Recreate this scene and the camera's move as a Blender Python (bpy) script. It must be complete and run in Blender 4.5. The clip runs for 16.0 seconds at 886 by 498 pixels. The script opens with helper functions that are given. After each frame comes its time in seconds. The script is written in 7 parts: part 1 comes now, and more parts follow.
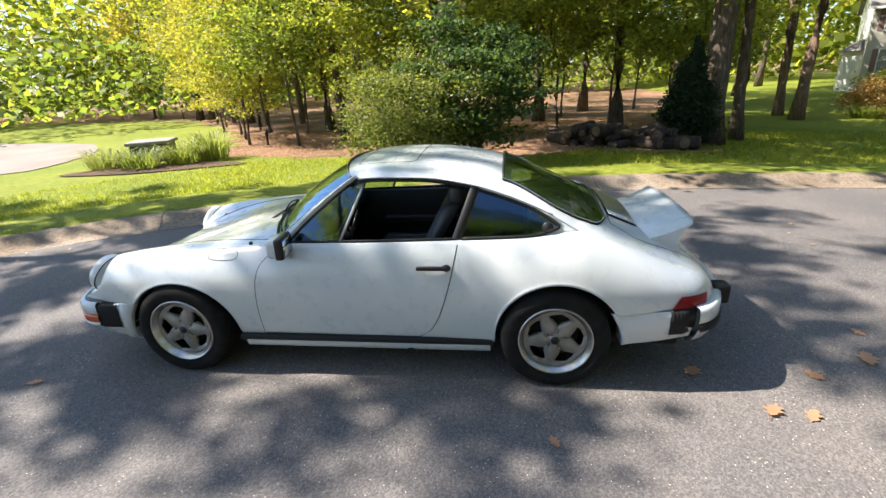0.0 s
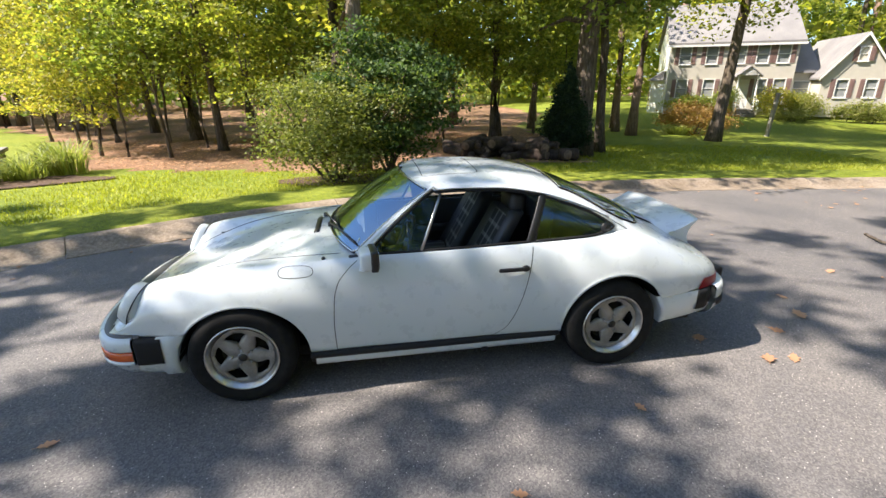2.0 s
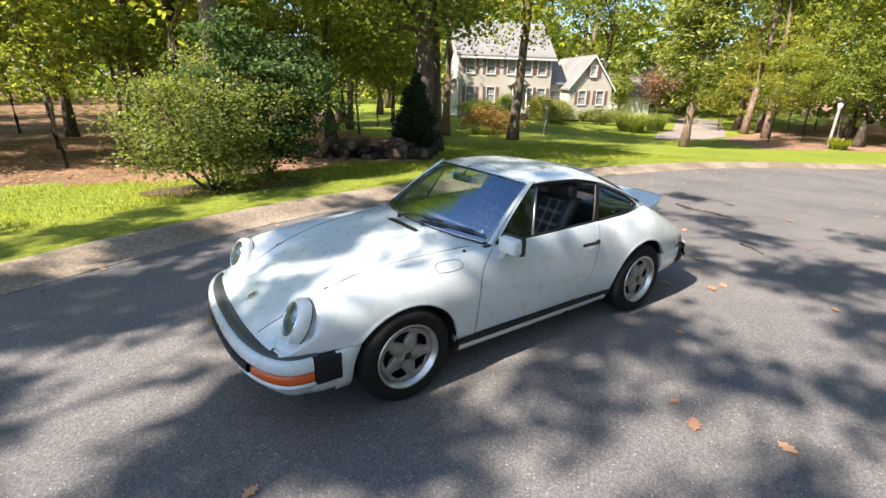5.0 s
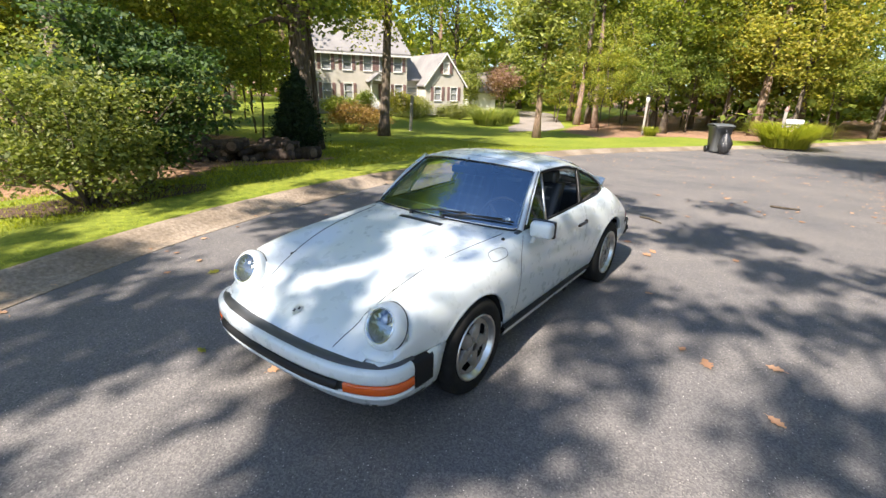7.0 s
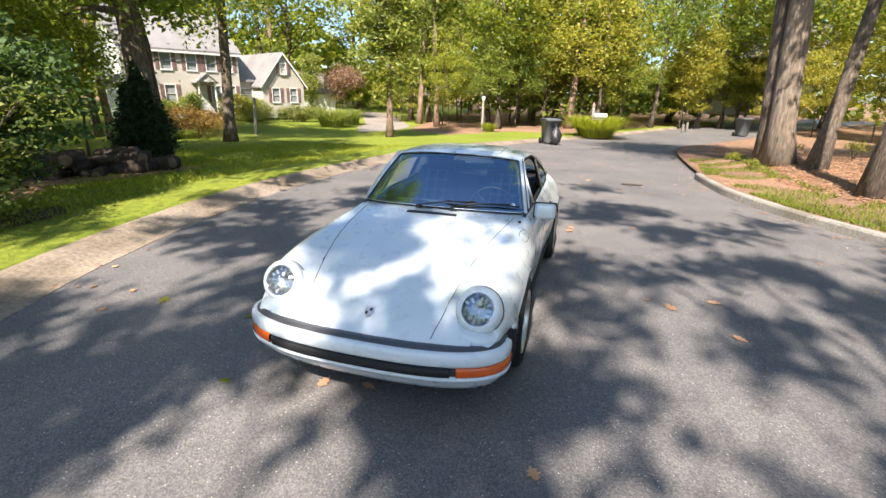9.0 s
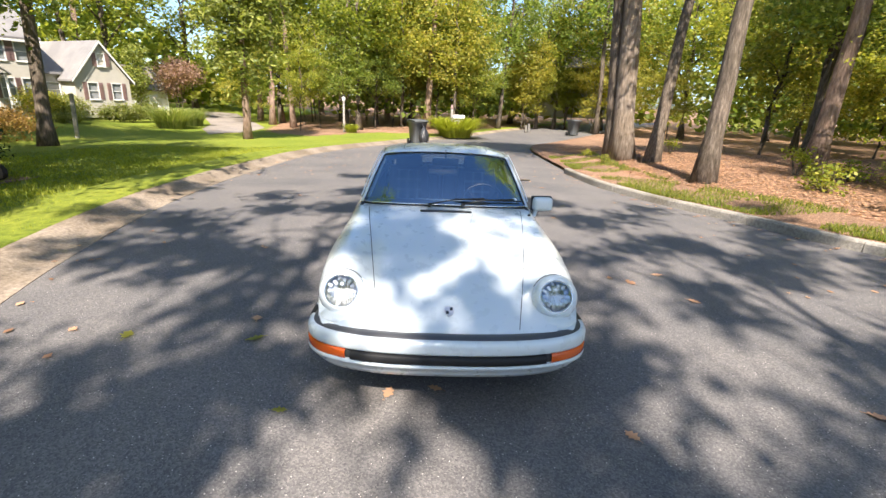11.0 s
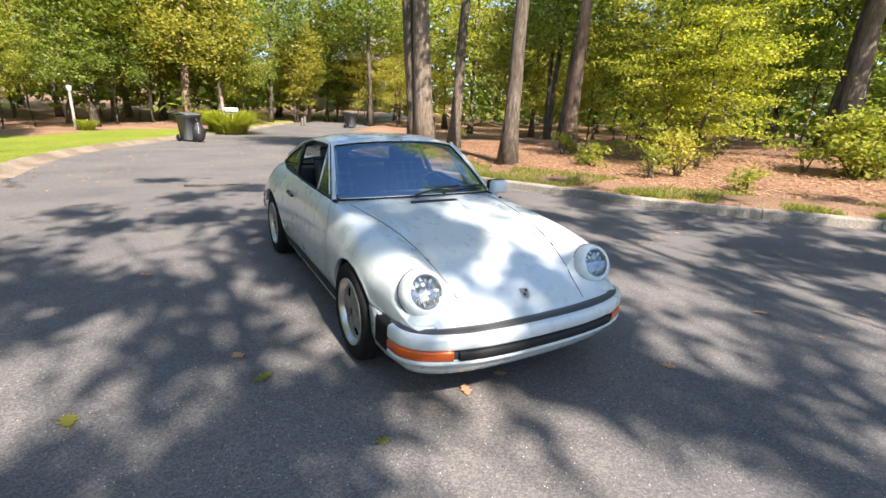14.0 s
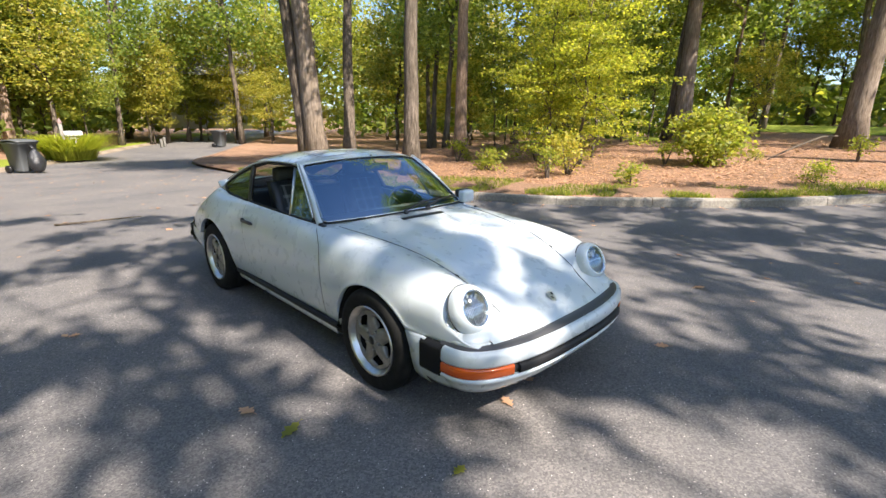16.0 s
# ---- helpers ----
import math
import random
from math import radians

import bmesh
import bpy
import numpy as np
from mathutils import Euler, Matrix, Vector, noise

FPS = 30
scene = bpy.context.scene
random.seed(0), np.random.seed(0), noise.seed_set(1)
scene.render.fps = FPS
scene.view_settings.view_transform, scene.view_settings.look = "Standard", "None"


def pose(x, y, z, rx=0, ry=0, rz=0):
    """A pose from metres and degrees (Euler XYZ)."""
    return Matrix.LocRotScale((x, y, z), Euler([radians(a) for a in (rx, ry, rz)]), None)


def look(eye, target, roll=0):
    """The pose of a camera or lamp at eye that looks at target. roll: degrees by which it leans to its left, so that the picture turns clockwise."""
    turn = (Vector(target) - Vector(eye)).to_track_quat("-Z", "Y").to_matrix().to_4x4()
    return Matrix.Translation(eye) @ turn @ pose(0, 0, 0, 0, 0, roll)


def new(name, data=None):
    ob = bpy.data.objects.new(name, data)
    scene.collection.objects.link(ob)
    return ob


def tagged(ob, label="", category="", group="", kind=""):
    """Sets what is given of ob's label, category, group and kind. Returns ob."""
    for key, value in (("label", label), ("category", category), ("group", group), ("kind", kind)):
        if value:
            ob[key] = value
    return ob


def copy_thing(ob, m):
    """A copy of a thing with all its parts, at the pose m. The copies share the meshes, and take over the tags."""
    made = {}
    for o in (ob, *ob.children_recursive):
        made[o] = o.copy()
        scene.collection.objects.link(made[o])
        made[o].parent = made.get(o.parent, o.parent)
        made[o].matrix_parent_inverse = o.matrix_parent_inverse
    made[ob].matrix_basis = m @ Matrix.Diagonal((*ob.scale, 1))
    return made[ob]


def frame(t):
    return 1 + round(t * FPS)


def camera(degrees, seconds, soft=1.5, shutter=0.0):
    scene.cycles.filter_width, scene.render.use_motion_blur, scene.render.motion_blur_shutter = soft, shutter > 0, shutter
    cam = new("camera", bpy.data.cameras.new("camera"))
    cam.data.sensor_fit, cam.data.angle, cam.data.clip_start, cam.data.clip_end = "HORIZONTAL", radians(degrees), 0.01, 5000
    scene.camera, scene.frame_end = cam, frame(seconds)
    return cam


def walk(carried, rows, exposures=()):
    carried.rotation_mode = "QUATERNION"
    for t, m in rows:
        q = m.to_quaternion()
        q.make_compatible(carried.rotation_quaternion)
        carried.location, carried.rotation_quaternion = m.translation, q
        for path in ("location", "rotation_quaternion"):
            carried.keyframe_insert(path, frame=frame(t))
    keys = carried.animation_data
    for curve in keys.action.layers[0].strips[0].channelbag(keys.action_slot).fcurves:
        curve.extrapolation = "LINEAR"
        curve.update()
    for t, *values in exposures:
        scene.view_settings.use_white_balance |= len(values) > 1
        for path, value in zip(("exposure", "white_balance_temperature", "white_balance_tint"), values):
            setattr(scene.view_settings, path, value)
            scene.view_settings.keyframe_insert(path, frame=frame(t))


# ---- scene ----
cam = camera(86.96, 16.0)
PATH = [
    (0, (0.881, -3.094, 1.707), (0.6037, -1.2403, 1.0092), -3.13),
    (0.5, (0.600, -3.126, 1.721), (0.4643, -1.2532, 1.0326), -2.39),
    (1, (0.294, -3.158, 1.754), (0.3046, -1.2783, 1.0705), -1.62),
    (1.5, (-0.047, -3.239, 1.774), (0.1142, -1.3639, 1.0980), -1.04),
    (2, (-0.377, -3.258, 1.780), (-0.0672, -1.4002, 1.1076), -0.54),
    (2.5, (-0.706, -3.221, 1.785), (-0.2503, -1.3936, 1.1117), -0.02),
    (3, (-1.058, -3.227, 1.799), (-0.4764, -1.4336, 1.1306), 0.45),
    (3.5, (-1.398, -3.169, 1.803), (-0.6823, -1.4236, 1.1401), 0.88),
    (6, (-2.899, -2.512, 1.812), (-1.5789, -1.1634, 1.1503), 1.64),
    (6.5, (-3.081, -2.313, 1.783), (-1.6607, -1.0687, 1.1232), 1.54),
    (7, (-3.226, -2.044, 1.753), (-1.7010, -0.9287, 1.0970), 1.79),
    (7.5, (-3.458, -1.813, 1.731), (-1.8382, -0.8369, 1.0808), 1.75),
    (8, (-3.630, -1.577, 1.720), (-1.9318, -0.7412, 1.0747), 1.56),
    (8.5, (-3.775, -1.302, 1.715), (-2.0088, -0.6170, 1.0732), 1.41),
    (9, (-3.905, -1.035, 1.692), (-2.0864, -0.4984, 1.0570), 1.34),
    (11.5, (-4.111, 0.426, 1.617), (-2.2171, 0.2032, 1.0139), 2.83),
    (12, (-4.059, 0.704, 1.583), (-2.1868, 0.3258, 0.9896), 3.18),
    (12.5, (-3.980, 0.950, 1.571), (-2.1432, 0.4155, 0.9868), 3.57),
    (13, (-3.855, 1.189, 1.552), (-2.0693, 0.5009, 0.9696), 3.66),
    (13.5, (-3.735, 1.414, 1.525), (-2.0134, 0.5845, 0.9345), 3.41),
    (14, (-3.638, 1.609, 1.526), (-1.9884, 0.6484, 0.9301), 2.80),
    (14.5, (-3.503, 1.785, 1.525), (-1.9321, 0.6971, 0.9349), 2.30),
    (15, (-3.359, 1.965, 1.517), (-1.8649, 0.7645, 0.9466), 1.76),
    (15.5, (-3.232, 2.098, 1.506), (-1.8067, 0.8085, 0.9534), 1.19),
    (16, (-3.120, 2.180, 1.509), (-1.7529, 0.8231, 0.9695), 0.61),
]
walk(cam, [(t, look(eye, target, roll)) for t, eye, target, roll in PATH], exposures=[(0.0, 1.62, 5900, 10), (16.0, 1.62, 5900, 10)])

# ---- daylight: clear early-autumn sky, sun ahead of the car ----
SUN_DIR = Vector((-0.66, -0.01, 0.75)).normalized()
world = bpy.data.worlds.new("sky")
scene.world = world
world.use_nodes = True
wn = world.node_tree.nodes
sky = wn.new("ShaderNodeTexSky")
sky.sky_type = "NISHITA"
sky.sun_disc = False
sky.ozone_density = 3.0
sky.sun_elevation = math.asin(SUN_DIR.z)
sky.sun_rotation = math.atan2(SUN_DIR.x, SUN_DIR.y)
wn["Background"].inputs["Strength"].default_value = 0.088
world.node_tree.links.new(sky.outputs[0], wn["Background"].inputs["Color"])
sun = new("sun", bpy.data.lights.new("sun", "SUN"))
sun.data.energy = 5.15
sun.data.angle = radians(0.53)
sun.data.color = (1.0, 0.85, 0.68)
sun.matrix_basis = look(SUN_DIR * 60, (0, 0, 0))

# ---- materials ----
def mat(name, color=(0.5, 0.5, 0.5), rough=0.5, metal=0.0, coat=0.0, spec=0.5):
    m = bpy.data.materials.new(name)
    m.use_nodes = True
    b = m.node_tree.nodes["Principled BSDF"]
    b.inputs["Base Color"].default_value = (*color, 1)
    b.inputs["Roughness"].default_value = rough
    b.inputs["Metallic"].default_value = metal
    b.inputs["Coat Weight"].default_value = coat
    b.inputs["Coat Roughness"].default_value = 0.03
    b.inputs["Specular IOR Level"].default_value = spec
    return m


def node(m, kind, **sets):
    n = m.node_tree.nodes.new(kind)
    for k, v in sets.items():
        n.inputs[k.replace("_", " ")].default_value = v
    return n


def link(m, a, b):
    m.node_tree.links.new(a, b)


def coords(m, kind="Object"):
    return m.node_tree.nodes.new("ShaderNodeTexCoord").outputs[kind]


def noise_tex(m, scale, detail=4.0, rough=0.55, vec=None):
    n = node(m, "ShaderNodeTexNoise", Scale=scale, Detail=detail, Roughness=rough)
    if vec is not None:
        link(m, vec, n.inputs["Vector"])
    return n.outputs["Fac"]


def ramp(m, fac, stops):
    r = m.node_tree.nodes.new("ShaderNodeValToRGB")
    e = r.color_ramp.elements
    while len(e) < len(stops):
        e.new(0.5)
    for el, (p, c) in zip(e, stops):
        el.position = p
        el.color = (*c, 1)
    link(m, fac, r.inputs["Fac"])
    return r.outputs["Color"]


def mixc(m, fac, a, b, mode="MIX"):
    n = m.node_tree.nodes.new("ShaderNodeMix")
    n.data_type = "RGBA"
    n.blend_type = mode
    for key, v in ((0, fac), (6, a), (7, b)):
        if isinstance(v, bpy.types.NodeSocket):
            link(m, v, n.inputs[key])
        else:
            n.inputs[key].default_value = v if key == 0 else (*v, 1)
    return n.outputs[2]


def bsdf(m):
    return m.node_tree.nodes["Principled BSDF"]


def bump(m, height, strength=0.3, dist=0.01):
    n = m.node_tree.nodes.new("ShaderNodeBump")
    n.inputs["Strength"].default_value = strength
    n.inputs["Distance"].default_value = dist
    link(m, height, n.inputs["Height"])
    link(m, n.outputs["Normal"], bsdf(m).inputs["Normal"])


def two_scale(name, stops_a, scale_a, tint, scale_b, rough=0.85, bump_scale=None, bump_s=0.4, bump_d=0.01, spec=0.3):
    """Colour from a fine noise, tinted by a coarse one, with fine relief."""
    m = mat(name, rough=rough, spec=spec)
    v = coords(m)
    c1 = ramp(m, noise_tex(m, scale_a, 6, 0.65, v), stops_a)
    f = ramp(m, noise_tex(m, scale_b, 3, 0.5, v), [(0.35, (0, 0, 0)), (0.65, (1, 1, 1))])
    link(m, mixc(m, f, c1, mixc(m, 1.0, c1, tint, "MULTIPLY")), bsdf(m).inputs["Base Color"])
    if bump_scale:
        bump(m, noise_tex(m, bump_scale, 5, 0.7, v), bump_s, bump_d)
    return m


M = {}
# asphalt: dark binder with pale stone chips
m = M["asphalt"] = mat("asphalt", rough=0.8, spec=0.35)
v = coords(m)
vor = node(m, "ShaderNodeTexVoronoi", Scale=120.0)
link(m, v, vor.inputs["Vector"])
grey = ramp(m, vor.outputs["Color"], [(0.0, (0.064, 0.0625, 0.064)), (0.55, (0.117, 0.113, 0.113)), (1.0, (0.178, 0.169, 0.165))])
vor2 = node(m, "ShaderNodeTexVoronoi", Scale=38.0)
link(m, v, vor2.inputs["Vector"])
chips = ramp(m, vor2.outputs["Distance"], [(0.0, (1, 1, 1)), (0.09, (1, 1, 1)), (0.14, (0, 0, 0))])
some = ramp(m, vor2.outputs["Color"], [(0.0, (0, 0, 0)), (0.55, (0, 0, 0)), (0.6, (1, 1, 1))])
speck = mixc(m, 1.0, chips, some, "MULTIPLY")
base = mixc(m, speck, grey, (0.50, 0.48, 0.45))
worn = ramp(m, noise_tex(m, 0.5, 5, 0.6, v), [(0.3, (0.8, 0.8, 0.82)), (0.7, (1.35, 1.28, 1.2))])
link(m, mixc(m, 1.0, base, worn, "MULTIPLY"), bsdf(m).inputs["Base Color"])
bump(m, vor.outputs["Distance"], 0.28, 0.005)

M["lawn_soil"] = two_scale("lawn", [(0.3, (0.10, 0.13, 0.012)), (0.55, (0.205, 0.23, 0.02)), (0.75, (0.30, 0.295, 0.04))], 9, (0.75, 0.85, 0.7), 0.35, 0.9, 60, 0.6, 0.03)
M["leaf_litter"] = two_scale("leaf_litter", [(0.3, (0.09, 0.052, 0.033)), (0.5, (0.27, 0.155, 0.095)), (0.68, (0.48, 0.315, 0.205))], 30, (0.7, 0.72, 0.7), 0.5, 0.95, 40, 0.9, 0.03)
M["woodland_floor"] = two_scale("woodland_floor", [(0.3, (0.10, 0.06, 0.038)), (0.5, (0.28, 0.16, 0.095)), (0.7, (0.46, 0.29, 0.18))], 14, (0.55, 0.6, 0.5), 0.4, 0.95, 30, 0.9, 0.03)
M["mulch"] = two_scale("mulch", [(0.3, (0.05, 0.03, 0.02)), (0.6, (0.14, 0.09, 0.06)), (0.75, (0.22, 0.15, 0.1))], 30, (0.7, 0.7, 0.7), 1.2, 0.95, 50, 0.8, 0.02)
M["drive"] = two_scale("driveway", [(0.3, (0.19, 0.165, 0.145)), (0.7, (0.32, 0.28, 0.245))], 60, (0.8, 0.8, 0.8), 0.6, 0.9, 120, 0.3, 0.004)
M["kerb"] = two_scale("kerb_concrete", [(0.25, (0.17, 0.155, 0.13)), (0.55, (0.31, 0.285, 0.245)), (0.8, (0.42, 0.39, 0.34))], 26, (0.62, 0.6, 0.55), 1.3, 0.9, 90, 0.5, 0.006)
M["kerb_stained"] = two_scale("stained_kerb_concrete", [(0.25, (0.14, 0.112, 0.083)), (0.55, (0.29, 0.236, 0.18)), (0.8, (0.43, 0.365, 0.29))], 26, (0.6, 0.57, 0.52), 0.9, 0.9, 90, 0.5, 0.006)
M["bark"] = two_scale("bark", [(0.3, (0.048, 0.037, 0.028)), (0.55, (0.155, 0.122, 0.094)), (0.75, (0.30, 0.25, 0.205))], 7, (0.7, 0.72, 0.68), 0.8, 0.95)
M["bark_pale"] = two_scale("bark_pale", [(0.3, (0.10, 0.08, 0.06)), (0.55, (0.26, 0.21, 0.165)), (0.75, (0.40, 0.34, 0.28))], 7, (0.75, 0.72, 0.66), 0.8, 0.95)
M["bark_pine"] = two_scale("bark_pine", [(0.3, (0.11, 0.075, 0.055)), (0.55, (0.29, 0.205, 0.155)), (0.75, (0.46, 0.35, 0.28))], 7, (0.75, 0.72, 0.68), 0.8, 0.95)
for key, sc in (("bark", 1), ("bark_pale", 1), ("bark_pine", 1)):
    m = M[key]
    mp = m.node_tree.nodes.new("ShaderNodeMapping")
    mp.inputs["Scale"].default_value = (34, 34, 4.5)
    link(m, coords(m), mp.inputs["Vector"])
    bump(m, noise_tex(m, 1.0, 5, 0.65, mp.outputs[0]), 1.0, 0.045)
    # colour runs in upright furrows
    up = m.node_tree.nodes.new("ShaderNodeMapping")
    up.inputs["Scale"].default_value = (3.2, 3.2, 0.45)
    link(m, coords(m), up.inputs["Vector"])
    for t in [q for q in m.node_tree.nodes if q.type == "TEX_NOISE" and q.inputs["Scale"].default_value == 7.0]:
        link(m, up.outputs[0], t.inputs["Vector"])


def leaf_mat(name, dark, mid, light, trans=0.45, rough=0.5):
    """Leaves: colour varies leaf by leaf and tree by tree; light comes through."""
    m = bpy.data.materials.new(name)
    m.use_nodes = True
    n = m.node_tree.nodes
    b = n["Principled BSDF"]
    geo = n.new("ShaderNodeNewGeometry")
    info = n.new("ShaderNodeObjectInfo")
    add = n.new("ShaderNodeMath")
    add.operation = "MULTIPLY_ADD"
    add.inputs[1].default_value = 0.72
    link(m, geo.outputs["Random Per Island"], add.inputs[0])
    sc = n.new("ShaderNodeMath")
    sc.operation = "MULTIPLY"
    sc.inputs[1].default_value = 0.28
    link(m, info.outputs["Random"], sc.inputs[0])
    link(m, sc.outputs[0], add.inputs[2])
    col = ramp(m, add.outputs[0], [(0.0, dark), (0.5, mid), (1.0, light)])
    link(m, col, b.inputs["Base Color"])
    b.inputs["Roughness"].default_value = rough
    b.inputs["Specular IOR Level"].default_value = 0.35
    tr = n.new("ShaderNodeBsdfTranslucent")
    link(m, mixc(m, 1.0, col, (1.65, 1.68, 0.78), "MULTIPLY"), tr.inputs["Color"])
    mx = n.new("ShaderNodeMixShader")
    mx.inputs[0].default_value = trans
    link(m, b.outputs[0], mx.inputs[1])
    link(m, tr.outputs[0], mx.inputs[2])
    link(m, mx.outputs[0], n["Material Output"].inputs["Surface"])
    return m


M["leaf"] = leaf_mat("oak_leaves", (0.085, 0.120, 0.021), (0.222, 0.252, 0.041), (0.435, 0.395, 0.072), 0.55)
M["leaf_yellow"] = leaf_mat("yellowing_leaves", (0.122, 0.148, 0.025), (0.275, 0.272, 0.045), (0.490, 0.385, 0.075), 0.5)
M["leaf_lime"] = leaf_mat("lime_leaves", (0.11, 0.145, 0.022), (0.25, 0.275, 0.036), (0.46, 0.415, 0.06), 0.6)
M["leaf_dark"] = leaf_mat("dark_leaves", (0.066, 0.102, 0.024), (0.180, 0.232, 0.049), (0.375, 0.380, 0.088), 0.55)
M["leaf_shrub"] = leaf_mat("shrub_leaves", (0.080, 0.108, 0.028), (0.185, 0.210, 0.055), (0.350, 0.335, 0.115), 0.45)
M["evergreen"] = leaf_mat("evergreen_leaves", (0.026, 0.055, 0.02), (0.062, 0.108, 0.035), (0.15, 0.19, 0.06), 0.4, 0.7)
M["needles"] = leaf_mat("pine_needles", (0.085, 0.12, 0.03), (0.20, 0.232, 0.055), (0.39, 0.385, 0.10), 0.45)
M["cedar"] = leaf_mat("cedar_needles", (0.010, 0.022, 0.012), (0.022, 0.044, 0.02), (0.045, 0.072, 0.03), 0.2, 0.95)
M["maple_orange"] = leaf_mat("orange_leaves", (0.17, 0.10, 0.03), (0.30, 0.19, 0.06), (0.42, 0.30, 0.11), 0.4)
M["plum"] = leaf_mat("plum_leaves", (0.13, 0.08, 0.065), (0.27, 0.17, 0.14), (0.42, 0.29, 0.23), 0.45)
M["grass"] = leaf_mat("grass_blades", (0.14, 0.17, 0.016), (0.265, 0.295, 0.028), (0.39, 0.385, 0.05), 0.45)
M["reed"] = leaf_mat("tall_grass", (0.10, 0.14, 0.03), (0.21, 0.25, 0.06), (0.36, 0.34, 0.13), 0.4)
M["dead_leaf"] = leaf_mat("fallen_leaves", (0.17, 0.088, 0.05), (0.38, 0.215, 0.125), (0.60, 0.39, 0.245), 0.2, 0.8)

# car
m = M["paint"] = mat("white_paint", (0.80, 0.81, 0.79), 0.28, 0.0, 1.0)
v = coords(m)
# white paint tinted blue: the tone of skylit shade is put into the base colour
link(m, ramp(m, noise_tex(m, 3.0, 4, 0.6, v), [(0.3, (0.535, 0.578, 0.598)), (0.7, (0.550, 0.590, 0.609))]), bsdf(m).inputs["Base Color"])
r = ramp(m, noise_tex(m, 14.0, 4, 0.6, v), [(0.3, (0.26, 0.26, 0.26)), (0.7, (0.31, 0.31, 0.31))])
link(m, r, bsdf(m).inputs["Roughness"])
bsdf(m).inputs["Coat Roughness"].default_value = 0.1
bsdf(m).inputs["Coat Weight"].default_value = 0.8
M["seam"] = mat("shut_line", (0.035, 0.036, 0.038), 0.8)
M["rubber"] = mat("black_rubber", (0.016, 0.016, 0.017), 0.55)
m = M["tyre"] = mat("tyre_rubber", (0.010, 0.010, 0.010), 0.85)
link(m, ramp(m, noise_tex(m, 20, 4, 0.6, coords(m)), [(0.3, (0.007, 0.007, 0.007)), (0.7, (0.016, 0.016, 0.015))]), bsdf(m).inputs["Base Color"])
for q in ("tyre", "rubber"):
    bsdf(M[q]).inputs["Specular IOR Level"].default_value = 0.2
M["seal"] = mat("grey_rubber_seal", (0.05, 0.05, 0.053), 0.42)
M["trim"] = mat("black_trim", (0.012, 0.012, 0.013), 0.35)
M["chrome"] = mat("polished_metal", (0.78, 0.78, 0.78), 0.12, 1.0)
m = M["alloy"] = mat("anodised_alloy", (0.62, 0.61, 0.58), 0.33, 1.0)
link(m, ramp(m, noise_tex(m, 25, 4, 0.6, coords(m)), [(0.3, (0.5, 0.49, 0.46)), (0.7, (0.68, 0.67, 0.64))]), bsdf(m).inputs["Base Color"])
m = M["spoke"] = mat("grey_spoke_finish", (0.36, 0.34, 0.31), 0.5, 0.55)
link(m, ramp(m, noise_tex(m, 18, 4, 0.6, coords(m)), [(0.3, (0.22, 0.205, 0.185)), (0.7, (0.35, 0.33, 0.305))]), bsdf(m).inputs["Base Color"])
M["lamp_facet"] = mat("silvered_glass", (0.42, 0.43, 0.44), 0.35, 1.0)
M["lamp_bowl"] = mat("reflector_bowl", (0.36, 0.37, 0.37), 0.45, 0.8)
M["black"] = mat("matt_black", (0.008, 0.008, 0.008), 0.9)
M["amber"] = mat("amber_lens", (0.52, 0.085, 0.008), 0.2, 0, 0.4)
M["red_lens"] = mat("red_lens", (0.20, 0.004, 0.006), 0.3, 0, 0.1, 0.25)
M["vinyl"] = mat("black_vinyl", (0.024, 0.027, 0.034), 0.45)
M["carpet"] = mat("dark_carpet", (0.010, 0.011, 0.015), 0.95)
m = M["plaid"] = mat("tartan_cloth", rough=0.9)
v = coords(m)
sep = m.node_tree.nodes.new("ShaderNodeSeparateXYZ")
link(m, v, sep.inputs[0])


def bands(axis, freq):
    a = m.node_tree.nodes.new("ShaderNodeMath")
    a.operation = "MULTIPLY"
    a.inputs[1].default_value = freq
    link(m, sep.outputs[axis], a.inputs[0])
    f = m.node_tree.nodes.new("ShaderNodeMath")
    f.operation = "FRACT"
    link(m, a.outputs[0], f.inputs[0])
    return ramp(m, f.outputs[0], [(0.0, (0.02, 0.021, 0.023)), (0.55, (0.03, 0.031, 0.033)), (0.62, (0.24, 0.24, 0.23)), (0.80, (0.24, 0.24, 0.23)), (0.86, (0.03, 0.031, 0.033))])


link(m, mixc(m, 0.5, bands(1, 11), bands(2, 11)), bsdf(m).inputs["Base Color"])


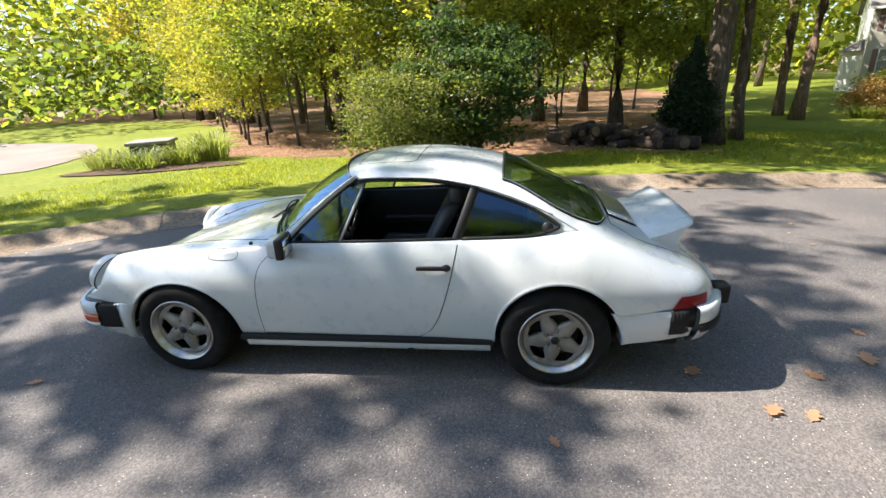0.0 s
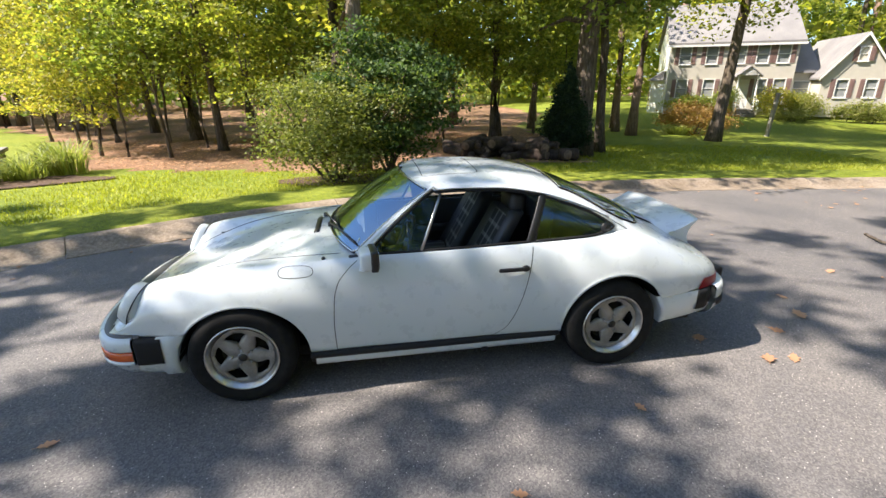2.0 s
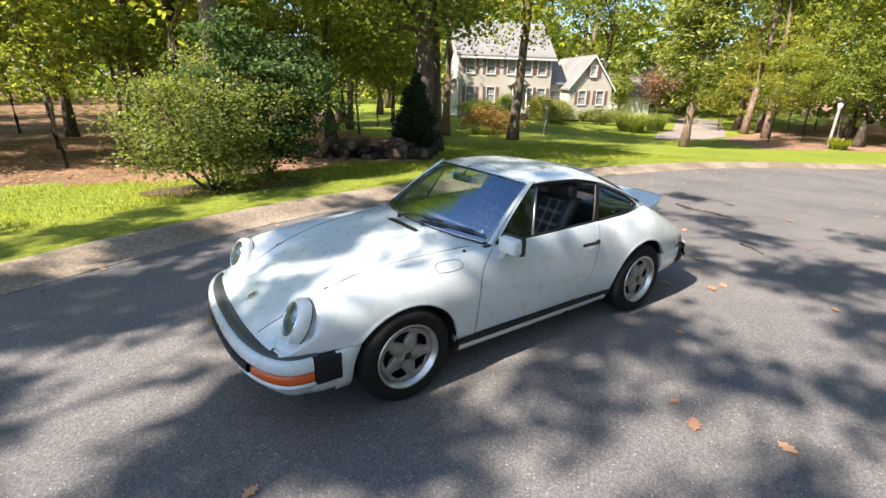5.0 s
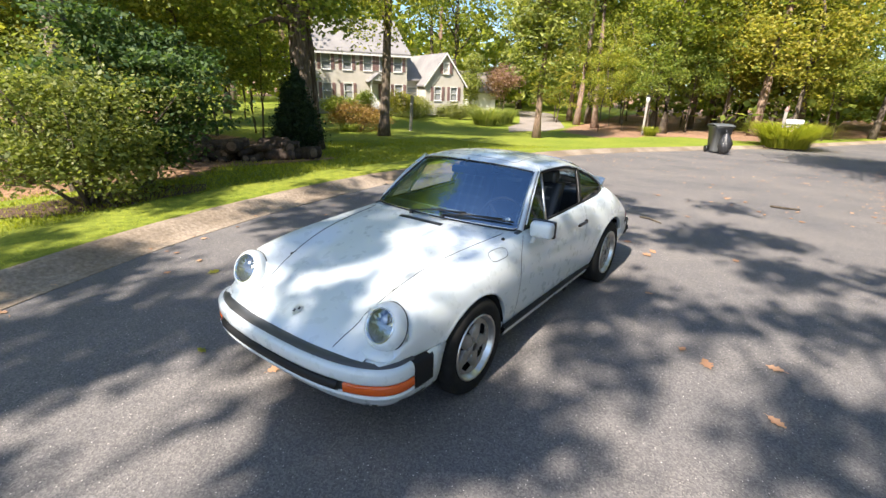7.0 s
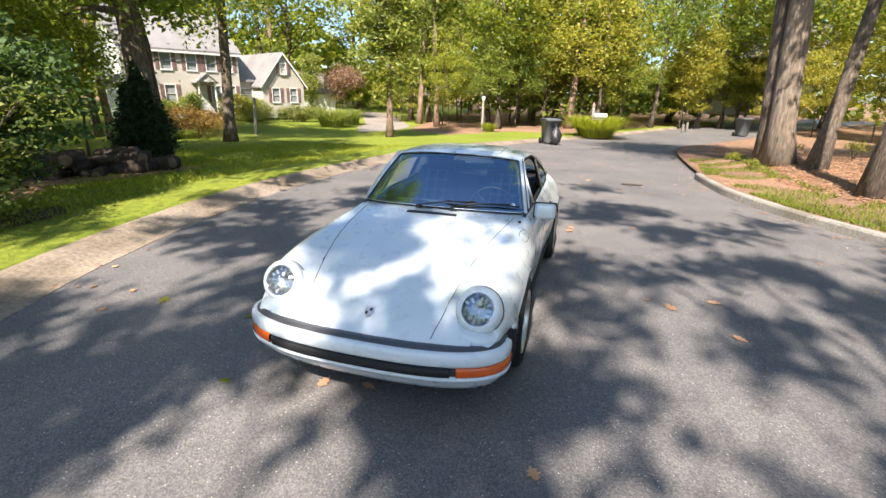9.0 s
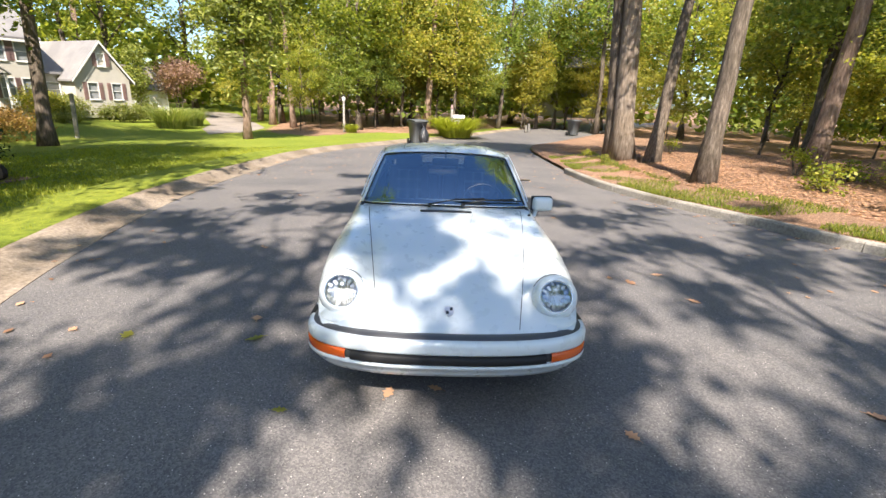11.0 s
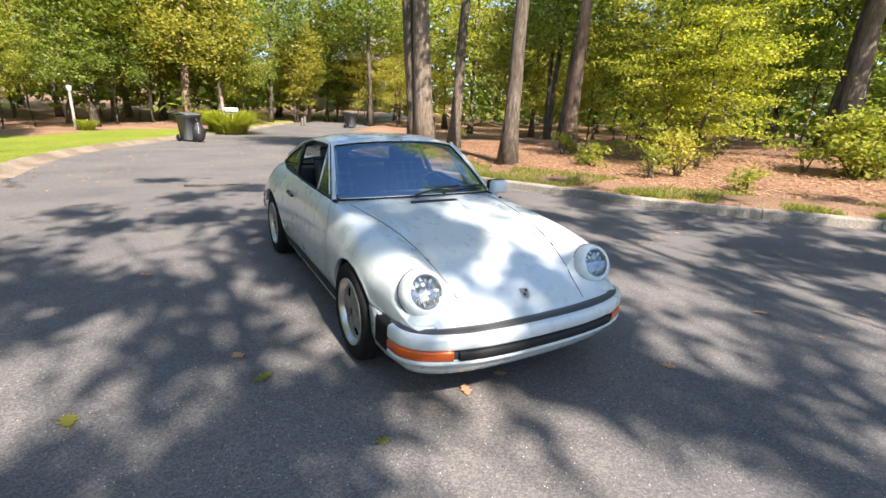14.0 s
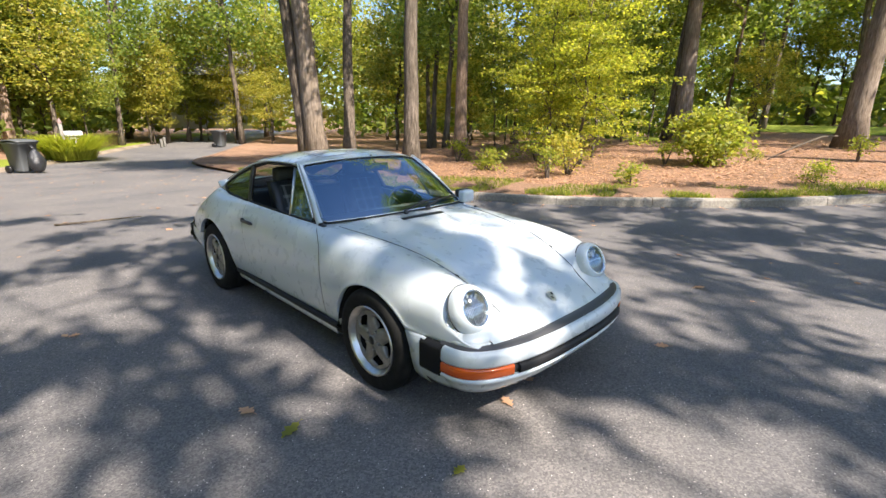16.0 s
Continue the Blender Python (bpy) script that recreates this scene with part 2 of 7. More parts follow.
def glass_mat(name, tint, base=0.12):
    m = bpy.data.materials.new(name)
    m.use_nodes = True
    n = m.node_tree.nodes
    n.remove(n["Principled BSDF"])
    tr = n.new("ShaderNodeBsdfTransparent")
    tr.inputs[0].default_value = (*tint, 1)
    gl = n.new("ShaderNodeBsdfGlossy")
    gl.inputs["Roughness"].default_value = 0.01
    # gloss tinted blue: the reflected sky's deeper blue is put into this colour
    gl.inputs["Color"].default_value = (0.60, 0.80, 1.0, 1)
    # mirror share rising towards grazing angles, alike from both sides
    lw = n.new("ShaderNodeLayerWeight")
    lw.inputs["Blend"].default_value = 0.5
    pw = n.new("ShaderNodeMath")
    pw.operation = "POWER"
    pw.inputs[1].default_value = 4.0
    link(m, lw.outputs["Facing"], pw.inputs[0])
    fr = n.new("ShaderNodeMath")
    fr.operation = "MULTIPLY_ADD"
    fr.inputs[1].default_value = 1 - base
    fr.inputs[2].default_value = base
    link(m, pw.outputs[0], fr.inputs[0])
    mx = n.new("ShaderNodeMixShader")
    link(m, fr.outputs[0], mx.inputs[0])
    link(m, tr.outputs[0], mx.inputs[1])
    link(m, gl.outputs[0], mx.inputs[2])
    link(m, mx.outputs[0], n["Material Output"].inputs["Surface"])
    return m


M["glass"] = glass_mat("tinted_glass", (0.56, 0.62, 0.59), 0.28)
M["side_glass"] = glass_mat("tinted_side_glass", (0.46, 0.55, 0.53), 0.13)
M["lens"] = glass_mat("clear_lens", (0.93, 0.94, 0.94), 0.14)
M["house_glass"] = mat("window_glass", (0.27, 0.28, 0.285), 0.08, 0.0, 0.0, 0.8)
# house
m = M["siding"] = mat("beige_siding", (0.52, 0.47, 0.37), 0.7)
link(m, ramp(m, noise_tex(m, 1.5, 4, 0.6, coords(m)), [(0.3, (0.43, 0.40, 0.34)), (0.7, (0.51, 0.475, 0.41))]), bsdf(m).inputs["Base Color"])
M["siding_white"] = mat("white_siding", (0.74, 0.74, 0.72), 0.6)
M["roof"] = two_scale("asphalt_shingle", [(0.3, (0.17, 0.162, 0.158)), (0.7, (0.28, 0.268, 0.258))], 40, (0.8, 0.8, 0.82), 0.8, 0.9, 60, 0.4, 0.01)
M["white_trim"] = mat("white_trim", (0.70, 0.69, 0.66), 0.5)
M["shutter"] = mat("brown_shutter", (0.23, 0.145, 0.13), 0.6)
M["bin"] = mat("grey_bin_plastic", (0.085, 0.09, 0.092), 0.5)
M["bag"] = mat("black_bag_plastic", (0.022, 0.022, 0.024), 0.25)
m = M["bag"]
bump(m, noise_tex(m, 12, 4, 0.6, coords(m)), 0.8, 0.04)
M["wood_post"] = two_scale("weathered_wood", [(0.3, (0.22, 0.20, 0.18)), (0.7, (0.38, 0.355, 0.32))], 20, (0.8, 0.8, 0.8), 2, 0.9)
M["log"] = two_scale("split_logs", [(0.3, (0.028, 0.021, 0.017)), (0.6, (0.075, 0.056, 0.045)), (0.8, (0.15, 0.118, 0.098))], 9, (0.7, 0.7, 0.7), 1, 0.95, 25, 0.9, 0.03)
M["log_end"] = two_scale("cut_log_ends", [(0.3, (0.10, 0.07, 0.05)), (0.7, (0.22, 0.16, 0.115))], 12, (0.7, 0.7, 0.7), 3, 0.9)
M["stone"] = two_scale("grey_stone", [(0.3, (0.10, 0.095, 0.085)), (0.7, (0.26, 0.245, 0.22))], 8, (0.75, 0.75, 0.72), 1, 0.9, 20, 0.7, 0.03)
M["lamp_glass"] = mat("lamp_glass", (0.5, 0.5, 0.46), 0.2)

# ---- building helpers ----
def mesh_of(bm, name, material, smooth=True, mats=()):
    me = bpy.data.meshes.new(name)
    bm.normal_update()
    bm.to_mesh(me)
    bm.free()
    for q in (material, *mats):
        me.materials.append(q)
    if smooth:
        me.polygons.foreach_set("use_smooth", [True] * len(me.polygons))
    return me


def part(name, bm, material, parent, label="", smooth=True, mats=()):
    """One mesh object under a thing or a part; the bmesh is in the thing's own space."""
    ob = new(name, mesh_of(bm, name, material, smooth, mats))
    if parent is not None:
        ob.parent = parent
    return tagged(ob, label)


def thing(name, label, category, at=None, group="", kind=""):
    ob = new(name)
    ob.empty_display_size = 0.1
    if at is not None:
        ob.matrix_basis = at
    return tagged(ob, label, category, group, kind)


def box(bm, x0, x1, y0, y1, z0, z1, bevel=0.0, m=None):
    r = bmesh.ops.create_cube(bm, size=1)
    for q in r["verts"]:
        q.co = Vector(((x0 + x1) / 2 + q.co.x * (x1 - x0), (y0 + y1) / 2 + q.co.y * (y1 - y0), (z0 + z1) / 2 + q.co.z * (z1 - z0)))
    vs = r["verts"]
    if bevel:
        es = list({e for q in vs for e in q.link_edges})
        out = bmesh.ops.bevel(bm, geom=es, offset=bevel, segments=2, affect="EDGES", profile=0.6)
        vs = list({q for f in out["faces"] for q in f.verts} | {q for q in vs if q.is_valid})
    if m is not None:
        bmesh.ops.transform(bm, matrix=m, verts=[q for q in vs if q.is_valid])
    return bm


def grid(bm, rows, close=False, flip=False, mi=0, skip=None):
    """Faces between rows of points; rows all of one length."""
    vs = [[bm.verts.new(p) for p in r] for r in rows]
    n = len(rows[0])
    for i in range(len(rows) - 1):
        for j in range(n if close else n - 1):
            if skip and skip(i, j):
                continue
            a, b, c, d = vs[i][j], vs[i][(j + 1) % n], vs[i + 1][(j + 1) % n], vs[i + 1][j]
            try:
                f = bm.faces.new((d, c, b, a) if flip else (a, b, c, d))
                f.material_index = mi
            except ValueError:
                pass
    return vs


def lathe(bm, profile, n=40, axis="y", mi=0):
    """Turn (radius, along) points round an axis."""
    rows = []
    for k in range(n):
        a = 2 * math.pi * k / n
        ca, sa = math.cos(a), math.sin(a)
        rows.append([(r * ca, h, r * sa) if axis == "y" else (r * ca, r * sa, h) if axis == "z" else (h, r * ca, r * sa) for r, h in profile])
    rows.append(rows[0])
    vs = grid(bm, rows, mi=mi)
    bmesh.ops.remove_doubles(bm, verts=bm.verts, dist=1e-5)
    return bm


def tube(bm, pts, radius, n=6, cap=True):
    """A round tube along points; radius may be a list."""
    pts = [Vector(p) for p in pts]
    rs = radius if isinstance(radius, (list, tuple)) else [radius] * len(pts)
    rows = []
    up = Vector((0, 0, 1))
    for i, p in enumerate(pts):
        d = (pts[min(i + 1, len(pts) - 1)] - pts[max(i - 1, 0)]).normalized()
        u = d.cross(up)
        if u.length < 0.05:
            u = d.cross(Vector((1, 0, 0)))
        u.normalize()
        w = u.cross(d)
        rows.append([p + (u * math.cos(2 * math.pi * k / n) + w * math.sin(2 * math.pi * k / n)) * rs[i] for k in range(n)])
    vs = grid(bm, rows, close=True)
    if cap:
        for r in (vs[0][::-1], vs[-1]):
            try:
                bm.faces.new(r)
            except ValueError:
                pass
    return bm


def solid(bm, thick):
    """Give an open sheet a thickness, inwards from its normals."""
    bm.normal_update()
    bmesh.ops.solidify(bm, geom=list(bm.faces), thickness=thick)
    return bm


def curve(pts):
    """A smooth function through (x, value) points."""
    xs = np.array([p[0] for p in pts], float)
    ys = np.array([p[1] for p in pts], float)
    h = np.diff(xs)
    d = np.diff(ys) / h
    s = np.zeros(len(xs))
    s[0], s[-1] = d[0], d[-1]
    for i in range(1, len(xs) - 1):
        s[i] = 0.0 if d[i - 1] * d[i] <= 0 else (h[i] + h[i - 1]) * 1.5 / ((h[i] * 2 + h[i - 1]) / d[i - 1] / 2 + (h[i] + 2 * h[i - 1]) / d[i] / 2)

    def f(x):
        x = min(max(x, xs[0]), xs[-1])
        i = min(int(np.searchsorted(xs, x, "right")) - 1, len(h) - 1)
        t = (x - xs[i]) / h[i]
        return float((1 + 2 * t) * (1 - t) ** 2 * ys[i] + t * (1 - t) ** 2 * h[i] * s[i] + t * t * (3 - 2 * t) * ys[i + 1] + t * t * (t - 1) * h[i] * s[i + 1])

    return f


def sstep(a, b, x):
    t = min(max((x - a) / (b - a), 0), 1)
    return t * t * (3 - 2 * t)

# ---- the car: white rear-engined coupe, nose towards -x ----
car = thing("sports_car", "white classic two-door coupe with ducktail spoiler parked on asphalt", "car")
WX_F, WX_R, AX_Z = -1.136, 1.136, 0.297
# along the middle
z_hood = curve([(-1.91, 0.460), (-1.885, 0.485), (-1.85, 0.508), (-1.8, 0.537), (-1.7, 0.585), (-1.5, 0.665), (-1.2, 0.748), (-0.9, 0.812), (-0.62, 0.858), (-0.4, 0.875)])
z_roof = curve([(-0.14, 1.213), (-0.08, 1.228), (0.02, 1.244), (0.15, 1.252), (0.32, 1.251), (0.5, 1.238), (0.7, 1.208), (0.85, 1.172), (1.0, 1.122), (1.2, 1.034), (1.4, 0.936), (1.5, 0.888), (1.62, 0.835), (1.75, 0.775), (1.85, 0.718), (1.94, 0.655), (1.99, 0.605), (2.01, 0.56), (2.02, 0.50)])
# crest of the front wing, window sill line, rear shoulder: one line from nose to tail
y_line = curve([(-1.91, 0.585), (-1.725, 0.592), (-1.4, 0.612), (-1.0, 0.632), (-0.6, 0.648), (-0.3, 0.665), (0.2, 0.675), (0.7, 0.672), (1.0, 0.667), (1.2, 0.655), (1.4, 0.635), (1.6, 0.615), (1.8, 0.585), (1.95, 0.54), (2.02, 0.50)])
z_line = curve([(-1.91, 0.44), (-1.86, 0.472), (-1.775, 0.500), (-1.69, 0.600), (-1.640, 0.700), (-1.60, 0.730), (-1.5, 0.752), (-1.35, 0.774), (-1.0, 0.800), (-0.65, 0.818), (-0.40, 0.832), (0.2, 0.844), (0.6, 0.852), (0.9, 0.858), (1.08, 0.870), (1.2, 0.884), (1.26, 0.886), (1.35, 0.862), (1.5, 0.803), (1.65, 0.738), (1.8, 0.672), (1.92, 0.625), (1.98, 0.585), (2.01, 0.545), (2.02, 0.50)])
y_wide = curve([(-1.91, 0.63), (-1.8, 0.70), (-1.7, 0.728), (-1.5, 0.760), (-1.136, 0.784), (-0.8, 0.774), (-0.3, 0.768), (0.3, 0.770), (0.7, 0.784), (1.136, 0.822), (1.5, 0.808), (1.7, 0.777), (1.85, 0.728), (1.95, 0.66), (2.02, 0.56)])
z_wide = curve([(-1.91, 0.43), (-1.8, 0.50), (-1.5, 0.56), (-1.0, 0.56), (0, 0.52), (0.8, 0.55), (1.3, 0.57), (1.6, 0.54), (1.9, 0.50), (2.02, 0.49)])
y_rail = curve([(-0.14, 0.505), (-0.02, 0.525), (0.1, 0.536), (0.4, 0.552), (0.7, 0.567), (0.9, 0.588), (1.05, 0.612), (1.16, 0.634), (1.26, 0.6495)])
z_rail = curve([(-0.14, 1.085), (-0.05, 1.150), (0.02, 1.168), (0.15, 1.178), (0.4, 1.174), (0.667, 1.135), (0.87, 1.075), (1.06, 1.000), (1.16, 0.945), (1.26, 0.886)])
ARCH = ((-1.122, 0.362, 0.288, 0.328), (1.150, 0.347, 0.288, 0.356))


def bottom(x):
    """Lower edge of the shell: bumper line, wheel arches, sill."""
    z = 0.258
    if x < -1.36:
        z = 0.468
    if x > 1.40:
        z = 0.464 + 0.07 * (x - 1.45)
    if x > 1.72:
        z = 0.483 - 0.1 * (x - 1.72)
    if x < -1.7:
        z = 0.468 - 0.25 * (-1.7 - x)
    for cx, a, z0, b in ARCH:
        u = (x - cx) / a
        if abs(u) < 1:
            z = max(z if abs(u) > 0.8 else 0, z0 + b * math.sqrt(1 - u * u))
    return z


def side_point(x, z):
    """Half width of the lower shell at a height."""
    zl, zw, yl, yw = z_line(x), z_wide(x), y_line(x), y_wide(x)
    zw = min(zw, zl - 0.001)
    if z >= zw:
        c = min(max((z - zw) / max(zl - zw, 1e-4), 0), 1)
        y = yl + (yw - yl) * (1 - c ** 2.1) ** 0.62
    else:
        y = yw - 0.055 * ((zw - z) / 0.36) ** 2
    zb = bottom(x)
    if zb > 0.3 and -1.5 < x < 1.5:
        y += 0.006 * math.exp(-max(z - zb, 0) / 0.012)
    return y


def lower_section(x, n=34):
    zl, zb = z_line(x), min(bottom(x), z_line(x) - 0.002)
    out = []
    for k in range(n + 1):
        z = zl + (zb - zl) * (k / n) ** 1.7
        out.append((x, side_point(x, z), z))
    lip = out[-1]
    out.append((x, lip[1] - 0.006, lip[2] - 0.004))
    out.append((x, lip[1] - 0.035, lip[2] + 0.004))
    return out


def top_z(x, y):
    """Height of the upper shell: bonnet between tube-like wings ahead, roof and tail behind."""
    y = abs(y)
    if x < -0.25:
        yl, zl, zc = y_line(x), z_line(x), z_hood(x)
        hood = zc - 0.022 * (y / yl) ** 2
        k = sstep(-1.1, -1.62, x)
        soft = hood + (zl - zc + 0.022) * sstep(0.30, yl, y)
        d = min(abs(y - yl) / 0.225, 1)
        crest = zl if x > -1.63 else 0.715
        hard = hood + max(crest - hood, 0) * math.cos(math.pi / 2 * d) ** 1.5
        if x < -1.585:
            hard = min(hard, max(zl, hood))
        return soft + (hard - soft) * k
    yr = y_rail(x) if x < 1.26 else y_line(x)
    zr = z_rail(x) if x < 1.26 else z_line(x)
    q = 0.66 + 0.34 * sstep(0.75, 1.2, x) - 0.3 * sstep(1.45, 1.85, x)
    p = 2.5 - 0.35 * sstep(0.8, 1.3, x)
    return zr + (z_roof(x) - zr) * max(1 - (y / yr) ** p, 0) ** q


def upper_section(x, n=40):
    e = y_line(x) if x < -0.25 or x >= 1.26 else y_rail(x)
    ys = [e * (1 - (1 - k / n) ** 1.5) for k in range(n + 1)]
    return [(x, y, top_z(x, y)) for y in ys]


def mirrored(rows):
    return [[(p[0], -p[1], p[2]) for p in r] for r in rows]


def both(bm, rows, mi=0, skip=None):
    grid(bm, rows, mi=mi, skip=skip)
    grid(bm, mirrored(rows), flip=True, mi=mi, skip=skip)


def spread(a, b, n):
    return [a + (b - a) * k / n for k in range(n + 1)]


def arch_xs(c):
    return [c[0] - c[1] * math.cos(math.pi * k / 28) for k in range(29)]


# rear window opening
RW = (0.865, 1.418)


def rear_half(x):
    t = (x - RW[0]) / (RW[1] - RW[0])
    return 0.455 + 0.085 * sstep(0, 0.55, t) - 0.10 * max(t - 0.86, 0) / 0.14 * max(t - 0.86, 0) / 0.14


arch_f, arch_r = arch_xs(ARCH[0]), arch_xs(ARCH[1])
xs = sorted(set([round(v, 4) for v in spread(-1.91, -1.55, 34) + [arch_f[0] - 0.0005] + arch_f + [arch_f[-1] + 0.0005] + spread(-0.72, 0.76, 26) + [-0.40, 1.26] + [arch_r[0] - 0.0005] + arch_r + [arch_r[-1] + 0.0005] + spread(1.22, 1.49, 10) + spread(1.53, 2.02, 24)]))
bm = bmesh.new()
both(bm, [lower_section(x) for x in xs])
both(bm, [upper_section(x) for x in xs if x <= -0.399])
rx = spread(-0.14, 0.02, 16) + spread(0.04, 0.85, 24) + spread(0.865, 1.24, 17) + [x for x in xs if x >= 1.26]
rows = [upper_section(x) for x in rx]


def rear_open(i, j):
    x = (rx[i] + rx[i + 1]) / 2
    if x < -0.140 + 0.125 * ((rows[i][j][1] + rows[i][j + 1][1]) / 1.044) ** 2.3:
        return True
    if not RW[0] < x < RW[1]:
        return False
    return (rows[i][j][1] + rows[i][j + 1][1]) / 2 < rear_half(x)


both(bm, rows, skip=rear_open)
bmesh.ops.remove_doubles(bm, verts=bm.verts, dist=0.0006)
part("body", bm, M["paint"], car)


def strip_on(bm, pts, nrm, width, lift):
    """A flat ribbon along points of the shell."""
    rows = []
    for i, p in enumerate(pts):
        p = Vector(p)
        d = (Vector(pts[min(i + 1, len(pts) - 1)]) - Vector(pts[max(i - 1, 0)])).normalized()
        n = Vector(nrm(p)).normalized()
        s = d.cross(n).normalized() * width / 2
        rows.append([p + n * lift - s, p + n * lift + s])
    grid(bm, rows)


def top_normal(p):
    e = 0.004
    dx = (top_z(p.x + e, p.y) - top_z(p.x - e, p.y)) / (2 * e)
    dy = (top_z(p.x, p.y + e) - top_z(p.x, p.y - e)) / (2 * e)
    return (-dx, -dy, 1)


def side_normal(p):
    e = 0.004
    sg = 1 if p.y > 0 else -1
    dx = (side_point(p.x + e, p.z) - side_point(p.x - e, p.z)) / (2 * e)
    dz = (side_point(p.x, p.z + e) - side_point(p.x, p.z - e)) / (2 * e)
    return (-dx, sg, -dz)


def on_top(x, y):
    return (x, y, top_z(x, y))


def on_side(x, z, sg):
    return (x, sg * side_point(x, z), z)


# bonnet seams, centre crease, cowl vent
def bonnet_y(x):
    return curve([(-1.885, 0.375), (-1.6, 0.43), (-1.2, 0.495), (-0.8, 0.555), (-0.58, 0.585)])(x)


for sg in (-1, 1):
    bm = bmesh.new()
    line = []
    for x in spread(-1.872, -0.56, 60):
        z = sum(top_z(x + d, bonnet_y(x)) for d in (-0.06, -0.04, -0.02, 0, 0.02, 0.04, 0.06)) / 7
        line.append((x, sg * bonnet_y(x), max(z, top_z(x, bonnet_y(x))) + 0.0008))
    tube(bm, line, 0.0021, 6)
    part("bonnet_seam", bm, M["seam"], car)
bm = bmesh.new()
grid(bm, [[(x, y, top_z(x, y) + 0.004) for y in spread(-0.19, 0.19, 8)] for x in spread(-0.735, -0.70, 2)])
solid(bm, 0.003)
part("cowl_vent", bm, M["trim"], car, "black slotted air vent")
bm = bmesh.new()
strip_on(bm, [on_top(x, y) for x, y in ((-0.72, -0.20), (-0.9, -0.17), (-1.05, -0.12))], top_normal, 0.002, 0.001)
part("bonnet_crease", bm, M["seam"], car)


# doors
def door_front(z):
    return curve([(0.275, -0.606), (0.40, -0.608), (0.60, -0.596), (0.70, -0.570), (0.77, -0.51), (0.835, -0.42)])(z)


def door_rear(z):
    return curve([(0.275, 0.36), (0.32, 0.43), (0.40, 0.48), (0.60, 0.55), (0.83, 0.605)])(z)


def door_outline(sg, k=24):
    z0, z1 = 0.274, 0.832
    a = [on_side(door_front(z), z, sg) for z in spread(z1, z0, k)]
    b = [on_side(x, z0, sg) for x in spread(door_front(z0), door_rear(z0), k)]
    c = [on_side(door_rear(z), z, sg) for z in spread(z0, z1, k)]
    return a + b[1:] + c[1:]


for sg in (-1, 1):
    bm = bmesh.new()
    rows = [[Vector(on_side(door_front(z) + 0.003 + (door_rear(z) - door_front(z) - 0.006) * k / 30, z, sg)) for k in range(31)] for z in spread(0.282, 0.832, 26)]
    rows = [[p + Vector(side_normal(p)).normalized() * 0.0022 for p in r] for r in rows]
    grid(bm, rows, flip=sg > 0)
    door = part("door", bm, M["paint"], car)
    bm = bmesh.new()
    strip_on(bm, door_outline(sg), side_normal, 0.0048, 0.0012)
    part("door_seam", bm, M["seam"], door)
    bm = bmesh.new()
    for x, z, r in ((0.388, 0.715, 0.010), (0.543, 0.720, 0.021)):
        y = sg * (side_point(x, z) + 0.016)
        bmesh.ops.create_uvsphere(bm, u_segments=12, v_segments=8, radius=r, matrix=Matrix.Translation((x, y, z)) @ Matrix.Diagonal((1.3, 0.7, 1, 1)))
    yh = sg * (side_point(0.465, 0.717) + 0.022)
    box(bm, 0.378, 0.558, yh - 0.009, yh + 0.009, 0.707, 0.730, 0.005)
    part("door_handle", bm, M["trim"], door, "black pull handle with round lock")
    bm = bmesh.new()
    ring = [(0.455 + 0.055 * math.cos(a) * q, 0.720 + 0.040 * math.sin(a) * q) for q in (1.0, 0.5) for a in [math.pi * 2 * k / 16 for k in range(16)]]
    pts = [[Vector(on_side(*p, sg)) + Vector((0, sg * lift, 0)) for p in ring[i * 16:(i + 1) * 16]] for i, lift in ((0, 0.003), (1, -0.004))]
    grid(bm, pts, close=True, flip=sg < 0)
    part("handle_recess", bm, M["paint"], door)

# sill trim
for sg in (-1, 1):
    bm = bmesh.new()
    rows = [[(x, sg * 0.742, 0.272), (x, sg * 0.762, 0.268), (x, sg * 0.768, 0.252), (x, sg * 0.762, 0.236), (x, sg * 0.735, 0.233)] for x in spread(-0.762, 0.79, 12)]
    grid(bm, rows, flip=sg < 0)
    part("sill_trim", bm, M["rubber"], car, "black rubber sill strip")
    bm = bmesh.new()
    rows = [[(x, sg * 0.742, 0.234), (x, sg * 0.748, 0.213), (x, sg * 0.738, 0.183), (x, sg * 0.70, 0.170), (x, sg * 0.55, 0.168)] for x in spread(-0.735, 0.775, 12)]
    grid(bm, rows, flip=sg < 0)
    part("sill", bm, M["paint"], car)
    bm = bmesh.new()
    box(bm, 0.285, 0.325, sg * 0.735 - 0.012, sg * 0.735 + 0.012, 0.164, 0.19, 0.004)
    part("jack_point", bm, M["rubber"], car)

# fuel flap, washer jet, side trim of the wing (left side only)
bm = bmesh.new()
ring = []
for k in range(28):
    a = 2 * math.pi * k / 28
    ring.append((-0.80 + 0.096 * math.copysign(abs(math.cos(a)) ** 0.6, math.cos(a)), 0.772 + 0.027 * math.copysign(abs(math.sin(a)) ** 0.75, math.sin(a))))
strip_on(bm, [on_side(x, z, -1) for x, z in ring + ring[:2]], side_normal, 0.004, 0.0012)
part("fuel_flap_seam", bm, M["seam"], car)
bm = bmesh.new()
bmesh.ops.create_uvsphere(bm, u_segments=10, v_segments=6, radius=0.013, matrix=Matrix.Translation((-0.645, -0.64, 0.822)))
tube(bm, [(-0.645, -0.64, 0.80), (-0.645, -0.642, 0.822)], 0.006)
part("washer_jet", bm, M["trim"], car)

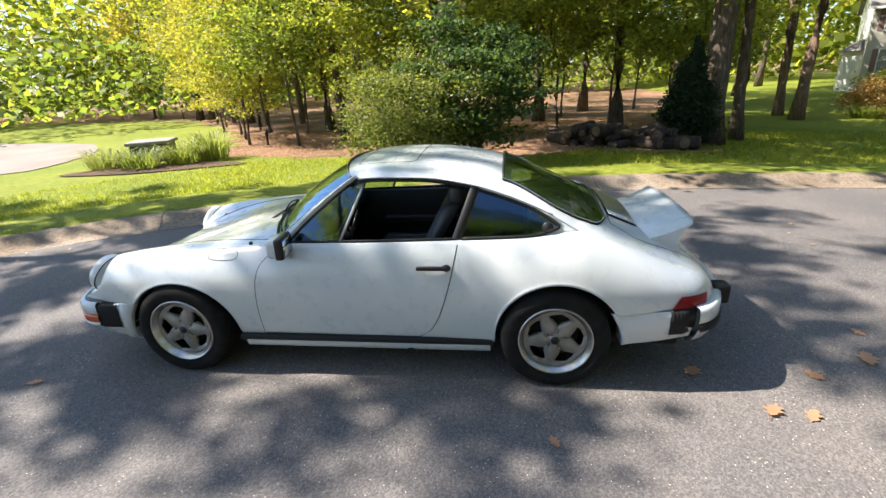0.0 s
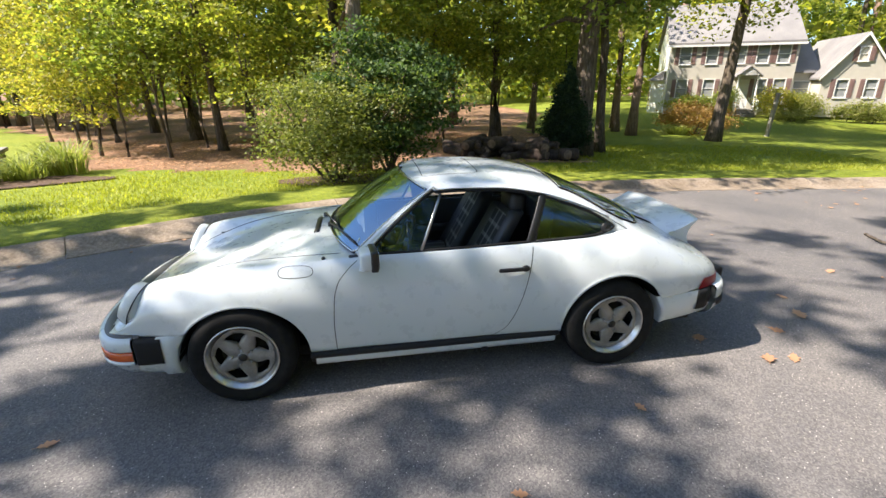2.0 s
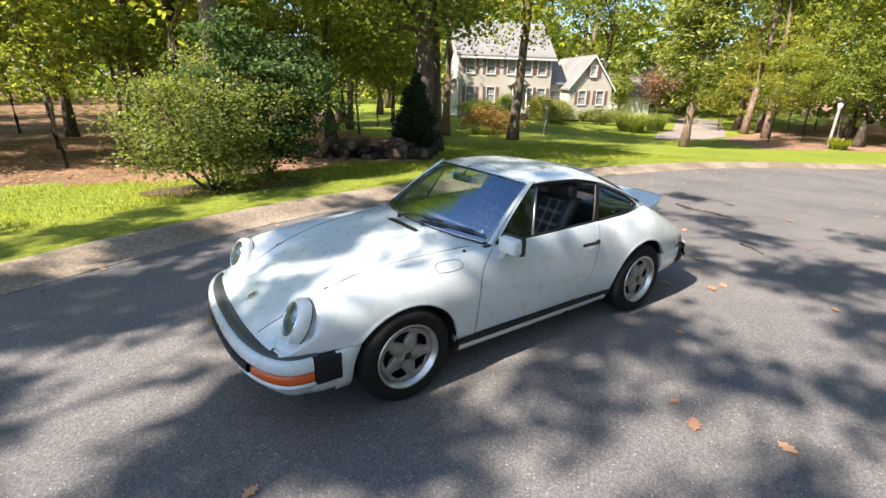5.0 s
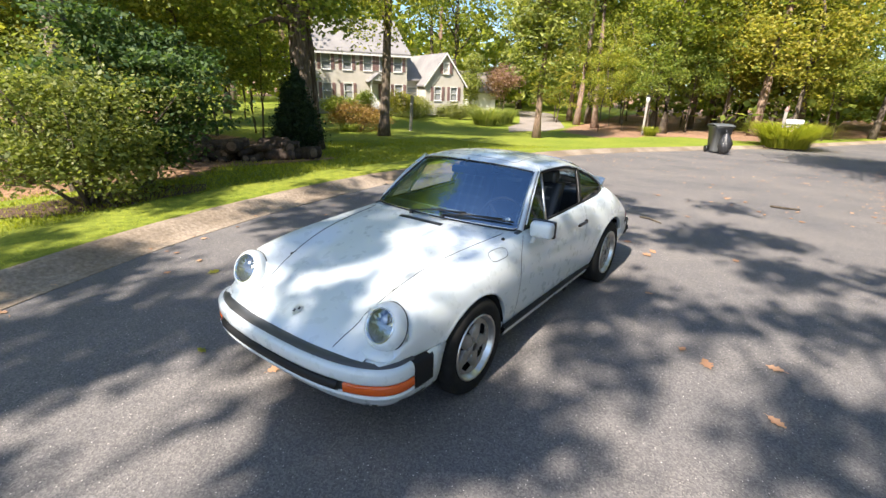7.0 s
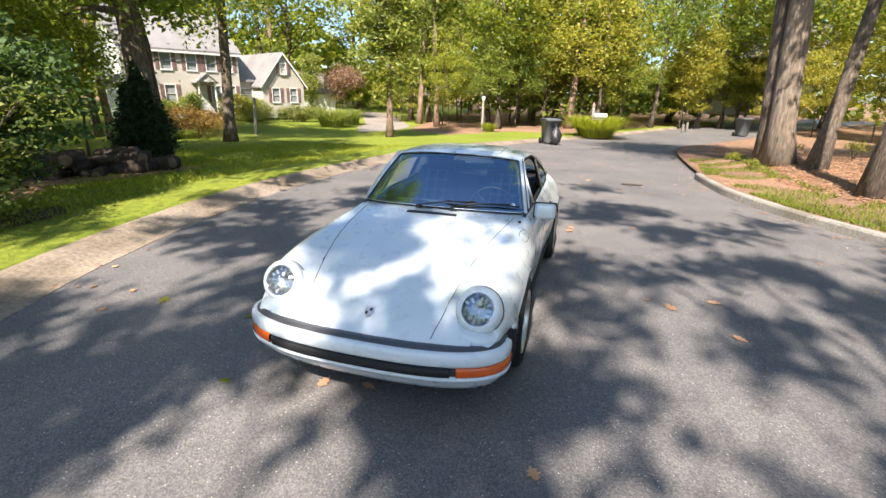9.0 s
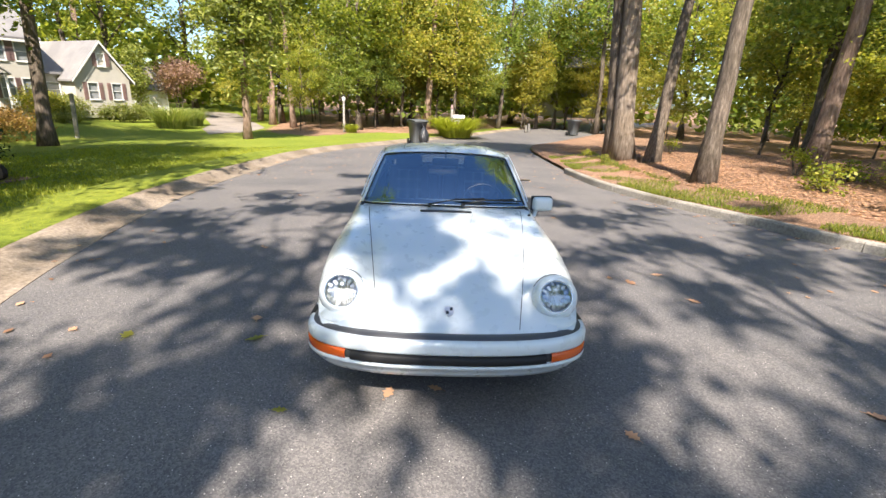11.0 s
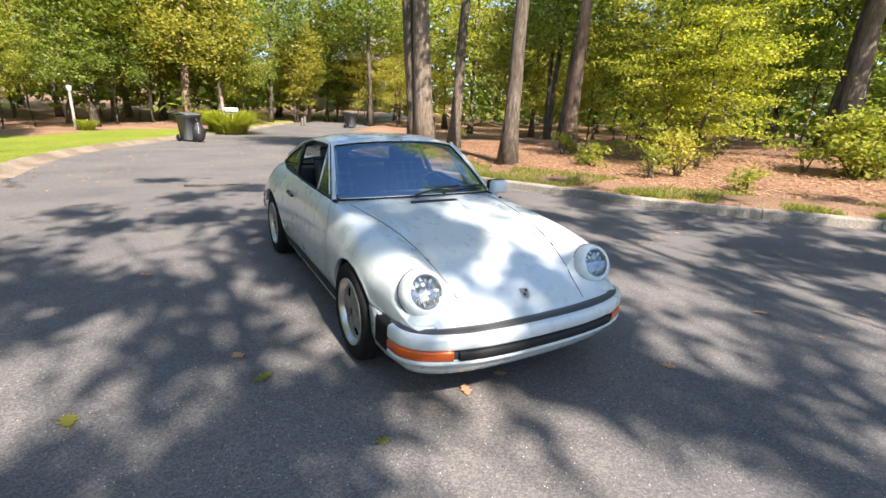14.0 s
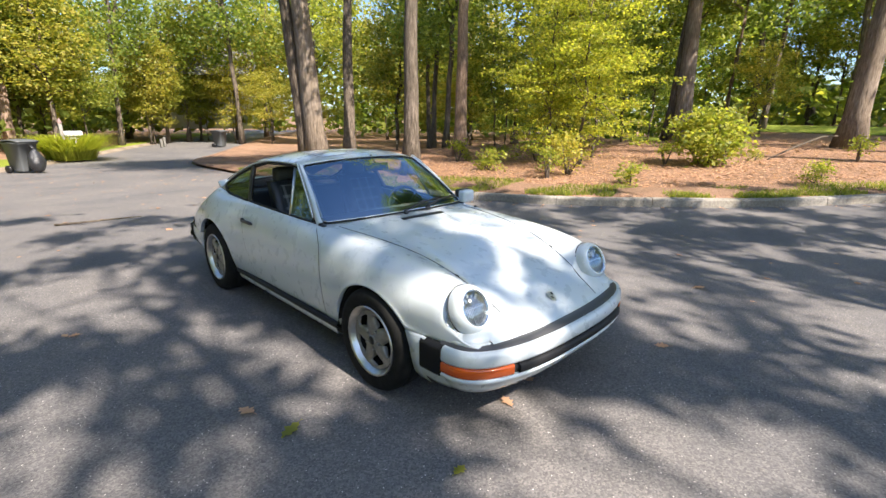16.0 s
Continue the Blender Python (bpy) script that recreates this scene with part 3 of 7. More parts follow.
# headlights
for sg in (-1, 1):
    hm = Matrix.Translation((-1.728, sg * 0.592, 0.620)) @ Matrix.Rotation(radians(-90 + 27), 4, "Y") @ Matrix.Rotation(radians(sg * 3), 4, "X")
    bm = bmesh.new()
    # pod behind the bezel, running back into the wing
    rows = []
    for d in (0.0, 0.0, 0.02, 0.045, 0.08, 0.12, 0.17):
        row = []
        for i in range(48):
            a = 2 * math.pi * i / 48
            ca, sa = math.cos(a), math.sin(a)
            k = 0.0 if not rows else (0.05 if sa > 0 else 0.7) + (0.95 if sa > 0 else 0.3) * min(d / 0.07, 1)
            # a ring of the bezel's size, then the section of the wing
            p = hm @ Vector((-0.126 * sa, sg * 0.126 * ca, -0.042)) + Vector((d, 0, 0.06 * d))
            x = min(max(p.x, -1.70), -1.40)
            cz, yo = max(z_wide(x), 0.545), y_wide(x) - 0.003 - 0.05 * max(d - 0.07, 0)
            if ca > 0:
                ex = 0.80 if sa > 0 else 0.28
                y = 0.592 + (yo - 0.592) * ca ** ex
                z = cz + (min(z_line(x), 0.735) - 0.004 - cz) * sa ** 0.9 if sa > 0 else cz + (cz - 0.466) * max(1.25 * sa, -1)
                z = min(z, p.z + 0.012)
                p = p.lerp(Vector((p.x, sg * y, z)), k)
            row.append(p)
        rows.append(row)
    grid(bm, rows, close=True)
    bmesh.ops.recalc_face_normals(bm, faces=bm.faces)
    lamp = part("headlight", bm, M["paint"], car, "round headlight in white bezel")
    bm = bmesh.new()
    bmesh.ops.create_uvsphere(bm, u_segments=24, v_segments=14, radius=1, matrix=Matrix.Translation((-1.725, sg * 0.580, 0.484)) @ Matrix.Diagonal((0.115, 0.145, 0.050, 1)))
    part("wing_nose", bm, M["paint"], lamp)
    bm = bmesh.new()
    tube(bm, [hm @ Vector((0.1275 * math.cos(a), 0.1275 * math.sin(a), -0.040)) for a in [2 * math.pi * i / 48 for i in range(49)]], 0.0036, 5, False)
    part("bezel_seam", bm, M["seam"], lamp)
    bm = bmesh.new()
    lathe(bm, [(0.1258, -0.046), (0.1265, -0.030), (0.1245, -0.010), (0.1215, 0.001), (0.117, 0.008), (0.112, 0.016), (0.102, 0.022), (0.094, 0.025), (0.0915, 0.022), (0.090, 0.010)], 48, "z")
    bmesh.ops.transform(bm, matrix=hm, verts=bm.verts)
    part("bezel", bm, M["paint"], lamp)
    bm = bmesh.new()
    lathe(bm, [(0.0915, 0.021), (0.0895, 0.027), (0.0855, 0.026), (0.0845, 0.018)], 40, "z")
    bmesh.ops.transform(bm, matrix=hm, verts=bm.verts)
    part("chrome_ring", bm, M["chrome"], lamp)
    bm = bmesh.new()
    lathe(bm, [(0.0, 0.040), (0.03, 0.0385), (0.06, 0.032), (0.08, 0.024), (0.086, 0.020)], 40, "z")
    bmesh.ops.transform(bm, matrix=hm, verts=bm.verts)
    ob = part("lens", bm, M["lens"], lamp, "clear convex lens")
    ob.visible_shadow = False
    bm = bmesh.new()
    lathe(bm, [(0.086, 0.016), (0.075, -0.010), (0.05, -0.034), (0.0, -0.045)], 24, "z", mi=1)
    rng_h = random.Random(31)
    for k in range(14):
        a = k * 0.4488
        q = 0.056 + 0.012 * (k % 2)
        box(bm, -0.007, 0.007, -0.012, 0.013, -0.02, 0.012, 0.0, Matrix.Rotation(a, 4, "Z") @ Matrix.Translation((0, q, -0.006)) @ Matrix.Rotation(rng_h.uniform(-0.6, 0.6), 4, "X"))
    for k in range(-6, 7):
        q = k * 0.012
        h = math.sqrt(0.080 ** 2 - q * q)
        box(bm, -h, h * 0.2, q - 0.0012, q + 0.0012, 0.006, 0.012)
    box(bm, -0.002, 0.002, -0.07, 0.07, 0.006, 0.012)
    bmesh.ops.transform(bm, matrix=hm, verts=bm.verts)
    part("reflector", bm, M["lamp_facet"], lamp, "faceted reflector", smooth=False, mats=(M["lamp_bowl"],))
    bm = bmesh.new()
    lathe(bm, [(0.0, 0.016), (0.018, 0.012), (0.024, 0.002), (0.027, -0.012)], 20, "z")
    bmesh.ops.transform(bm, matrix=hm @ Matrix.Translation((0.034, 0, -0.002)), verts=bm.verts)
    part("bulb_cover", bm, M["lamp_facet"], lamp)

# bonnet badge: a plain shield
bm = bmesh.new()
sh = [(-0.024, 0.03), (0, 0.034), (0.024, 0.03), (0.026, 0.0), (0.015, -0.024), (0, -0.036), (-0.015, -0.024), (-0.026, 0.0)]
f = bm.faces.new([bm.verts.new((0, a, b)) for a, b in sh])
bmesh.ops.extrude_face_region(bm, geom=[f])
for q in list(bm.verts)[8:]:
    q.co.x -= 0.004
bmesh.ops.recalc_face_normals(bm, faces=bm.faces)
bmesh.ops.transform(bm, matrix=Matrix.Translation((-1.800, 0, 0.5475)) @ Matrix.Rotation(radians(56), 4, "Y"), verts=bm.verts)
badge = part("badge", bm, M["alloy"], car, "small shield-shaped metal badge", False)
bm = bmesh.new()
for y0, y1, z0, z1 in ((-0.018, -0.003, 0.004, 0.022), (0.003, 0.018, -0.018, 0.0)):
    box(bm, -0.0062, -0.0035, y0, y1, z0, z1)
bmesh.ops.transform(bm, matrix=Matrix.Translation((-1.800, 0, 0.5475)) @ Matrix.Rotation(radians(56), 4, "Y"), verts=bm.verts)
part("badge_field", bm, M["trim"], badge)


# bumpers: profiles swept along a rounded plan line
def plan_line(sign, x_side, x_corner, depth, half, n=40, p=2.6):
    """From the left side round the end to the right side; returns points and outward directions."""
    pts = [(x_side + (x_corner - x_side) * k / 6, -half) for k in range(6)]
    for k in range(n + 1):
        a = -math.pi / 2 + math.pi * k / n
        c, s = math.cos(a), math.sin(a)
        pts.append((x_corner + sign * depth * abs(c) ** (2 / p), half * math.copysign(abs(s) ** (2 / p), s)))
    pts += [(x_side + (x_corner - x_side) * (5 - k) / 6, half) for k in range(6)]
    res = []
    for i, q in enumerate(pts):
        a, b = pts[max(i - 1, 0)], pts[min(i + 1, len(pts) - 1)]
        d = Vector((b[0] - a[0], b[1] - a[1], 0)).normalized()
        nrm = Vector((-d.y, d.x, 0)) if sign < 0 else Vector((d.y, -d.x, 0))
        res.append((Vector((*q, 0)), nrm))
    return res


def sweep(line, profile, keep=None):
    bm = bmesh.new()
    rows = [[q + n * o + Vector((0, 0, z)) for o, z in profile] for q, n in line if keep is None or keep(q)]
    grid(bm, rows)
    bmesh.ops.recalc_face_normals(bm, faces=bm.faces)
    return bm


line_f = plan_line(-1, -1.49, -1.70, 0.312, 0.778, 56, 2.6)
FB = -1.665
FZ = -0.062
beam = sweep(line_f, [(-0.04, 0.529 + FZ), (-0.024, 0.533 + FZ), (-0.008, 0.526 + FZ), (0.0, 0.510 + FZ), (0.001, 0.468 + FZ), (-0.004, 0.457 + FZ), (-0.02, 0.452 + FZ)], lambda q: q.x < FB)
bumper = part("front_bumper", beam, M["paint"], car, "white bumper beam")
part("bumper_lip", sweep(line_f, [(-0.02, 0.455 + FZ), (-0.016, 0.40 + FZ), (-0.004, 0.398 + FZ), (0.003, 0.391 + FZ), (0.001, 0.378 + FZ), (-0.016, 0.372 + FZ), (-0.022, 0.315), (-0.036, 0.272), (-0.07, 0.232), (-0.16, 0.218)], lambda q: q.x < FB), M["paint"], bumper)
part("bumper_groove", sweep(line_f, [(-0.019, 0.458 + FZ), (-0.014, 0.43 + FZ), (-0.016, 0.396 + FZ)], lambda q: q.x < FB), M["seam"], bumper)
part("bumper_rubber", sweep(line_f, [(-0.02, 0.452 + FZ), (0.002, 0.450 + FZ), (0.011, 0.442 + FZ), (0.011, 0.410 + FZ), (0.002, 0.402 + FZ), (-0.02, 0.400 + FZ)], lambda q: abs(q.y) < 0.525 and q.x < -1.8), M["rubber"], bumper, "black rubber impact strip")
for sg in (-1, 1):
    ind = part("indicator", sweep(line_f, [(-0.02, 0.454 + FZ), (-0.003, 0.452 + FZ), (0.002, 0.444 + FZ), (0.002, 0.408 + FZ), (-0.003, 0.400 + FZ), (-0.02, 0.398 + FZ)], lambda q: 0.535 < sg * q.y and q.x < -1.685), M["amber"], bumper, "orange turn signal lens")
bm = bmesh.new()
rows = []
for q, n in line_f:
    if q.x < -1.66:
        s = 0.0
        rows.append([q + n * (o + s) + Vector((0, 0, z - 0.3 * s)) for o, z in ((-0.170, 0.425), (-0.125, 0.455), (-0.100, 0.472), (-0.066, 0.479), (-0.040, 0.476), (-0.028, 0.466))])
grid(bm, rows)
bm.normal_update()
if sum(f.normal.z for f in bm.faces) < 0:
    bmesh.ops.reverse_faces(bm, faces=bm.faces)
part("top_seal", bm, M["seal"], bumper, "black rubber seal between bonnet and bumper")
for sg in (-1, 1):
    ar = ARCH[0]
    bm = bmesh.new()
    rows = []
    for y, z in ((0.752, 0.466), (0.770, 0.462), (0.774, 0.39), (0.770, 0.31), (0.752, 0.25), (0.715, 0.20)):
        xe = ar[0] - ar[1] * math.sqrt(max(1 - (max(z - ar[2], 0) / ar[3]) ** 2, 0))
        rows.append([(-1.575, sg * y, z), (-1.53, sg * y, z), (xe - 0.003, sg * (y + 0.003), z), (xe, sg * (y - 0.006), z), (xe, sg * (y - 0.12), z)])
    grid(bm, rows, flip=sg > 0)
    part("bumper_end", bm, M["paint"], bumper)
    bm = bmesh.new()
    rows = []
    for k in range(19):
        x = -1.69 + 0.142 * k / 18
        o = 0.780 - 0.5 * max(-1.64 - x, 0) ** 1.5 + (0.005 if k % 2 else -0.001)
        rows.append([(x, sg * (o - 0.09), 0.464), (x, sg * (o - 0.008), 0.460), (x, sg * o, 0.445), (x, sg * o, 0.322), (x, sg * (o - 0.006), 0.308), (x, sg * (o - 0.03), 0.30)])
    grid(bm, rows, flip=sg < 0)
    part("bellows", bm, M["rubber"], bumper, "black ribbed rubber bellows")
    bm = bmesh.new()
    rows = [[(x, sg * (y - 0.9 * max(-1.62 - x, 0) ** 1.5), z) for y, z in ((0.772, 0.312), (0.755, 0.26), (0.71, 0.212), (0.60, 0.205))] for x in spread(-1.72, -1.55, 8)]
    grid(bm, rows, flip=sg < 0)
    part("valance_side", bm, M["paint"], bumper)

line_r = plan_line(1, 1.495, 1.80, 0.33, 0.775, 56, 2.5)
RB = 1.86
beam = sweep(line_r, [(-0.07, 0.530), (-0.018, 0.531), (-0.002, 0.521), (0.003, 0.50), (0.003, 0.452), (-0.004, 0.44)], lambda q: q.x > RB)
rbump = part("rear_bumper", beam, M["paint"], car, "white rear bumper beam")
rbump.location.z = -0.042
part("bumper_rubber", sweep(line_r, [(-0.004, 0.442), (0.010, 0.437), (0.012, 0.400), (0.0, 0.392)], lambda q: q.x > RB), M["rubber"], rbump, "black rubber strip")
part("valance", sweep(line_r, [(-0.004, 0.402), (-0.012, 0.37), (-0.04, 0.325), (-0.10, 0.29), (-0.2, 0.27)], lambda q: q.x > RB), M["paint"], rbump)
for sg in (-1, 1):
    ar = ARCH[1]
    bm = bmesh.new()
    rows = []
    for y, z in ((0.790, 0.508), (0.797, 0.490), (0.797, 0.42), (0.785, 0.36), (0.755, 0.295)):
        xa = ar[0] + ar[1] * math.sqrt(max(1 - (max(z - ar[2], 0) / ar[3]) ** 2, 0))
        row = [(xa, sg * (y - 0.14), z), (xa, sg * (y - 0.012), z), (xa + 0.004, sg * y, z)]
        for t in spread(0.1, 1, 9):
            x = xa + 0.004 + ((1.735 if z > 0.4 else 1.85) - xa) * t
            row.append((x, sg * (y - 0.42 * max(x - 1.58, 0) ** 2), z + 0.062 * (x - 1.45) * (1 if z > 0.4 else 2.2)))
        rows.append(row)
    grid(bm, rows, flip=sg < 0)
    part("bumper_end", bm, M["paint"], rbump)
    bm = bmesh.new()
    rows = []
    for k in range(17):
        x = 1.727 + 0.152 * k / 16
        o = 0.795 - 0.42 * max(x - 1.58, 0) ** 2 - 0.5 * max(x - 1.80, 0) + (0.006 if k % 2 else 0.0)
        rows.append([(x, sg * (o - 0.08), 0.528), (x, sg * o, 0.520), (x, sg * (o + 0.004), 0.45), (x, sg * o, 0.388), (x, sg * (o - 0.05), 0.376)])
    rows.append([(1.884, p[1] - sg * 0.03, p[2]) for p in rows[-1]])
    grid(bm, rows, flip=sg < 0)
    part("bellows", bm, M["rubber"], rbump, "black ribbed rubber bellows")
    bm = bmesh.new()
    box(bm, 2.03, 2.135, sg * 0.46 - 0.05, sg * 0.46 + 0.05, 0.435, 0.548, 0.018)
    part("overrider", bm, M["rubber"], rbump, "black rubber overrider")
    # tail light wrapping the corner
    bm = bmesh.new()
    rows = []
    for k in range(15):
        t = k / 14
        x = 1.738 + 0.20 * t
        zt, zb = 0.494 + 0.062 * min(t * 5.5, 1) - 0.010 * t, 0.484
        r = []
        for q in range(5):
            z = zb + (zt - zb) * q / 4
            r.append((x, sg * (side_point(min(x, 1.99), z) + 0.007), z))
        rows.append(r)
    for k in range(1, 7):
        y = rows[14][0][1] * (1 - k * 0.07)
        rows.append([(1.94 + 0.078 * k / 6, y, min(p[2], 0.55 - 0.015 * k / 6)) for p in rows[14]])
    grid(bm, rows, flip=sg > 0)
    part("tail_light", bm, M["red_lens"], car, "red wraparound tail light")
bm = bmesh.new()
grid(bm, [[(2.021, y, z) for y in spread(-0.5, 0.5, 6)] for z in (0.487, 0.54)])
part("tail_reflector", bm, M["red_lens"], car)
bm = bmesh.new()
for x in spread(1.47, 1.62, 15):
    tube(bm, [on_top(x, y)[:2] + (top_z(x, y) + 0.012,) for y in spread(-0.34, 0.34, 8)], 0.0032, 5)
grid(bm, [[(x, y, top_z(x, y) + 0.003) for y in spread(-0.35, 0.35, 8)] for x in spread(1.455, 1.63, 4)], mi=1)
part("engine_grille", bm, M["alloy"], car, "slatted engine grille", mats=(M["black"],))
bm = bmesh.new()
outl = [on_top(x, y) for x, y in [(1.455, yy) for yy in spread(-0.46, 0.46, 10)]]
strip_on(bm, outl, top_normal, 0.005, 0.002)
for sg in (-1, 1):
    strip_on(bm, [on_top(x, sg * (0.46 + 0.06 * sstep(1.455, 1.6, x) - 0.06 * sstep(1.6, 1.95, x))) for x in spread(1.455, 1.95, 16)], top_normal, 0.005, 0.002)
part("engine_lid_seam", bm, M["seam"], car)

# ducktail spoiler
bm = bmesh.new()
rows = []
for k in range(25):
    v = -1 + 2 * k / 24
    y = 0.452 * v
    e = abs(v) ** 3
    a = 1.62 + 0.075 * e
    za = max(top_z(a, y), 0.776) + 0.003
    lipx, lipz = 1.935 - 0.018 * v * v - 0.02 * v ** 6, 0.876 - 0.010 * v ** 6
    row = [(a - 0.02, y, top_z(a - 0.02, y) - 0.01)]
    for t in spread(0, 1, 8):
        row.append((a + (lipx - a) * t, y, za + (lipz - za) * t ** 1.4))
    row += [(lipx + 0.004, y, lipz - 0.006), (lipx, y, lipz - 0.014)]
    for t in spread(0.15, 1, 7):
        row.append((lipx + (1.835 - lipx) * math.sin(t * math.pi / 2) ** 0.8, y, lipz - 0.014 + (0.742 - lipz + 0.014) * t))
    row.append((1.86, y, top_z(1.86, y) - 0.012))
    rows.append(row)
vs = grid(bm, rows, flip=True)
for c in (vs[0], vs[-1]):
    q = [bm.verts.new(w.co) for w in c]
    ctr = bm.verts.new((1.80, c[0].co.y, 0.78))
    for t in spread(0.1, 0.9, 8):
        x = q[len(c) - 1].co.x + (q[0].co.x - q[len(c) - 1].co.x) * t
        q.append(bm.verts.new((x, c[0].co.y, top_z(x, c[0].co.y) - 0.02)))
    for i in range(len(q)):
        bm.faces.new((q[i], q[(i + 1) % len(q)], ctr))
bmesh.ops.recalc_face_normals(bm, faces=bm.faces)
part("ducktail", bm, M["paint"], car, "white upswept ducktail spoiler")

# glass and its seals
def ws_point(u, v):
    """Windscreen: u across -1..1, v up 0..1."""
    b = Vector((-0.625 + 0.165 * abs(u) ** 2.3, 0.645 * u, 0.872 - 0.030 * u * u))
    t = Vector((-0.135 + 0.125 * abs(u) ** 2.3, 0.522 * u, 1.214 - 0.045 * abs(u) ** 2.5))
    p = b.lerp(t, v)
    bulge = 0.026 * math.sin(math.pi * v) * (1 - 0.5 * u * u)
    return p + Vector((-0.6, 0, 0.8)) * bulge


def glass_part(name, bm, label):
    bm.normal_update()
    if sum(f.normal.dot(f.calc_center_median() - Vector((0.3, 0, 0.7))) for f in bm.faces) < 0:
        bmesh.ops.reverse_faces(bm, faces=bm.faces)
    ob = part(name, bm, M["side_glass" if name in ("vent_window", "quarter_window") else "glass"], car, label)
    ob.visible_shadow = False
    return ob


bm = bmesh.new()
grid(bm, [[ws_point(u, v) for u in spread(-0.985, 0.985, 30)] for v in spread(0.015, 0.985, 14)])
ws = glass_part("windscreen", bm, "raked curved windscreen")
frame_pts = [ws_point(u, 0) for u in spread(-0.97, 0.97, 24)] + [ws_point(1, v) for v in spread(0.03, 0.97, 14)] + [ws_point(u, 1) for u in spread(0.97, -0.97, 24)] + [ws_point(-1, v) for v in spread(0.97, 0.03, 14)]
bm = bmesh.new()
tube(bm, frame_pts + frame_pts[:1], 0.008, 6, False)
part("windscreen_seal", bm, M["rubber"], ws)
bm = bmesh.new()
tube(bm, [p + Vector((-0.007, 0, 0.008)) for p in frame_pts + frame_pts[:1]], 0.0035, 5, False)
part("chrome_strip", bm, M["chrome"], ws)

# windscreen pillars and window frames
for sg in (-1, 1):
    bm = bmesh.new()
    rows = []
    for k in range(17):
        v = k / 16
        a = ws_point(sg * 1.0, v) + Vector((-0.004, 0, 0.006))
        bx, by, bz = -0.42 + 0.44 * v, 0.667 - 0.135 * v, 0.815 + 0.365 * v + 0.02 * math.sin(math.pi * v)
        o = Vector((bx, sg * by, bz))
        mid = a.lerp(o, 0.5) + Vector((-0.006, sg * 0.014, 0.008))
        rows.append([a, a.lerp(mid, 0.6) + Vector((0, sg * 0.004, 0.002)), mid, mid.lerp(o, 0.6) + Vector((0, sg * 0.004, 0)), o, o + Vector((0.02, -sg * 0.03, -0.005)), a + Vector((0.03, -sg * 0.03, -0.02))])
    grid(bm, rows, flip=sg < 0)
    part("pillar", bm, M["paint"], car)

    def rail(x):
        return Vector((x, sg * (y_rail(x) + 0.004), z_rail(x) - 0.003))

    def sill(x):
        return Vector((x, sg * (y_line(x) + 0.002), z_line(x) + 0.004))

    a_line = [Vector((-0.40 + 0.42 * v, sg * (0.664 - 0.132 * v), 0.832 + 0.335 * v + 0.02 * math.sin(math.pi * v))) for v in spread(0, 1, 12)]
    upper = [rail(x) - Vector((0, 0, 0.012)) for x in spread(0.04, 0.70, 24)]
    lower = [sill(x) for x in spread(0.62, -0.38, 24)]
    bm = bmesh.new()
    tube(bm, a_line + upper + lower, 0.008, 6)
    part("window_seal", bm, M["rubber"], car, "black rubber window seal")
    bm = bmesh.new()
    tube(bm, [p + Vector((0, sg * 0.007, 0.020)) for p in [Vector((-0.41 + 0.43 * v, sg * (0.672 - 0.130 * v), 0.832 + 0.345 * v + 0.02 * math.sin(math.pi * v))) for v in spread(0.05, 1, 12)] + upper + [rail(x) - Vector((0, 0, 0.012)) for x in spread(0.72, 1.12, 14)]], 0.006, 5)
    part("rain_gutter", bm, M["paint"], car)
    # door pillar and vent bar
    bm = bmesh.new()
    p0, p1 = sill(0.60), rail(0.705)
    rows = []
    for t in spread(0, 1, 8):
        c = p0.lerp(p1, t) + Vector((0, sg * 0.006 * math.sin(math.pi * t), 0))
        rows.append([c + Vector((-0.030, 0, 0)), c + Vector((-0.026, sg * 0.006, 0)), c + Vector((0.018, sg * 0.006, 0)), c + Vector((0.022, 0, 0)), c + Vector((0, -sg * 0.03, 0))])
    grid(bm, rows, close=True)
    part("door_pillar", bm, M["trim"], car)
    bm = bmesh.new()
    p0, p1 = sill(-0.075), rail(0.065) + Vector((0, 0, -0.02))
    tube(bm, [p0, p0.lerp(p1, 0.5), p1], 0.010, 6)
    part("vent_bar", bm, M["alloy"], car)
    bm = bmesh.new()
    base = [sill(x) for x in spread(-0.36, -0.08, 8)]
    top = []
    for t in spread(0, 1, 8):
        q = t * 1.0
        top.append(a_line[min(int(q * 12), 12)] if t < 1 else rail(0.06) + Vector((0, 0, -0.02)))
    grid(bm, [base, [b.lerp(c, 0.5) for b, c in zip(base, top)], top])
    glass_part("vent_window", bm, "small triangular vent window")
    bm = bmesh.new()
    lo, hi = [], []
    for k in range(25):
        t = 1 - (1 - k / 24) ** 1.8
        x = 0.625 + 0.525 * t
        a, b = sill(x), rail(max(x, 0.715 - 0.09 * (0.0)) if x > 0.715 else 0.715 + (x - 0.625) * 0.2)
        b.z -= 0.016
        mid = a.lerp(b, 0.62)
        c = math.sqrt(max(1 - max((t - 0.70) / 0.30, 0) ** 2.2, 0))
        lo.append(mid + (a - mid) * c)
        hi.append(mid + (b - mid) * c)
    grid(bm, [[a.lerp(b, t) + Vector((0, sg * 0.012 * math.sin(math.pi * t), 0)) for a, b in zip(lo, hi)] for t in spread(0, 1, 6)])
    glass_part("quarter_window", bm, "tapered rear quarter window")
    bm = bmesh.new()
    tube(bm, lo + hi[::-1] + [lo[0]], 0.010, 6)
    part("quarter_seal", bm, M["rubber"], car)
    # painted panel closing the tail of the window opening
    bm = bmesh.new()
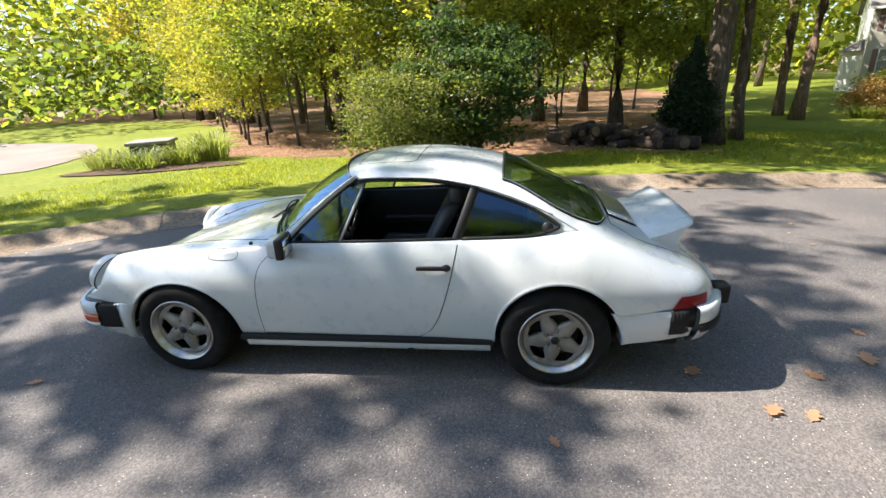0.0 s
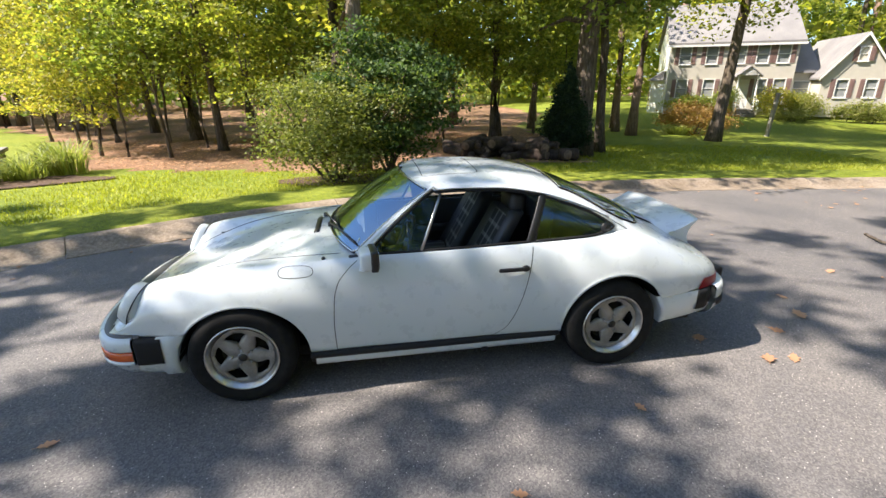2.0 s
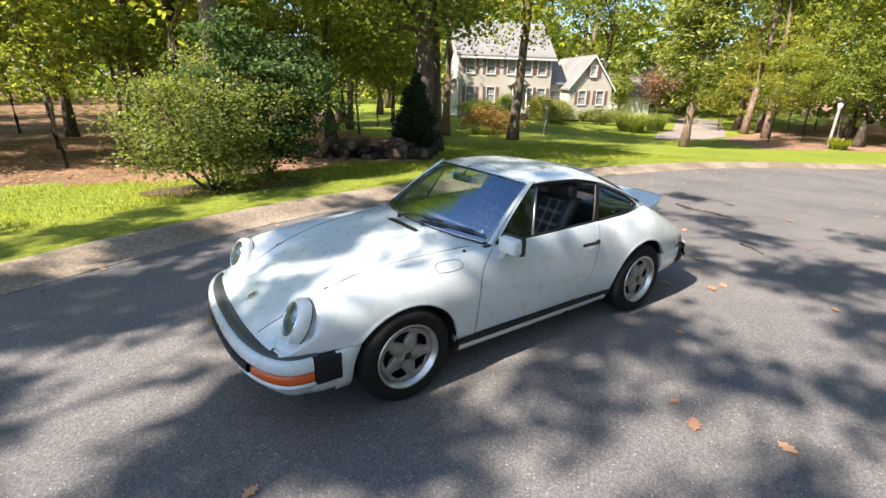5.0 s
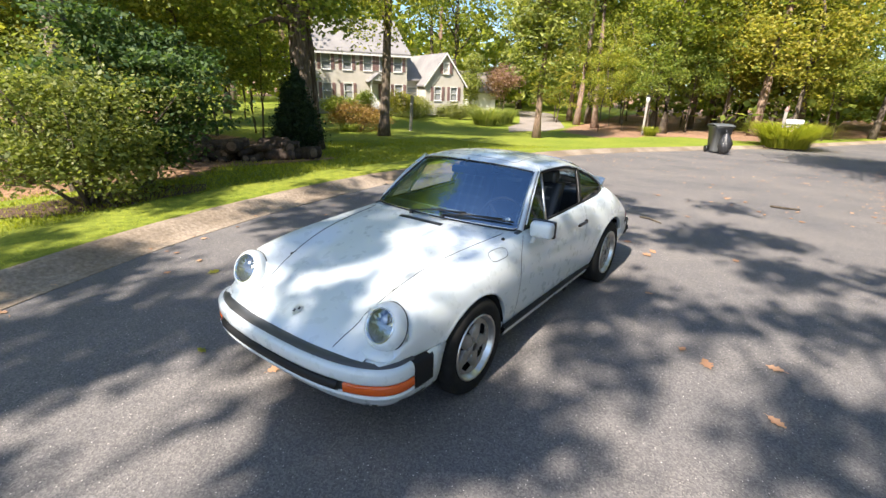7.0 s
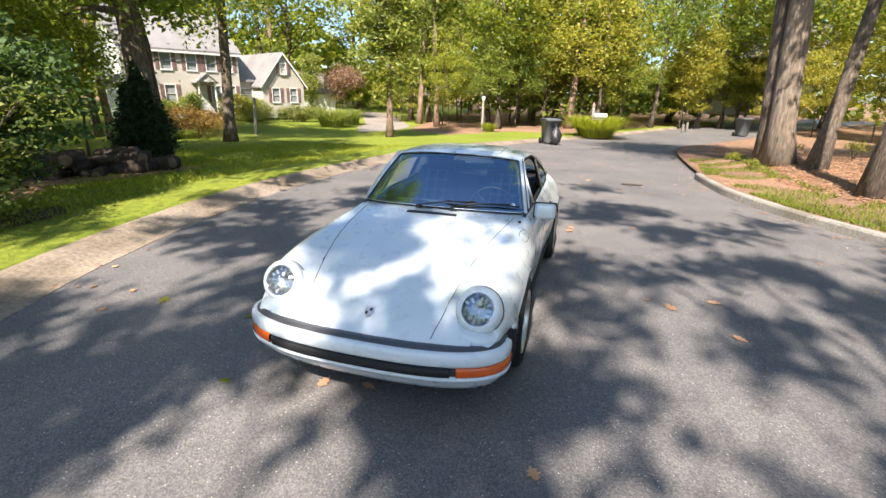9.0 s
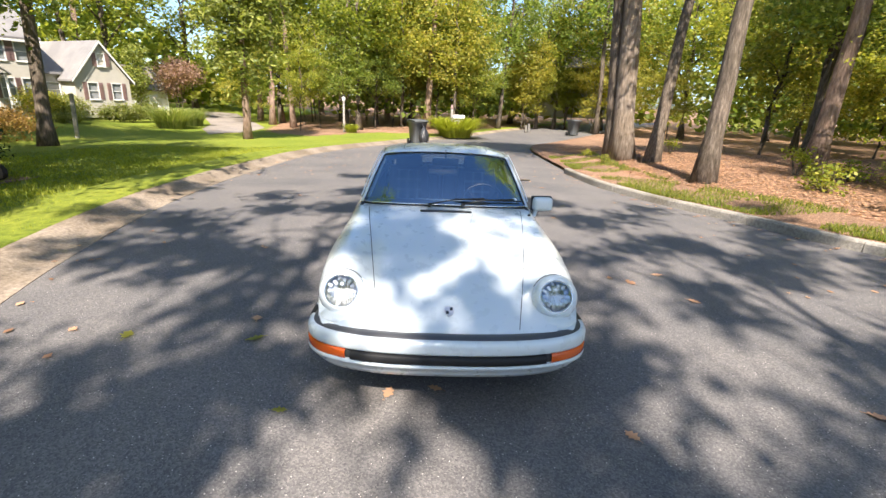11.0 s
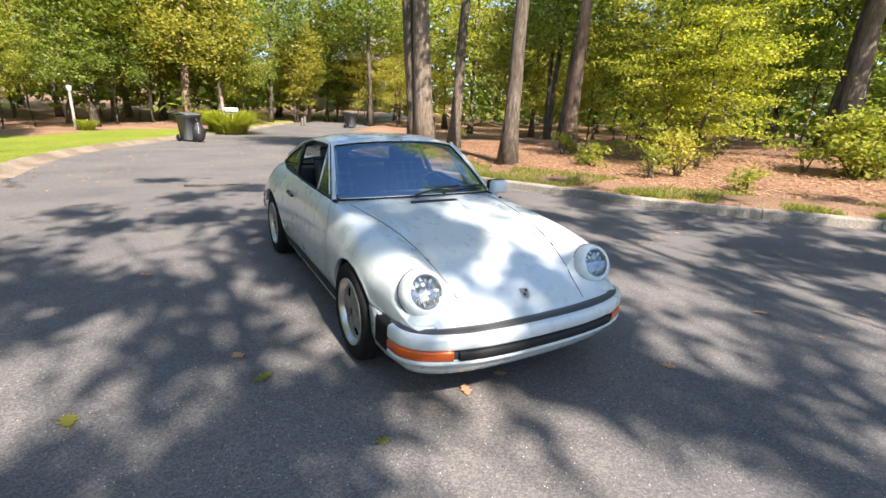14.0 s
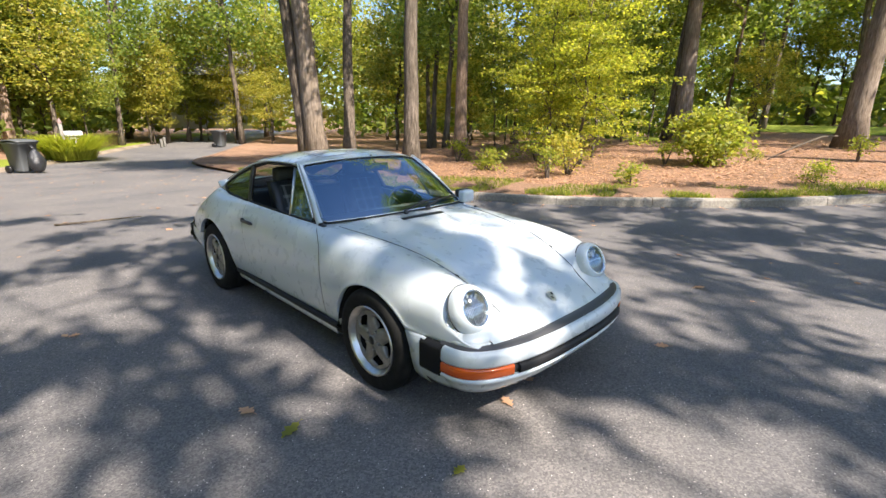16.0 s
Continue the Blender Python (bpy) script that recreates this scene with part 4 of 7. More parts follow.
    grid(bm, [[rail(x) + Vector((0, -sg * 0.008, 0)) for x in [0.715 + 0.545 * (1 - (1 - k / 24) ** 1.8) for k in range(25)]], [hi[k] + Vector((0, -sg * 0.004, 0)) for k in range(25)]])
    grid(bm, [[lo[k] + Vector((0, -sg * 0.004, 0)) for k in range(25)], [sill(x) + Vector((0, -sg * 0.006, -0.004)) for x in [0.625 + 0.635 * (1 - (1 - k / 24) ** 1.8) for k in range(25)]]])
    part("window_surround", bm, M["paint"], car)
    bm = bmesh.new()
    lathe(bm, [(0.0, 0.008), (0.016, 0.008), (0.018, 0.004), (0.030, 0.004), (0.031, -0.002)], 20)
    c = sill(1.09).lerp(rail(1.09), 0.35)
    bmesh.ops.transform(bm, matrix=Matrix.Translation(c + Vector((0, sg * 0.014, 0))) @ Matrix.Diagonal((1, sg, 1, 1)), verts=bm.verts)
    part("vent_disc", bm, M["trim"], car)

# rear window
bm = bmesh.new()
rows = [[(x, rear_half(x) * 1.015 * u, top_z(x, rear_half(x) * 1.015 * u) + 0.004) for u in spread(-1, 1, 24)] for x in spread(RW[0] - 0.012, RW[1] + 0.012, 18)]
grid(bm, rows)
glass_part("rear_window", bm, "sloping rear window")
bm = bmesh.new()
loop = [r[0] for r in rows] + rows[-1][1:] + [r[-1] for r in rows[::-1][1:]] + rows[0][::-1][1:]
tube(bm, loop, 0.008, 6, False)
part("rear_window_seal", bm, M["rubber"], car)
bm = bmesh.new()
tube(bm, [Vector(p) + Vector((0, 0, 0.008)) for p in loop], 0.004, 5, False)
part("chrome_strip", bm, M["chrome"], car)
# sunroof
bm = bmesh.new()
strip_on(bm, [on_top(x, y) for x, y in [(-0.02, y) for y in spread(-0.33, 0.33, 10)] + [(x, 0.36) for x in spread(0.01, 0.31, 10)] + [(0.34, y) for y in spread(0.33, -0.33, 10)] + [(x, -0.36) for x in spread(0.31, 0.01, 10)] + [(-0.02, -0.33)]], top_normal, 0.006, 0.0015)
part("sunroof_seam", bm, M["seam"], car)

# wipers and washer nozzles
for y0, y1, x0 in ((-0.13, -0.55, -0.60), (0.12, -0.30, -0.645)):
    bm = bmesh.new()
    b = Vector((x0 - 0.03, y0, 0.868))
    lathe(bm, [(0.0, 0.03), (0.014, 0.028), (0.016, 0.0)], 12, "z")
    bmesh.ops.transform(bm, matrix=Matrix.Translation(b), verts=bm.verts)
    u1 = y1 / 0.645
    e = ws_point(u1, 0.10) + Vector((-0.02, 0, 0.02))
    tube(bm, [b + Vector((0, 0, 0.022)), b.lerp(e, 0.4) + Vector((-0.01, 0, 0.03)), e], 0.006)
    p0, p1 = ws_point(u1 + 0.42, 0.10), ws_point(max(u1 - 0.22, -0.95), 0.07)
    tube(bm, [ws_point(u, 0.085) + Vector((-0.012, 0, 0.014)) for u in spread(u1 + 0.36, max(u1 - 0.12, -0.96), 8)], 0.006)
    part("wiper", bm, M["trim"], car)

# door mirror, on the driver's side only
for sg in (-1,):
    c = Vector((-0.395, sg * 0.795, 0.862))
    bm = bmesh.new()
    bmesh.ops.create_cube(bm, size=1)
    for q in bm.verts:
        s = 0.92 if q.co.x < 0 else 1.0
        q.co = Vector((q.co.x * 0.085, q.co.y * 0.165 * s, q.co.z * 0.112 * s))
    bmesh.ops.bevel(bm, geom=list(bm.edges), offset=0.026, segments=4, affect="EDGES", profile=0.55)
    bmesh.ops.transform(bm, matrix=Matrix.Translation(c) @ Matrix.Rotation(radians(sg * -6), 4, "Z"), verts=bm.verts)
    mir = part("door_mirror", bm, M["paint"], car, "white door mirror with black rear rim")
    bm = bmesh.new()
    box(bm, 0.012, 0.056, -0.086, 0.086, -0.060, 0.060, 0.014, Matrix.Translation(c) @ Matrix.Rotation(radians(sg * -6), 4, "Z"))
    part("mirror_rim", bm, M["trim"], mir)
    bm = bmesh.new()
    box(bm, 0.0585, 0.0605, -0.07, 0.07, -0.045, 0.045, 0.0, Matrix.Translation(c) @ Matrix.Rotation(radians(sg * -6), 4, "Z"))
    part("mirror_glass", bm, M["chrome"], mir)
    bm = bmesh.new()
    rows = []
    for t in spread(0, 1, 6):
        p = Vector((-0.40, sg * 0.735, 0.765)).lerp(c + Vector((0, -sg * 0.045, -0.035)), t)
        w = 0.045 - 0.012 * t
        rows.append([p + Vector((-w, 0, 0)), p + Vector((0, sg * 0.018, 0)), p + Vector((w, 0, 0)), p + Vector((0, -sg * 0.018, 0))])
    grid(bm, rows, close=True)
    part("mirror_foot", bm, M["paint"], mir)


# wheels
def build_wheel(width, label):
    w_ob = thing("wheel", label, "")
    hw = width / 2
    bm = bmesh.new()
    lathe(bm, [(0.192, -hw + 0.006), (0.212, -hw - 0.006), (0.252, -hw - 0.014), (0.284, -hw - 0.004), (0.298, -hw + 0.016), (0.303, -hw + 0.05), (0.303, -hw + 0.052), (0.296, -hw + 0.054), (0.296, -hw + 0.060), (0.304, -hw + 0.062), (0.305, 0.0), (0.304, hw - 0.05), (0.299, hw - 0.016), (0.29, hw), (0.226, hw), (0.208, hw - 0.01)], 64)
    part("tyre", bm, M["tyre"], w_ob, "black rubber tyre")
    bm = bmesh.new()
    lathe(bm, [(0.222, -hw + 0.004), (0.220, -hw - 0.010), (0.214, -hw - 0.011), (0.208, -hw - 0.002), (0.203, -hw + 0.006), (0.192, -hw + 0.020), (0.188, -hw + 0.034), (0.182, -hw + 0.040)], 64)
    part("rim", bm, M["alloy"], w_ob, "polished alloy rim lip")
    bm = bmesh.new()
    lathe(bm, [(0.19, -hw + 0.036), (0.185, hw - 0.02), (0.10, hw - 0.03), (0.0, hw - 0.03)], 40)
    part("barrel", bm, M["black"], w_ob)
    # five spokes that widen to the rim, with dark windows between them
    for k in range(5):
        bm = bmesh.new()
        rows = []
        for r in (0.030, 0.050, 0.070, 0.088, 0.096, 0.106, 0.118, 0.132, 0.146, 0.156, 0.163, 0.168, 0.188):
            if r <= 0.092 or r >= 0.166:
                ha = radians(36)
            else:
                w = min((r - 0.090) / 0.012, 1) ** 0.6 * 0.3 + 0.7 * sstep(0.09, 0.152, r)
                ha = radians(36 - 24.5 * w * (1 - sstep(0.154, 0.167, r) * 0.5))
            crest = -hw + 0.012 + 0.10 * max(r - 0.06, 0) ** 1.2
            row = []
            for s in (-1, -0.97, -0.8, -0.5, 0, 0.5, 0.8, 0.97, 1):
                d = crest + 0.014 * (abs(s) ** 3) * (1 - sstep(0.1, 0.16, r) * 0.5) * (1 if abs(s) < 0.98 or r <= 0.092 or r >= 0.166 else 2.6)
                row.append((r * math.sin(ha * s), d, r * math.cos(ha * s)))
            rows.append(row)
        grid(bm, rows)
        bmesh.ops.transform(bm, matrix=Matrix.Rotation(2 * math.pi * k / 5 + 0.18, 4, "Y"), verts=bm.verts)
        part("spoke", bm, M["spoke"], w_ob, "grey flared spoke" if k == 0 else "")
    bm = bmesh.new()
    lathe(bm, [(0.0, -hw + 0.006), (0.028, -hw + 0.007), (0.032, -hw + 0.011), (0.034, -hw + 0.018), (0.058, -hw + 0.018), (0.064, -hw + 0.026), (0.066, -hw + 0.05)], 30, mi=0)
    part("hub", bm, M["spoke"], w_ob)
    bm = bmesh.new()
    lathe(bm, [(0.0, -hw + 0.002), (0.024, -hw + 0.003), (0.028, -hw + 0.008)], 24)
    part("hub_cap", bm, M["trim"], w_ob, "black hub cap")
    for k in range(5):
        a = 2 * math.pi * (k + 0.5) / 5 + 0.18
        bm = bmesh.new()
        bmesh.ops.create_cone(bm, cap_ends=True, segments=8, radius1=0.010, radius2=0.008, depth=0.018, matrix=Matrix.Translation((0.062 * math.sin(a), -hw + 0.016, 0.062 * math.cos(a))) @ Matrix.Rotation(radians(90), 4, "X"))
        part("wheel_nut", bm, M["spoke"], w_ob)
    bm = bmesh.new()
    lathe(bm, [(0.07, -hw + 0.075), (0.142, -hw + 0.075), (0.144, -hw + 0.095), (0.07, -hw + 0.095)], 32)
    part("brake_disc", bm, M["black"], w_ob)
    for o in w_ob.children:
        if not o.name.startswith("tyre"):
            o.data.transform(Matrix.Diagonal((0.93, 1, 0.93, 1)))
    return w_ob


def place_wheel(src, x, y, sg, turn):
    w = copy_thing(src, pose(x, y, AX_Z, 0, turn, 180 if sg > 0 else 0)) if src.get("used") else src
    w.matrix_basis = pose(x, y, AX_Z, 0, turn, 180 if sg > 0 else 0)
    src["used"] = 1
    w.parent = car
    return w


wheel_f = build_wheel(0.185, "five-spoke alloy wheel with black tyre")
place_wheel(wheel_f, WX_F, -0.688, -1, 12)
wheel_b = build_wheel(0.205, "five-spoke alloy wheel with black tyre")
place_wheel(wheel_b, WX_R, -0.70, -1, 36)
for src, x, y, turn in ((wheel_f, WX_F, 0.688, 50), (wheel_b, WX_R, 0.70, 20)):
    place_wheel(src, x, y, 1, turn)
for o in list(car.children):
    if "used" in o.keys():
        del o["used"]

# wheel wells and underside
for cx, ra, cz in ((ARCH[0][0], 0.366, 0.25), (ARCH[1][0], 0.372, 0.30)):
    for sg in (-1, 1):
        bm = bmesh.new()
        rows = []
        for k in range(15):
            a = math.pi * k / 14
            x, z = cx + ra * math.cos(a), cz + ra * math.sin(a)
            rows.append([(x, sg * 0.75, z), (x, sg * 0.45, z)])
        grid(bm, rows, flip=sg > 0)
        bm.faces.new([bm.verts.new((cx + dx, sg * 0.45, z)) for dx, z in ((-0.38, 0.2), (0.38, 0.2), (0.38, 0.70), (-0.38, 0.70))])
        part("wheel_well", bm, M["black"], car)
bm = bmesh.new()
box(bm, -1.72, 1.85, -0.60, 0.60, 0.17, 0.24, 0.02)
box(bm, -0.76, 0.78, -0.73, 0.73, 0.195, 0.265, 0.0)
part("underside", bm, M["black"], car)

# cabin
bm = bmesh.new()
box(bm, -0.75, 1.35, -0.66, 0.66, 0.27, 0.30)
box(bm, -0.78, -0.74, -0.66, 0.66, 0.27, 0.80)
box(bm, 1.30, 1.36, -0.60, 0.60, 0.27, 0.86)
box(bm, -0.35, 0.75, -0.09, 0.09, 0.30, 0.42, 0.03)
part("cabin_floor", bm, M["carpet"], car)
for sg in (-1, 1):
    bm = bmesh.new()
    box(bm, -0.50, 1.32, sg * 0.652 - 0.015, sg * 0.652 + 0.015, 0.28, 0.835, 0.008)
    box(bm, -0.15, 0.48, sg * 0.61 - 0.03, sg * 0.61 + 0.03, 0.56, 0.62, 0.015)
    part("door_card", bm, M["vinyl"], car)
bm = bmesh.new()
rows = []
for t in spread(-1, 1, 16):
    y = 0.63 * t
    rows.append([(-0.60 + 0.15 * t * t, y, 0.868 - 0.03 * t * t), (-0.42, y, 0.872), (-0.33, y, 0.855), (-0.30, y, 0.80), (-0.34, y, 0.70), (-0.42, y, 0.62), (-0.62, y, 0.58)])
grid(bm, rows)
part("dashboard", bm, M["vinyl"], car)
bm = bmesh.new()
cw = Matrix.Translation((-0.155, -0.335, 0.775)) @ Matrix.Rotation(radians(-68), 4, "Y")
pts = [cw @ Vector((0.19 * math.cos(a), 0.19 * math.sin(a), 0)) for a in [2 * math.pi * k / 32 for k in range(33)]]
tube(bm, pts, 0.013, 8, False)
for k in range(4):
    a = math.pi / 4 + math.pi / 2 * k
    tube(bm, [cw @ Vector((0.03 * math.cos(a), 0.03 * math.sin(a), -0.02)), cw @ Vector((0.185 * math.cos(a), 0.185 * math.sin(a), 0))], 0.010, 6)
bmesh.ops.create_cone(bm, cap_ends=True, segments=16, radius1=0.06, radius2=0.05, depth=0.04, matrix=cw @ Matrix.Translation((0, 0, -0.02)))
tube(bm, [cw @ Vector((0, 0, -0.02)), (-0.4, -0.335, 0.70)], 0.025, 8)
part("steering_wheel", bm, M["trim"], car)


def seat_shell(bm, w0, w1, z0, z1, x0, lean, thick, y0):
    rows = []
    for t in spread(0, 1, 8):
        z = z0 + (z1 - z0) * t
        w = w0 + (w1 - w0) * t
        c = x0 + lean * t
        rows.append([(c, y0 - w, z), (c - thick * 0.8, y0 - w * 0.9, z), (c - thick * 0.55, y0 - w * 0.55, z), (c - thick * 0.5, y0, z), (c - thick * 0.55, y0 + w * 0.55, z), (c - thick * 0.8, y0 + w * 0.9, z), (c, y0 + w, z), (c + 0.02, y0, z)])
    vs = grid(bm, rows, close=True)
    bm.faces.new(vs[-1])
    return bm


for sg in (-1, 1):
    y0 = sg * 0.335
    bm = bmesh.new()
    seat_shell(bm, 0.235, 0.19, 0.42, 1.0, 0.285, 0.315, 0.13, y0)
    box(bm, -0.14, 0.38, y0 - 0.235, y0 + 0.235, 0.36, 0.50, 0.05)
    seat = part("front_seat", bm, M["vinyl"], car, "black vinyl bucket seat with tartan centre panel")
    bm = bmesh.new()
    rows = [[(0.251 + 0.256 * t, y0 + y, 0.50 + 0.47 * t) for y in spread(-0.125, 0.125, 6)] for t in spread(0, 1, 8)]
    grid(bm, rows)
    rows = [[(x, y0 + y, 0.505) for y in spread(-0.13, 0.13, 6)] for x in spread(-0.08, 0.24, 6)]
    grid(bm, rows)
    part("seat_panel", bm, M["plaid"], seat, "grey tartan cloth panel")
    bm = bmesh.new()
    box(bm, 0.53, 0.63, y0 - 0.13, y0 + 0.13, 0.98, 1.11, 0.035)
    part("headrest", bm, M["vinyl"], seat)
bm = bmesh.new()
box(bm, 1.00, 1.10, -0.58, -0.02, 0.40, 0.86, 0.03, Matrix.Translation((0, 0, 0)))
box(bm, 1.00, 1.10, 0.02, 0.58, 0.40, 0.86, 0.03)
box(bm, 1.05, 1.42, -0.60, 0.60, 0.80, 0.845, 0.01)
part("rear_seat", bm, M["vinyl"], car)
bm = bmesh.new()
box(bm, -0.20, -0.17, -0.11, 0.11, 1.115, 1.175, 0.012)
tube(bm, [(-0.18, 0, 1.17), (-0.12, 0, 1.23)], 0.008)
part("rear_view_mirror", bm, M["trim"], car)
bm = bmesh.new()
rows = [[(x, y, top_z(x, y) - 0.03) for y in spread(-y_rail(x) * 0.97, y_rail(x) * 0.97, 14)] for x in spread(-0.10, 0.90, 12)]
grid(bm, rows, flip=True)
part("headlining", bm, M["vinyl"], car)
bm = bmesh.new()
lathe(bm, [(0.0, 0.0012), (0.020, 0.001), (0.021, 0.0)], 18, "z")
q = ws_point(-0.88, 0.13)
bmesh.ops.transform(bm, matrix=Matrix.Translation(q + Vector((0.004, 0, -0.004))) @ Matrix.Rotation(radians(-52), 4, "Y"), verts=bm.verts)
part("sticker", bm, M["white_trim"], car, "small round windscreen sticker")

# ---- ground, road, kerbs ----
NORTH = [(-14, -16), (-11.0, -8), (-8.6, -3.0), (-6.8, -0.2), (-5.2, 1.5), (-4.2, 2.15), (-2.6, 2.85), (-0.9, 3.5), (1.0, 3.95), (4.0, 4.35), (6.5, 4.5), (8.8, 4.5), (10.9, 4.55), (13.5, 4.3), (17.2, 3.5), (21.7, 1.9), (24, 0.9), (28, -1.0), (33, -3.6), (38.5, -6.4), (48, -12), (60, -20), (90, -40)]
SOUTH = [(-8.5, -17.5), (-6.2, -14.2), (-4.4, -11.9), (-2.75, -9.75), (-1.2, -7.95), (0.0, -6.75), (1.0, -6.05), (2.1, -5.5), (3.8, -4.9), (5.6, -4.25), (7.4, -3.85), (9.2, -3.8), (10.9, -3.95), (14, -4.2), (18, -4.6), (22.2, -5.3), (27, -7.8), (33, -11.4), (41, -16.2), (52, -23), (86, -47)]


def gh(x, y):
    """Lie of the land: falls gently away from the car, rises behind the south kerb."""
    r = min(math.hypot(x, y), 28)
    z = -0.024 * max(r - 2.5, 0) - 0.016 * max(min(x, 20) - 3, 0)
    if y < -1.5:
        z -= 0.02 * min(-y - 1.5, 3) * (1 - sstep(5, 10, x))
    z += 0.55 * sstep(15, 26, y) * sstep(11, 21, x) - 0.12 * sstep(4, 9, y)
    bank = -0.02 + 0.05 * min(max(-y - 8, 0), 24) * (1 - 0.85 * sstep(4, 9, x))
    return z + (bank - z) * sstep(-4.5, -7, y) * (1 - sstep(12, 20, x))


def resample(pts, step):
    fx = curve([(i, p[0]) for i, p in enumerate(pts)])
    fy = curve([(i, p[1]) for i, p in enumerate(pts)])
    fine = [(fx(i / 40), fy(i / 40)) for i in range((len(pts) - 1) * 40 + 1)]
    out, acc = [fine[0]], 0.0
    for a, b in zip(fine, fine[1:]):
        acc += math.hypot(b[0] - a[0], b[1] - a[1])
        if acc >= step:
            out.append(b)
            acc = 0.0
    out.append(fine[-1])
    return out


def normals(pts, side):
    out = []
    for i in range(len(pts)):
        a, b = pts[max(i - 1, 0)], pts[min(i + 1, len(pts) - 1)]
        d = Vector((b[0] - a[0], b[1] - a[1])).normalized()
        out.append(Vector((-d.y, d.x)) * side)
    return out


def inside(x, y, poly):
    c = False
    j = len(poly) - 1
    for i in range(len(poly)):
        if (poly[i][1] > y) != (poly[j][1] > y) and x < (poly[j][0] - poly[i][0]) * (y - poly[i][1]) / (poly[j][1] - poly[i][1]) + poly[i][0]:
            c = not c
        j = i
    return c


ROAD = NORTH + SOUTH[::-1]
n_fine, s_fine = resample(NORTH, 0.5), resample(SOUTH, 0.5)
road_poly = resample(NORTH, 0.8) + resample(SOUTH, 0.8)[::-1]

# one ground sheet to the horizon, sunk under the road
WOODS = [(-60, 38), (-26, 32.5), (-17, 25), (-11.6, 17.5), (-9.2, 13.2), (-7.6, 10.2), (-4.75, 9.0), (-2.4, 8.1), (1, 7.6), (3.0, 9.0), (5.2, 10.2), (7.5, 15.5), (8.5, 24), (14, 34), (14, 90), (-60, 90)]
LITTER_E = [(25.2, 7.4), (28, 11), (36, 13), (62, 16), (92, 12), (92, -30), (38, -5.4), (31, -0.9), (29.5, 4.5)]


def near_road(x, y, d):
    return any(math.hypot(x - q[0], y - q[1]) < d for q in road_poly)


def axis(lo, hi, step, far):
    a = list(np.arange(lo, hi + 1e-6, step))
    q, w = step, hi
    while w < far:
        q *= 1.5
        w += q
        a.append(w)
    q, w = step, lo
    while w > -far:
        q *= 1.5
        w -= q
        a.insert(0, w)
    return a


gx, gy = axis(-20, 44, 0.6, 900), axis(-26, 34, 0.6, 900)
verts, faces, mids = [], [], []
for x in gx:
    for y in gy:
        dn = -0.10 if inside(x, y, ROAD) else 0.10 + 0.035 * noise.noise(Vector((x * 0.5, y * 0.5, 0)))
        if dn > 0 and near_road(x, y, 0.75):
            dn = -0.06
        verts.append((x, y, gh(x, y) + dn))
ny = len(gy)
for i in range(len(gx) - 1):
    for j in range(ny - 1):
        faces.append((i * ny + j, (i + 1) * ny + j, (i + 1) * ny + j + 1, i * ny + j + 1))
        x, y = (gx[i] + gx[i + 1]) / 2, (gy[j] + gy[j + 1]) / 2
        w = noise.noise(Vector((x * 0.9, y * 0.9, 3))) * 0.6
        south = y < np.interp(x, [p[0] for p in SOUTH], [p[1] for p in SOUTH]) if x > -8.5 else y < -17
        if south and x < 44:
            mids.append(1)
        elif inside(x + w, y + w, WOODS):
            mids.append(2)
        elif inside(x + w, y + w, LITTER_E):
            mids.append(1)
        elif math.hypot(x, y) > 75 or y < -20:
            mids.append(2)
        else:
            mids.append(0)
me = bpy.data.meshes.new("ground")
me.from_pydata(verts, [], faces)
for q in ("lawn_soil", "leaf_litter", "woodland_floor"):
    me.materials.append(M[q])
me.polygons.foreach_set("material_index", mids)
me.polygons.foreach_set("use_smooth", [True] * len(me.polygons))
tagged(new("ground", me), "mown lawn giving way to brown leaf litter under trees", "ground", kind="structure")

# road
rows = []
cn = resample(NORTH, 0.45)
k = len(cn)
fs = resample(SOUTH, 0.2)
for i in range(k):
    a = cn[i]
    b = fs[min(int(i / (k - 1) * (len(fs) - 1)), len(fs) - 1)]
    rows.append([(a[0] + (b[0] - a[0]) * t, a[1] + (b[1] - a[1]) * t) for t in spread(-0.015, 1.015, 18)])
bm = bmesh.new()
grid(bm, [[(x, y, gh(x, y)) for x, y in r] for r in rows], flip=True)
bmesh.ops.recalc_face_normals(bm, faces=bm.faces)
if sum(f.normal.z for f in bm.faces) < 0:
    bmesh.ops.reverse_faces(bm, faces=bm.faces)
tagged(part("road", bm, M["asphalt"], None), "worn grey asphalt road with pale stone chips", "road", kind="structure")


